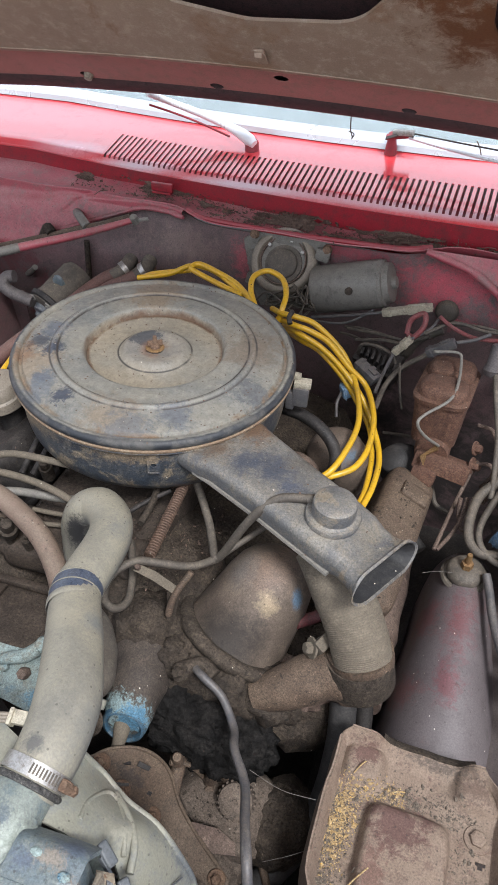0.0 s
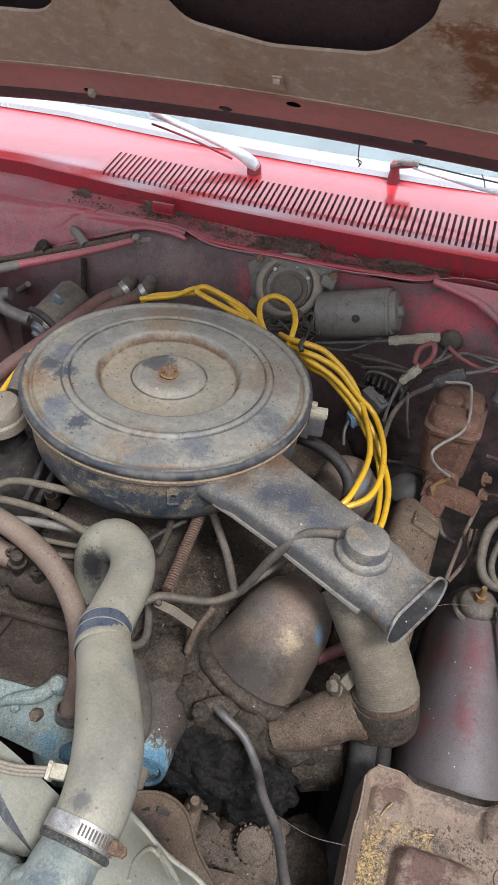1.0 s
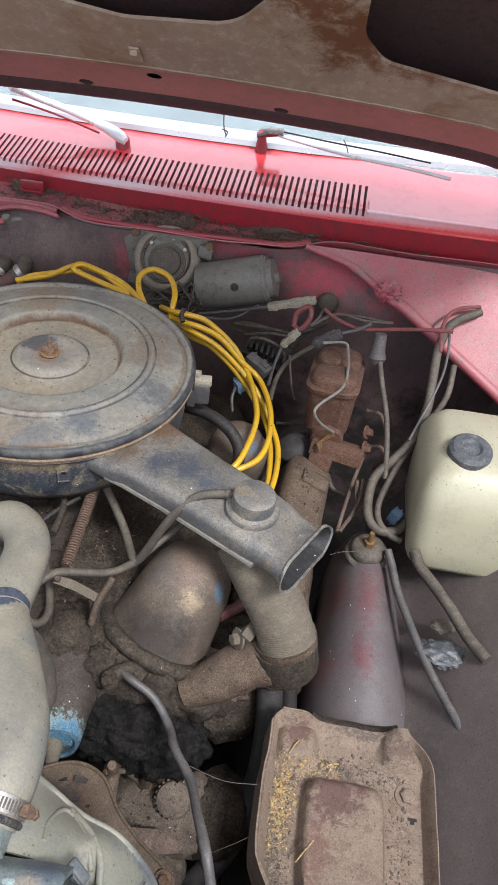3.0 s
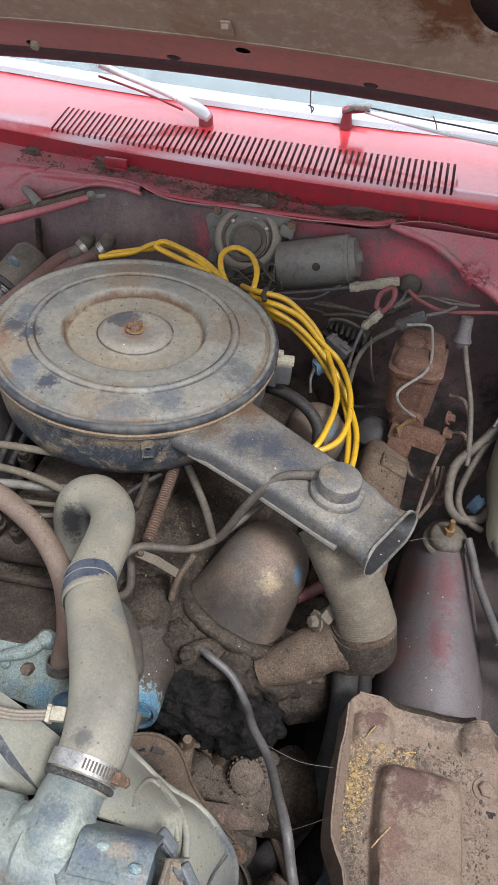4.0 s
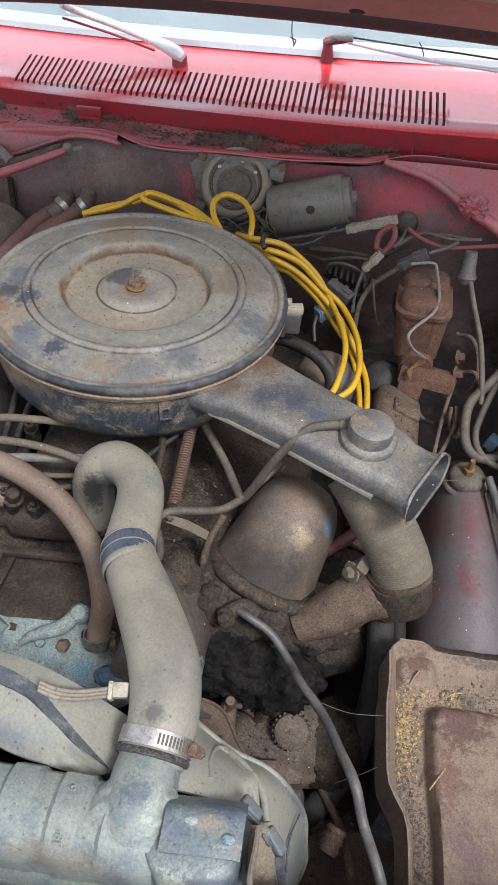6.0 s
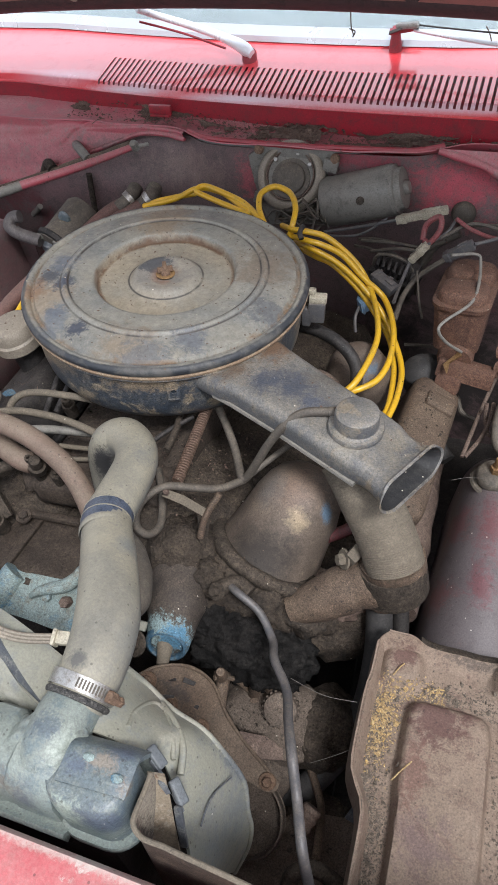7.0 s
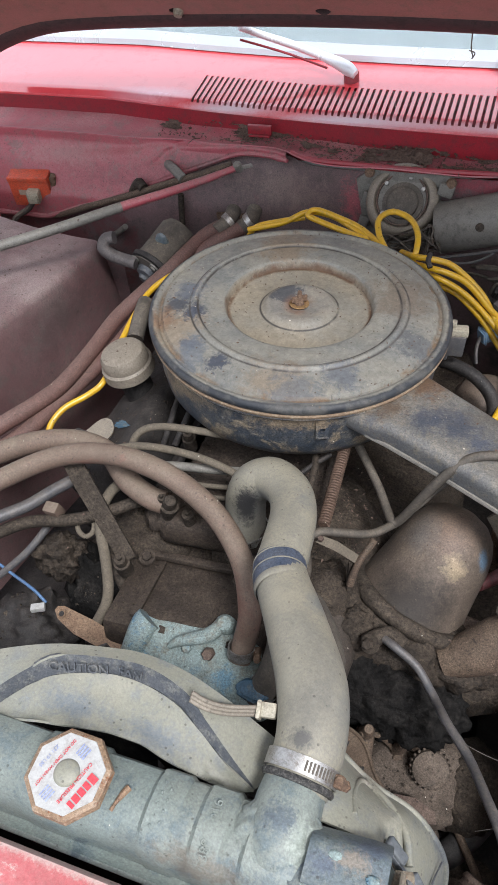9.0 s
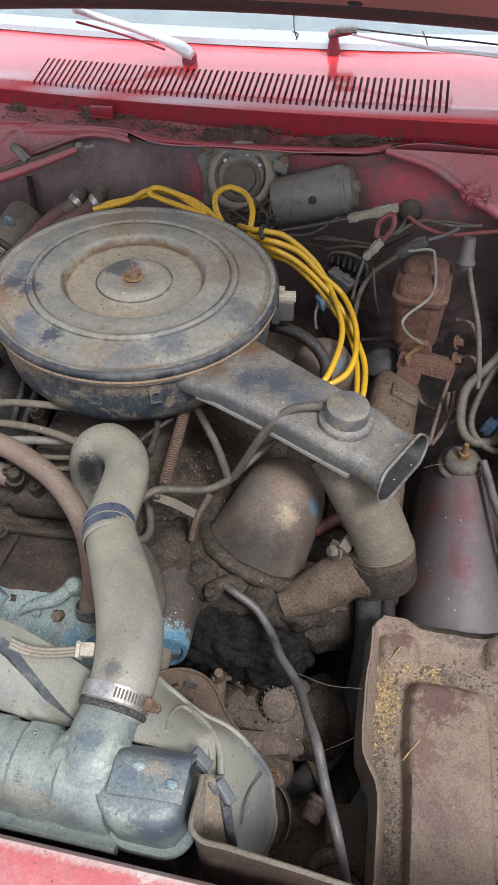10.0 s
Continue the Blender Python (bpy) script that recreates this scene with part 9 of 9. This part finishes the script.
# ---- litter ----
def litter(n, place, size, seed):
    bm = bmesh.new()
    rg = random.Random(seed)
    for _ in range(n):
        c = place(rg)
        if c is None:
            continue
        r = rg.uniform(*size)
        m = Matrix.Translation(c) @ Euler((rg.uniform(-0.6, 0.6), rg.uniform(-0.6, 0.6), rg.uniform(0, 6.3))).to_matrix().to_4x4()
        k = rg.uniform(0.25, 0.7)
        vs = [bm.verts.new(m @ Vector(p)) for p in ((-r, 0, 0), (0, -r * k, r * 0.15), (r, 0, 0), (0, r * k, r * 0.2))]
        bm.faces.new((vs[0], vs[1], vs[2]))
        bm.faces.new((vs[0], vs[2], vs[3]))
    return bm




def soil(x, t):
    """Rotted leaves heaped against the cowl's lip, thinning out towards the firewall's edge."""
    base = gutter(x, 0.42 + 0.58 * t)
    amount = max(0.0, 0.35 + 0.9 * noise.fractal(Vector((x * 7, t * 1.5, 4)), 0.9, 2.0, 4) + 0.5 * t - 0.3 * max(0, abs(x - 0.1) - 0.3) * 4)
    return base + Vector((0, 0, -0.001 + 0.010 * amount * math.sin(min(t * 1.4, 1.0) * 1.57) + 0.0022 * noise.noise(Vector((x * 160, t * 12, 1)))))


solo("leaf_soil", sheet(soil, spread(-0.44, 0.56, 420), spread(0, 1, 20), 0.0, lambda x, t: noise.fractal(Vector((x * 9, t * 1.6, 4)), 0.9, 2.0, 5) + 0.35 * t < 0.22 + 1.6 * max(0, abs(x - 0.12) - 0.25)), LEAVES, "rotted brown leaf soil along the gutter", "debris", kind="stuff", angle=25)
solo("leaf_litter", litter(1500, lambda rg: soil(rg.choice((rg.gauss(0.08, 0.18), rg.uniform(-0.43, 0.5))), rg.uniform(0.05, 0.95)) + Vector((0, 0, 0.001 + rg.random() * 0.003)), (0.0008, 0.0045), 11), LEAVES, "dead leaf litter lying in the gutter", "debris", kind="stuff")
solo("engine_litter", litter(200, lambda rg: Vector((rg.uniform(0.02, 0.16), rg.uniform(-0.28, -0.12), 0.782 + rg.random() * 0.006)), (0.0008, 0.003), 12), LEAVES, "dry husks and seeds lying on the intake", "debris", kind="stuff")
tw = random.Random(21)
for k in range(26):
    x = tw.uniform(-0.35, 0.5)
    c = gutter(x, tw.uniform(0.1, 0.8)) + Vector((0, 0, 0.006))
    d = Vector((tw.gauss(0, 1), tw.gauss(0, 0.5), tw.uniform(-0.1, 0.3))).normalized() * tw.uniform(0.015, 0.05)
    line("twig", "thin dry twig in the gutter", [c, c + d * 0.5 + Vector((0, 0, 0.004)), c + d], 0.0008, LEAVES, "twig", "twigs", 5, 3)
for pts in ([(0.135, 0.535, 1.141), (0.136, 0.535, 1.114), (0.141, 0.535, 1.099)], [(0.133, 0.535, 1.110), (0.143, 0.535, 1.106), (0.139, 0.535, 1.097)], [(-0.488, 0.205, 0.880), (-0.472, 0.186, 0.870), (-0.451, 0.150, 0.860)], [(0.297, -0.411, 0.700), (0.339, -0.420, 0.700), (0.378, -0.417, 0.700)], [(0.335, -0.471, 0.620), (0.365, -0.468, 0.660), (0.392, -0.460, 0.690)], [(0.432, -0.072, 0.720), (0.452, -0.053, 0.710), (0.475, -0.048, 0.710)], [(0.350, 0.600, 1.097), (0.357, 0.600, 1.086), (0.362, 0.600, 1.073)]):
    line("cobweb", "thin dusty grey cobweb strand", pts, 0.0011 if pts[0][1] > 0.5 else 0.0003, WEB if pts[0][1] < 0.5 else LEAVES, "cobweb", "cobweb strands", 5, 4)

# ---- dirt clods caked on the engine front ----
from_things = ("engine", "belt_accessory")
bpy.context.view_layer.update()
trees = []
for ob in [o for o in bpy.data.objects if o.type == "MESH"]:
    if ob.parent is not None and ob.parent.name in from_things:
        wm = ob.matrix_world
        trees.append(BVHTree.FromPolygons([wm @ v.co for v in ob.data.vertices], [tuple(p.vertices) for p in ob.data.polygons]))
clod_rng = random.Random(77)
clods = bmesh.new()
for k in range(9000):
    x, y = clod_rng.uniform(-0.33, 0.44), clod_rng.uniform(-0.52, 0.05)
    best = None
    for tree in trees:
        hit, nrm, idx, dist = tree.ray_cast(Vector((x, y, 0.88)), Vector((0.0, 0.25, -1.0)))
        if hit is not None and (best is None or dist < best[2]):
            best = (hit, nrm, dist)
    if best is None or abs(best[1].z) < 0.35 or noise.noise(best[0] * 22) < -0.05:
        continue
    r = 0.0007 + 0.0022 * clod_rng.random() ** 3
    m = Matrix.Translation(best[0]) @ Euler((clod_rng.uniform(0, 6), clod_rng.uniform(0, 6), clod_rng.uniform(0, 6))).to_matrix().to_4x4()
    vs = [clods.verts.new(m @ Vector(p) ) for p in ((r, 0, 0), (-r * clod_rng.uniform(0.6, 1.3), r * 0.2, 0), (0, r, 0), (0, -r * clod_rng.uniform(0.6, 1.2), 0), (0, 0, r * 0.7), (0, 0, -r * 0.7))]
    for a, b, c in ((0, 2, 4), (2, 1, 4), (1, 3, 4), (3, 0, 4), (2, 0, 5), (1, 2, 5), (3, 1, 5), (0, 3, 5)):
        clods.faces.new((vs[a], vs[b], vs[c]))
solo("dirt_clods", clods, CASTING, "dry dirt clods caked over the engine front", "debris", kind="stuff", angle=20)


# ---- husks and crumbs lying over the engine ----
bpy.context.view_layer.update()
graph = bpy.context.evaluated_depsgraph_get()


def fallen(x0, x1, y0, y1, top):
    """A place under the open sky of the bay where a crumb would come to rest."""
    def place(rg):
        ok, at, nrm, idx, ob, mw = bpy.context.scene.ray_cast(graph, Vector((rg.uniform(x0, x1), rg.uniform(y0, y1), top)), Vector((0, 0, -1)), distance=0.6)
        return at + nrm * 0.0006 if ok and nrm.z > 0.55 else None
    return place


solo("seed_husks", litter(900, fallen(-0.45, 0.42, -0.32, 0.30, 0.99), (0.0007, 0.0024), 31), LEAVES, "dry brown seed husks scattered over the engine", "debris", kind="stuff")
solo("pale_crumbs", litter(350, fallen(-0.40, 0.48, -0.30, 0.28, 0.99), (0.0005, 0.0015), 32), IVORY, "pale dry crumbs scattered over the engine", "debris", kind="stuff")
solo("panel_dirt", litter(500, fallen(-0.75, -0.36, -0.25, 0.36, 0.99), (0.0008, 0.0035), 33), LEAVES, "dry leaf crumbs lying on the side panel", "debris", kind="stuff")
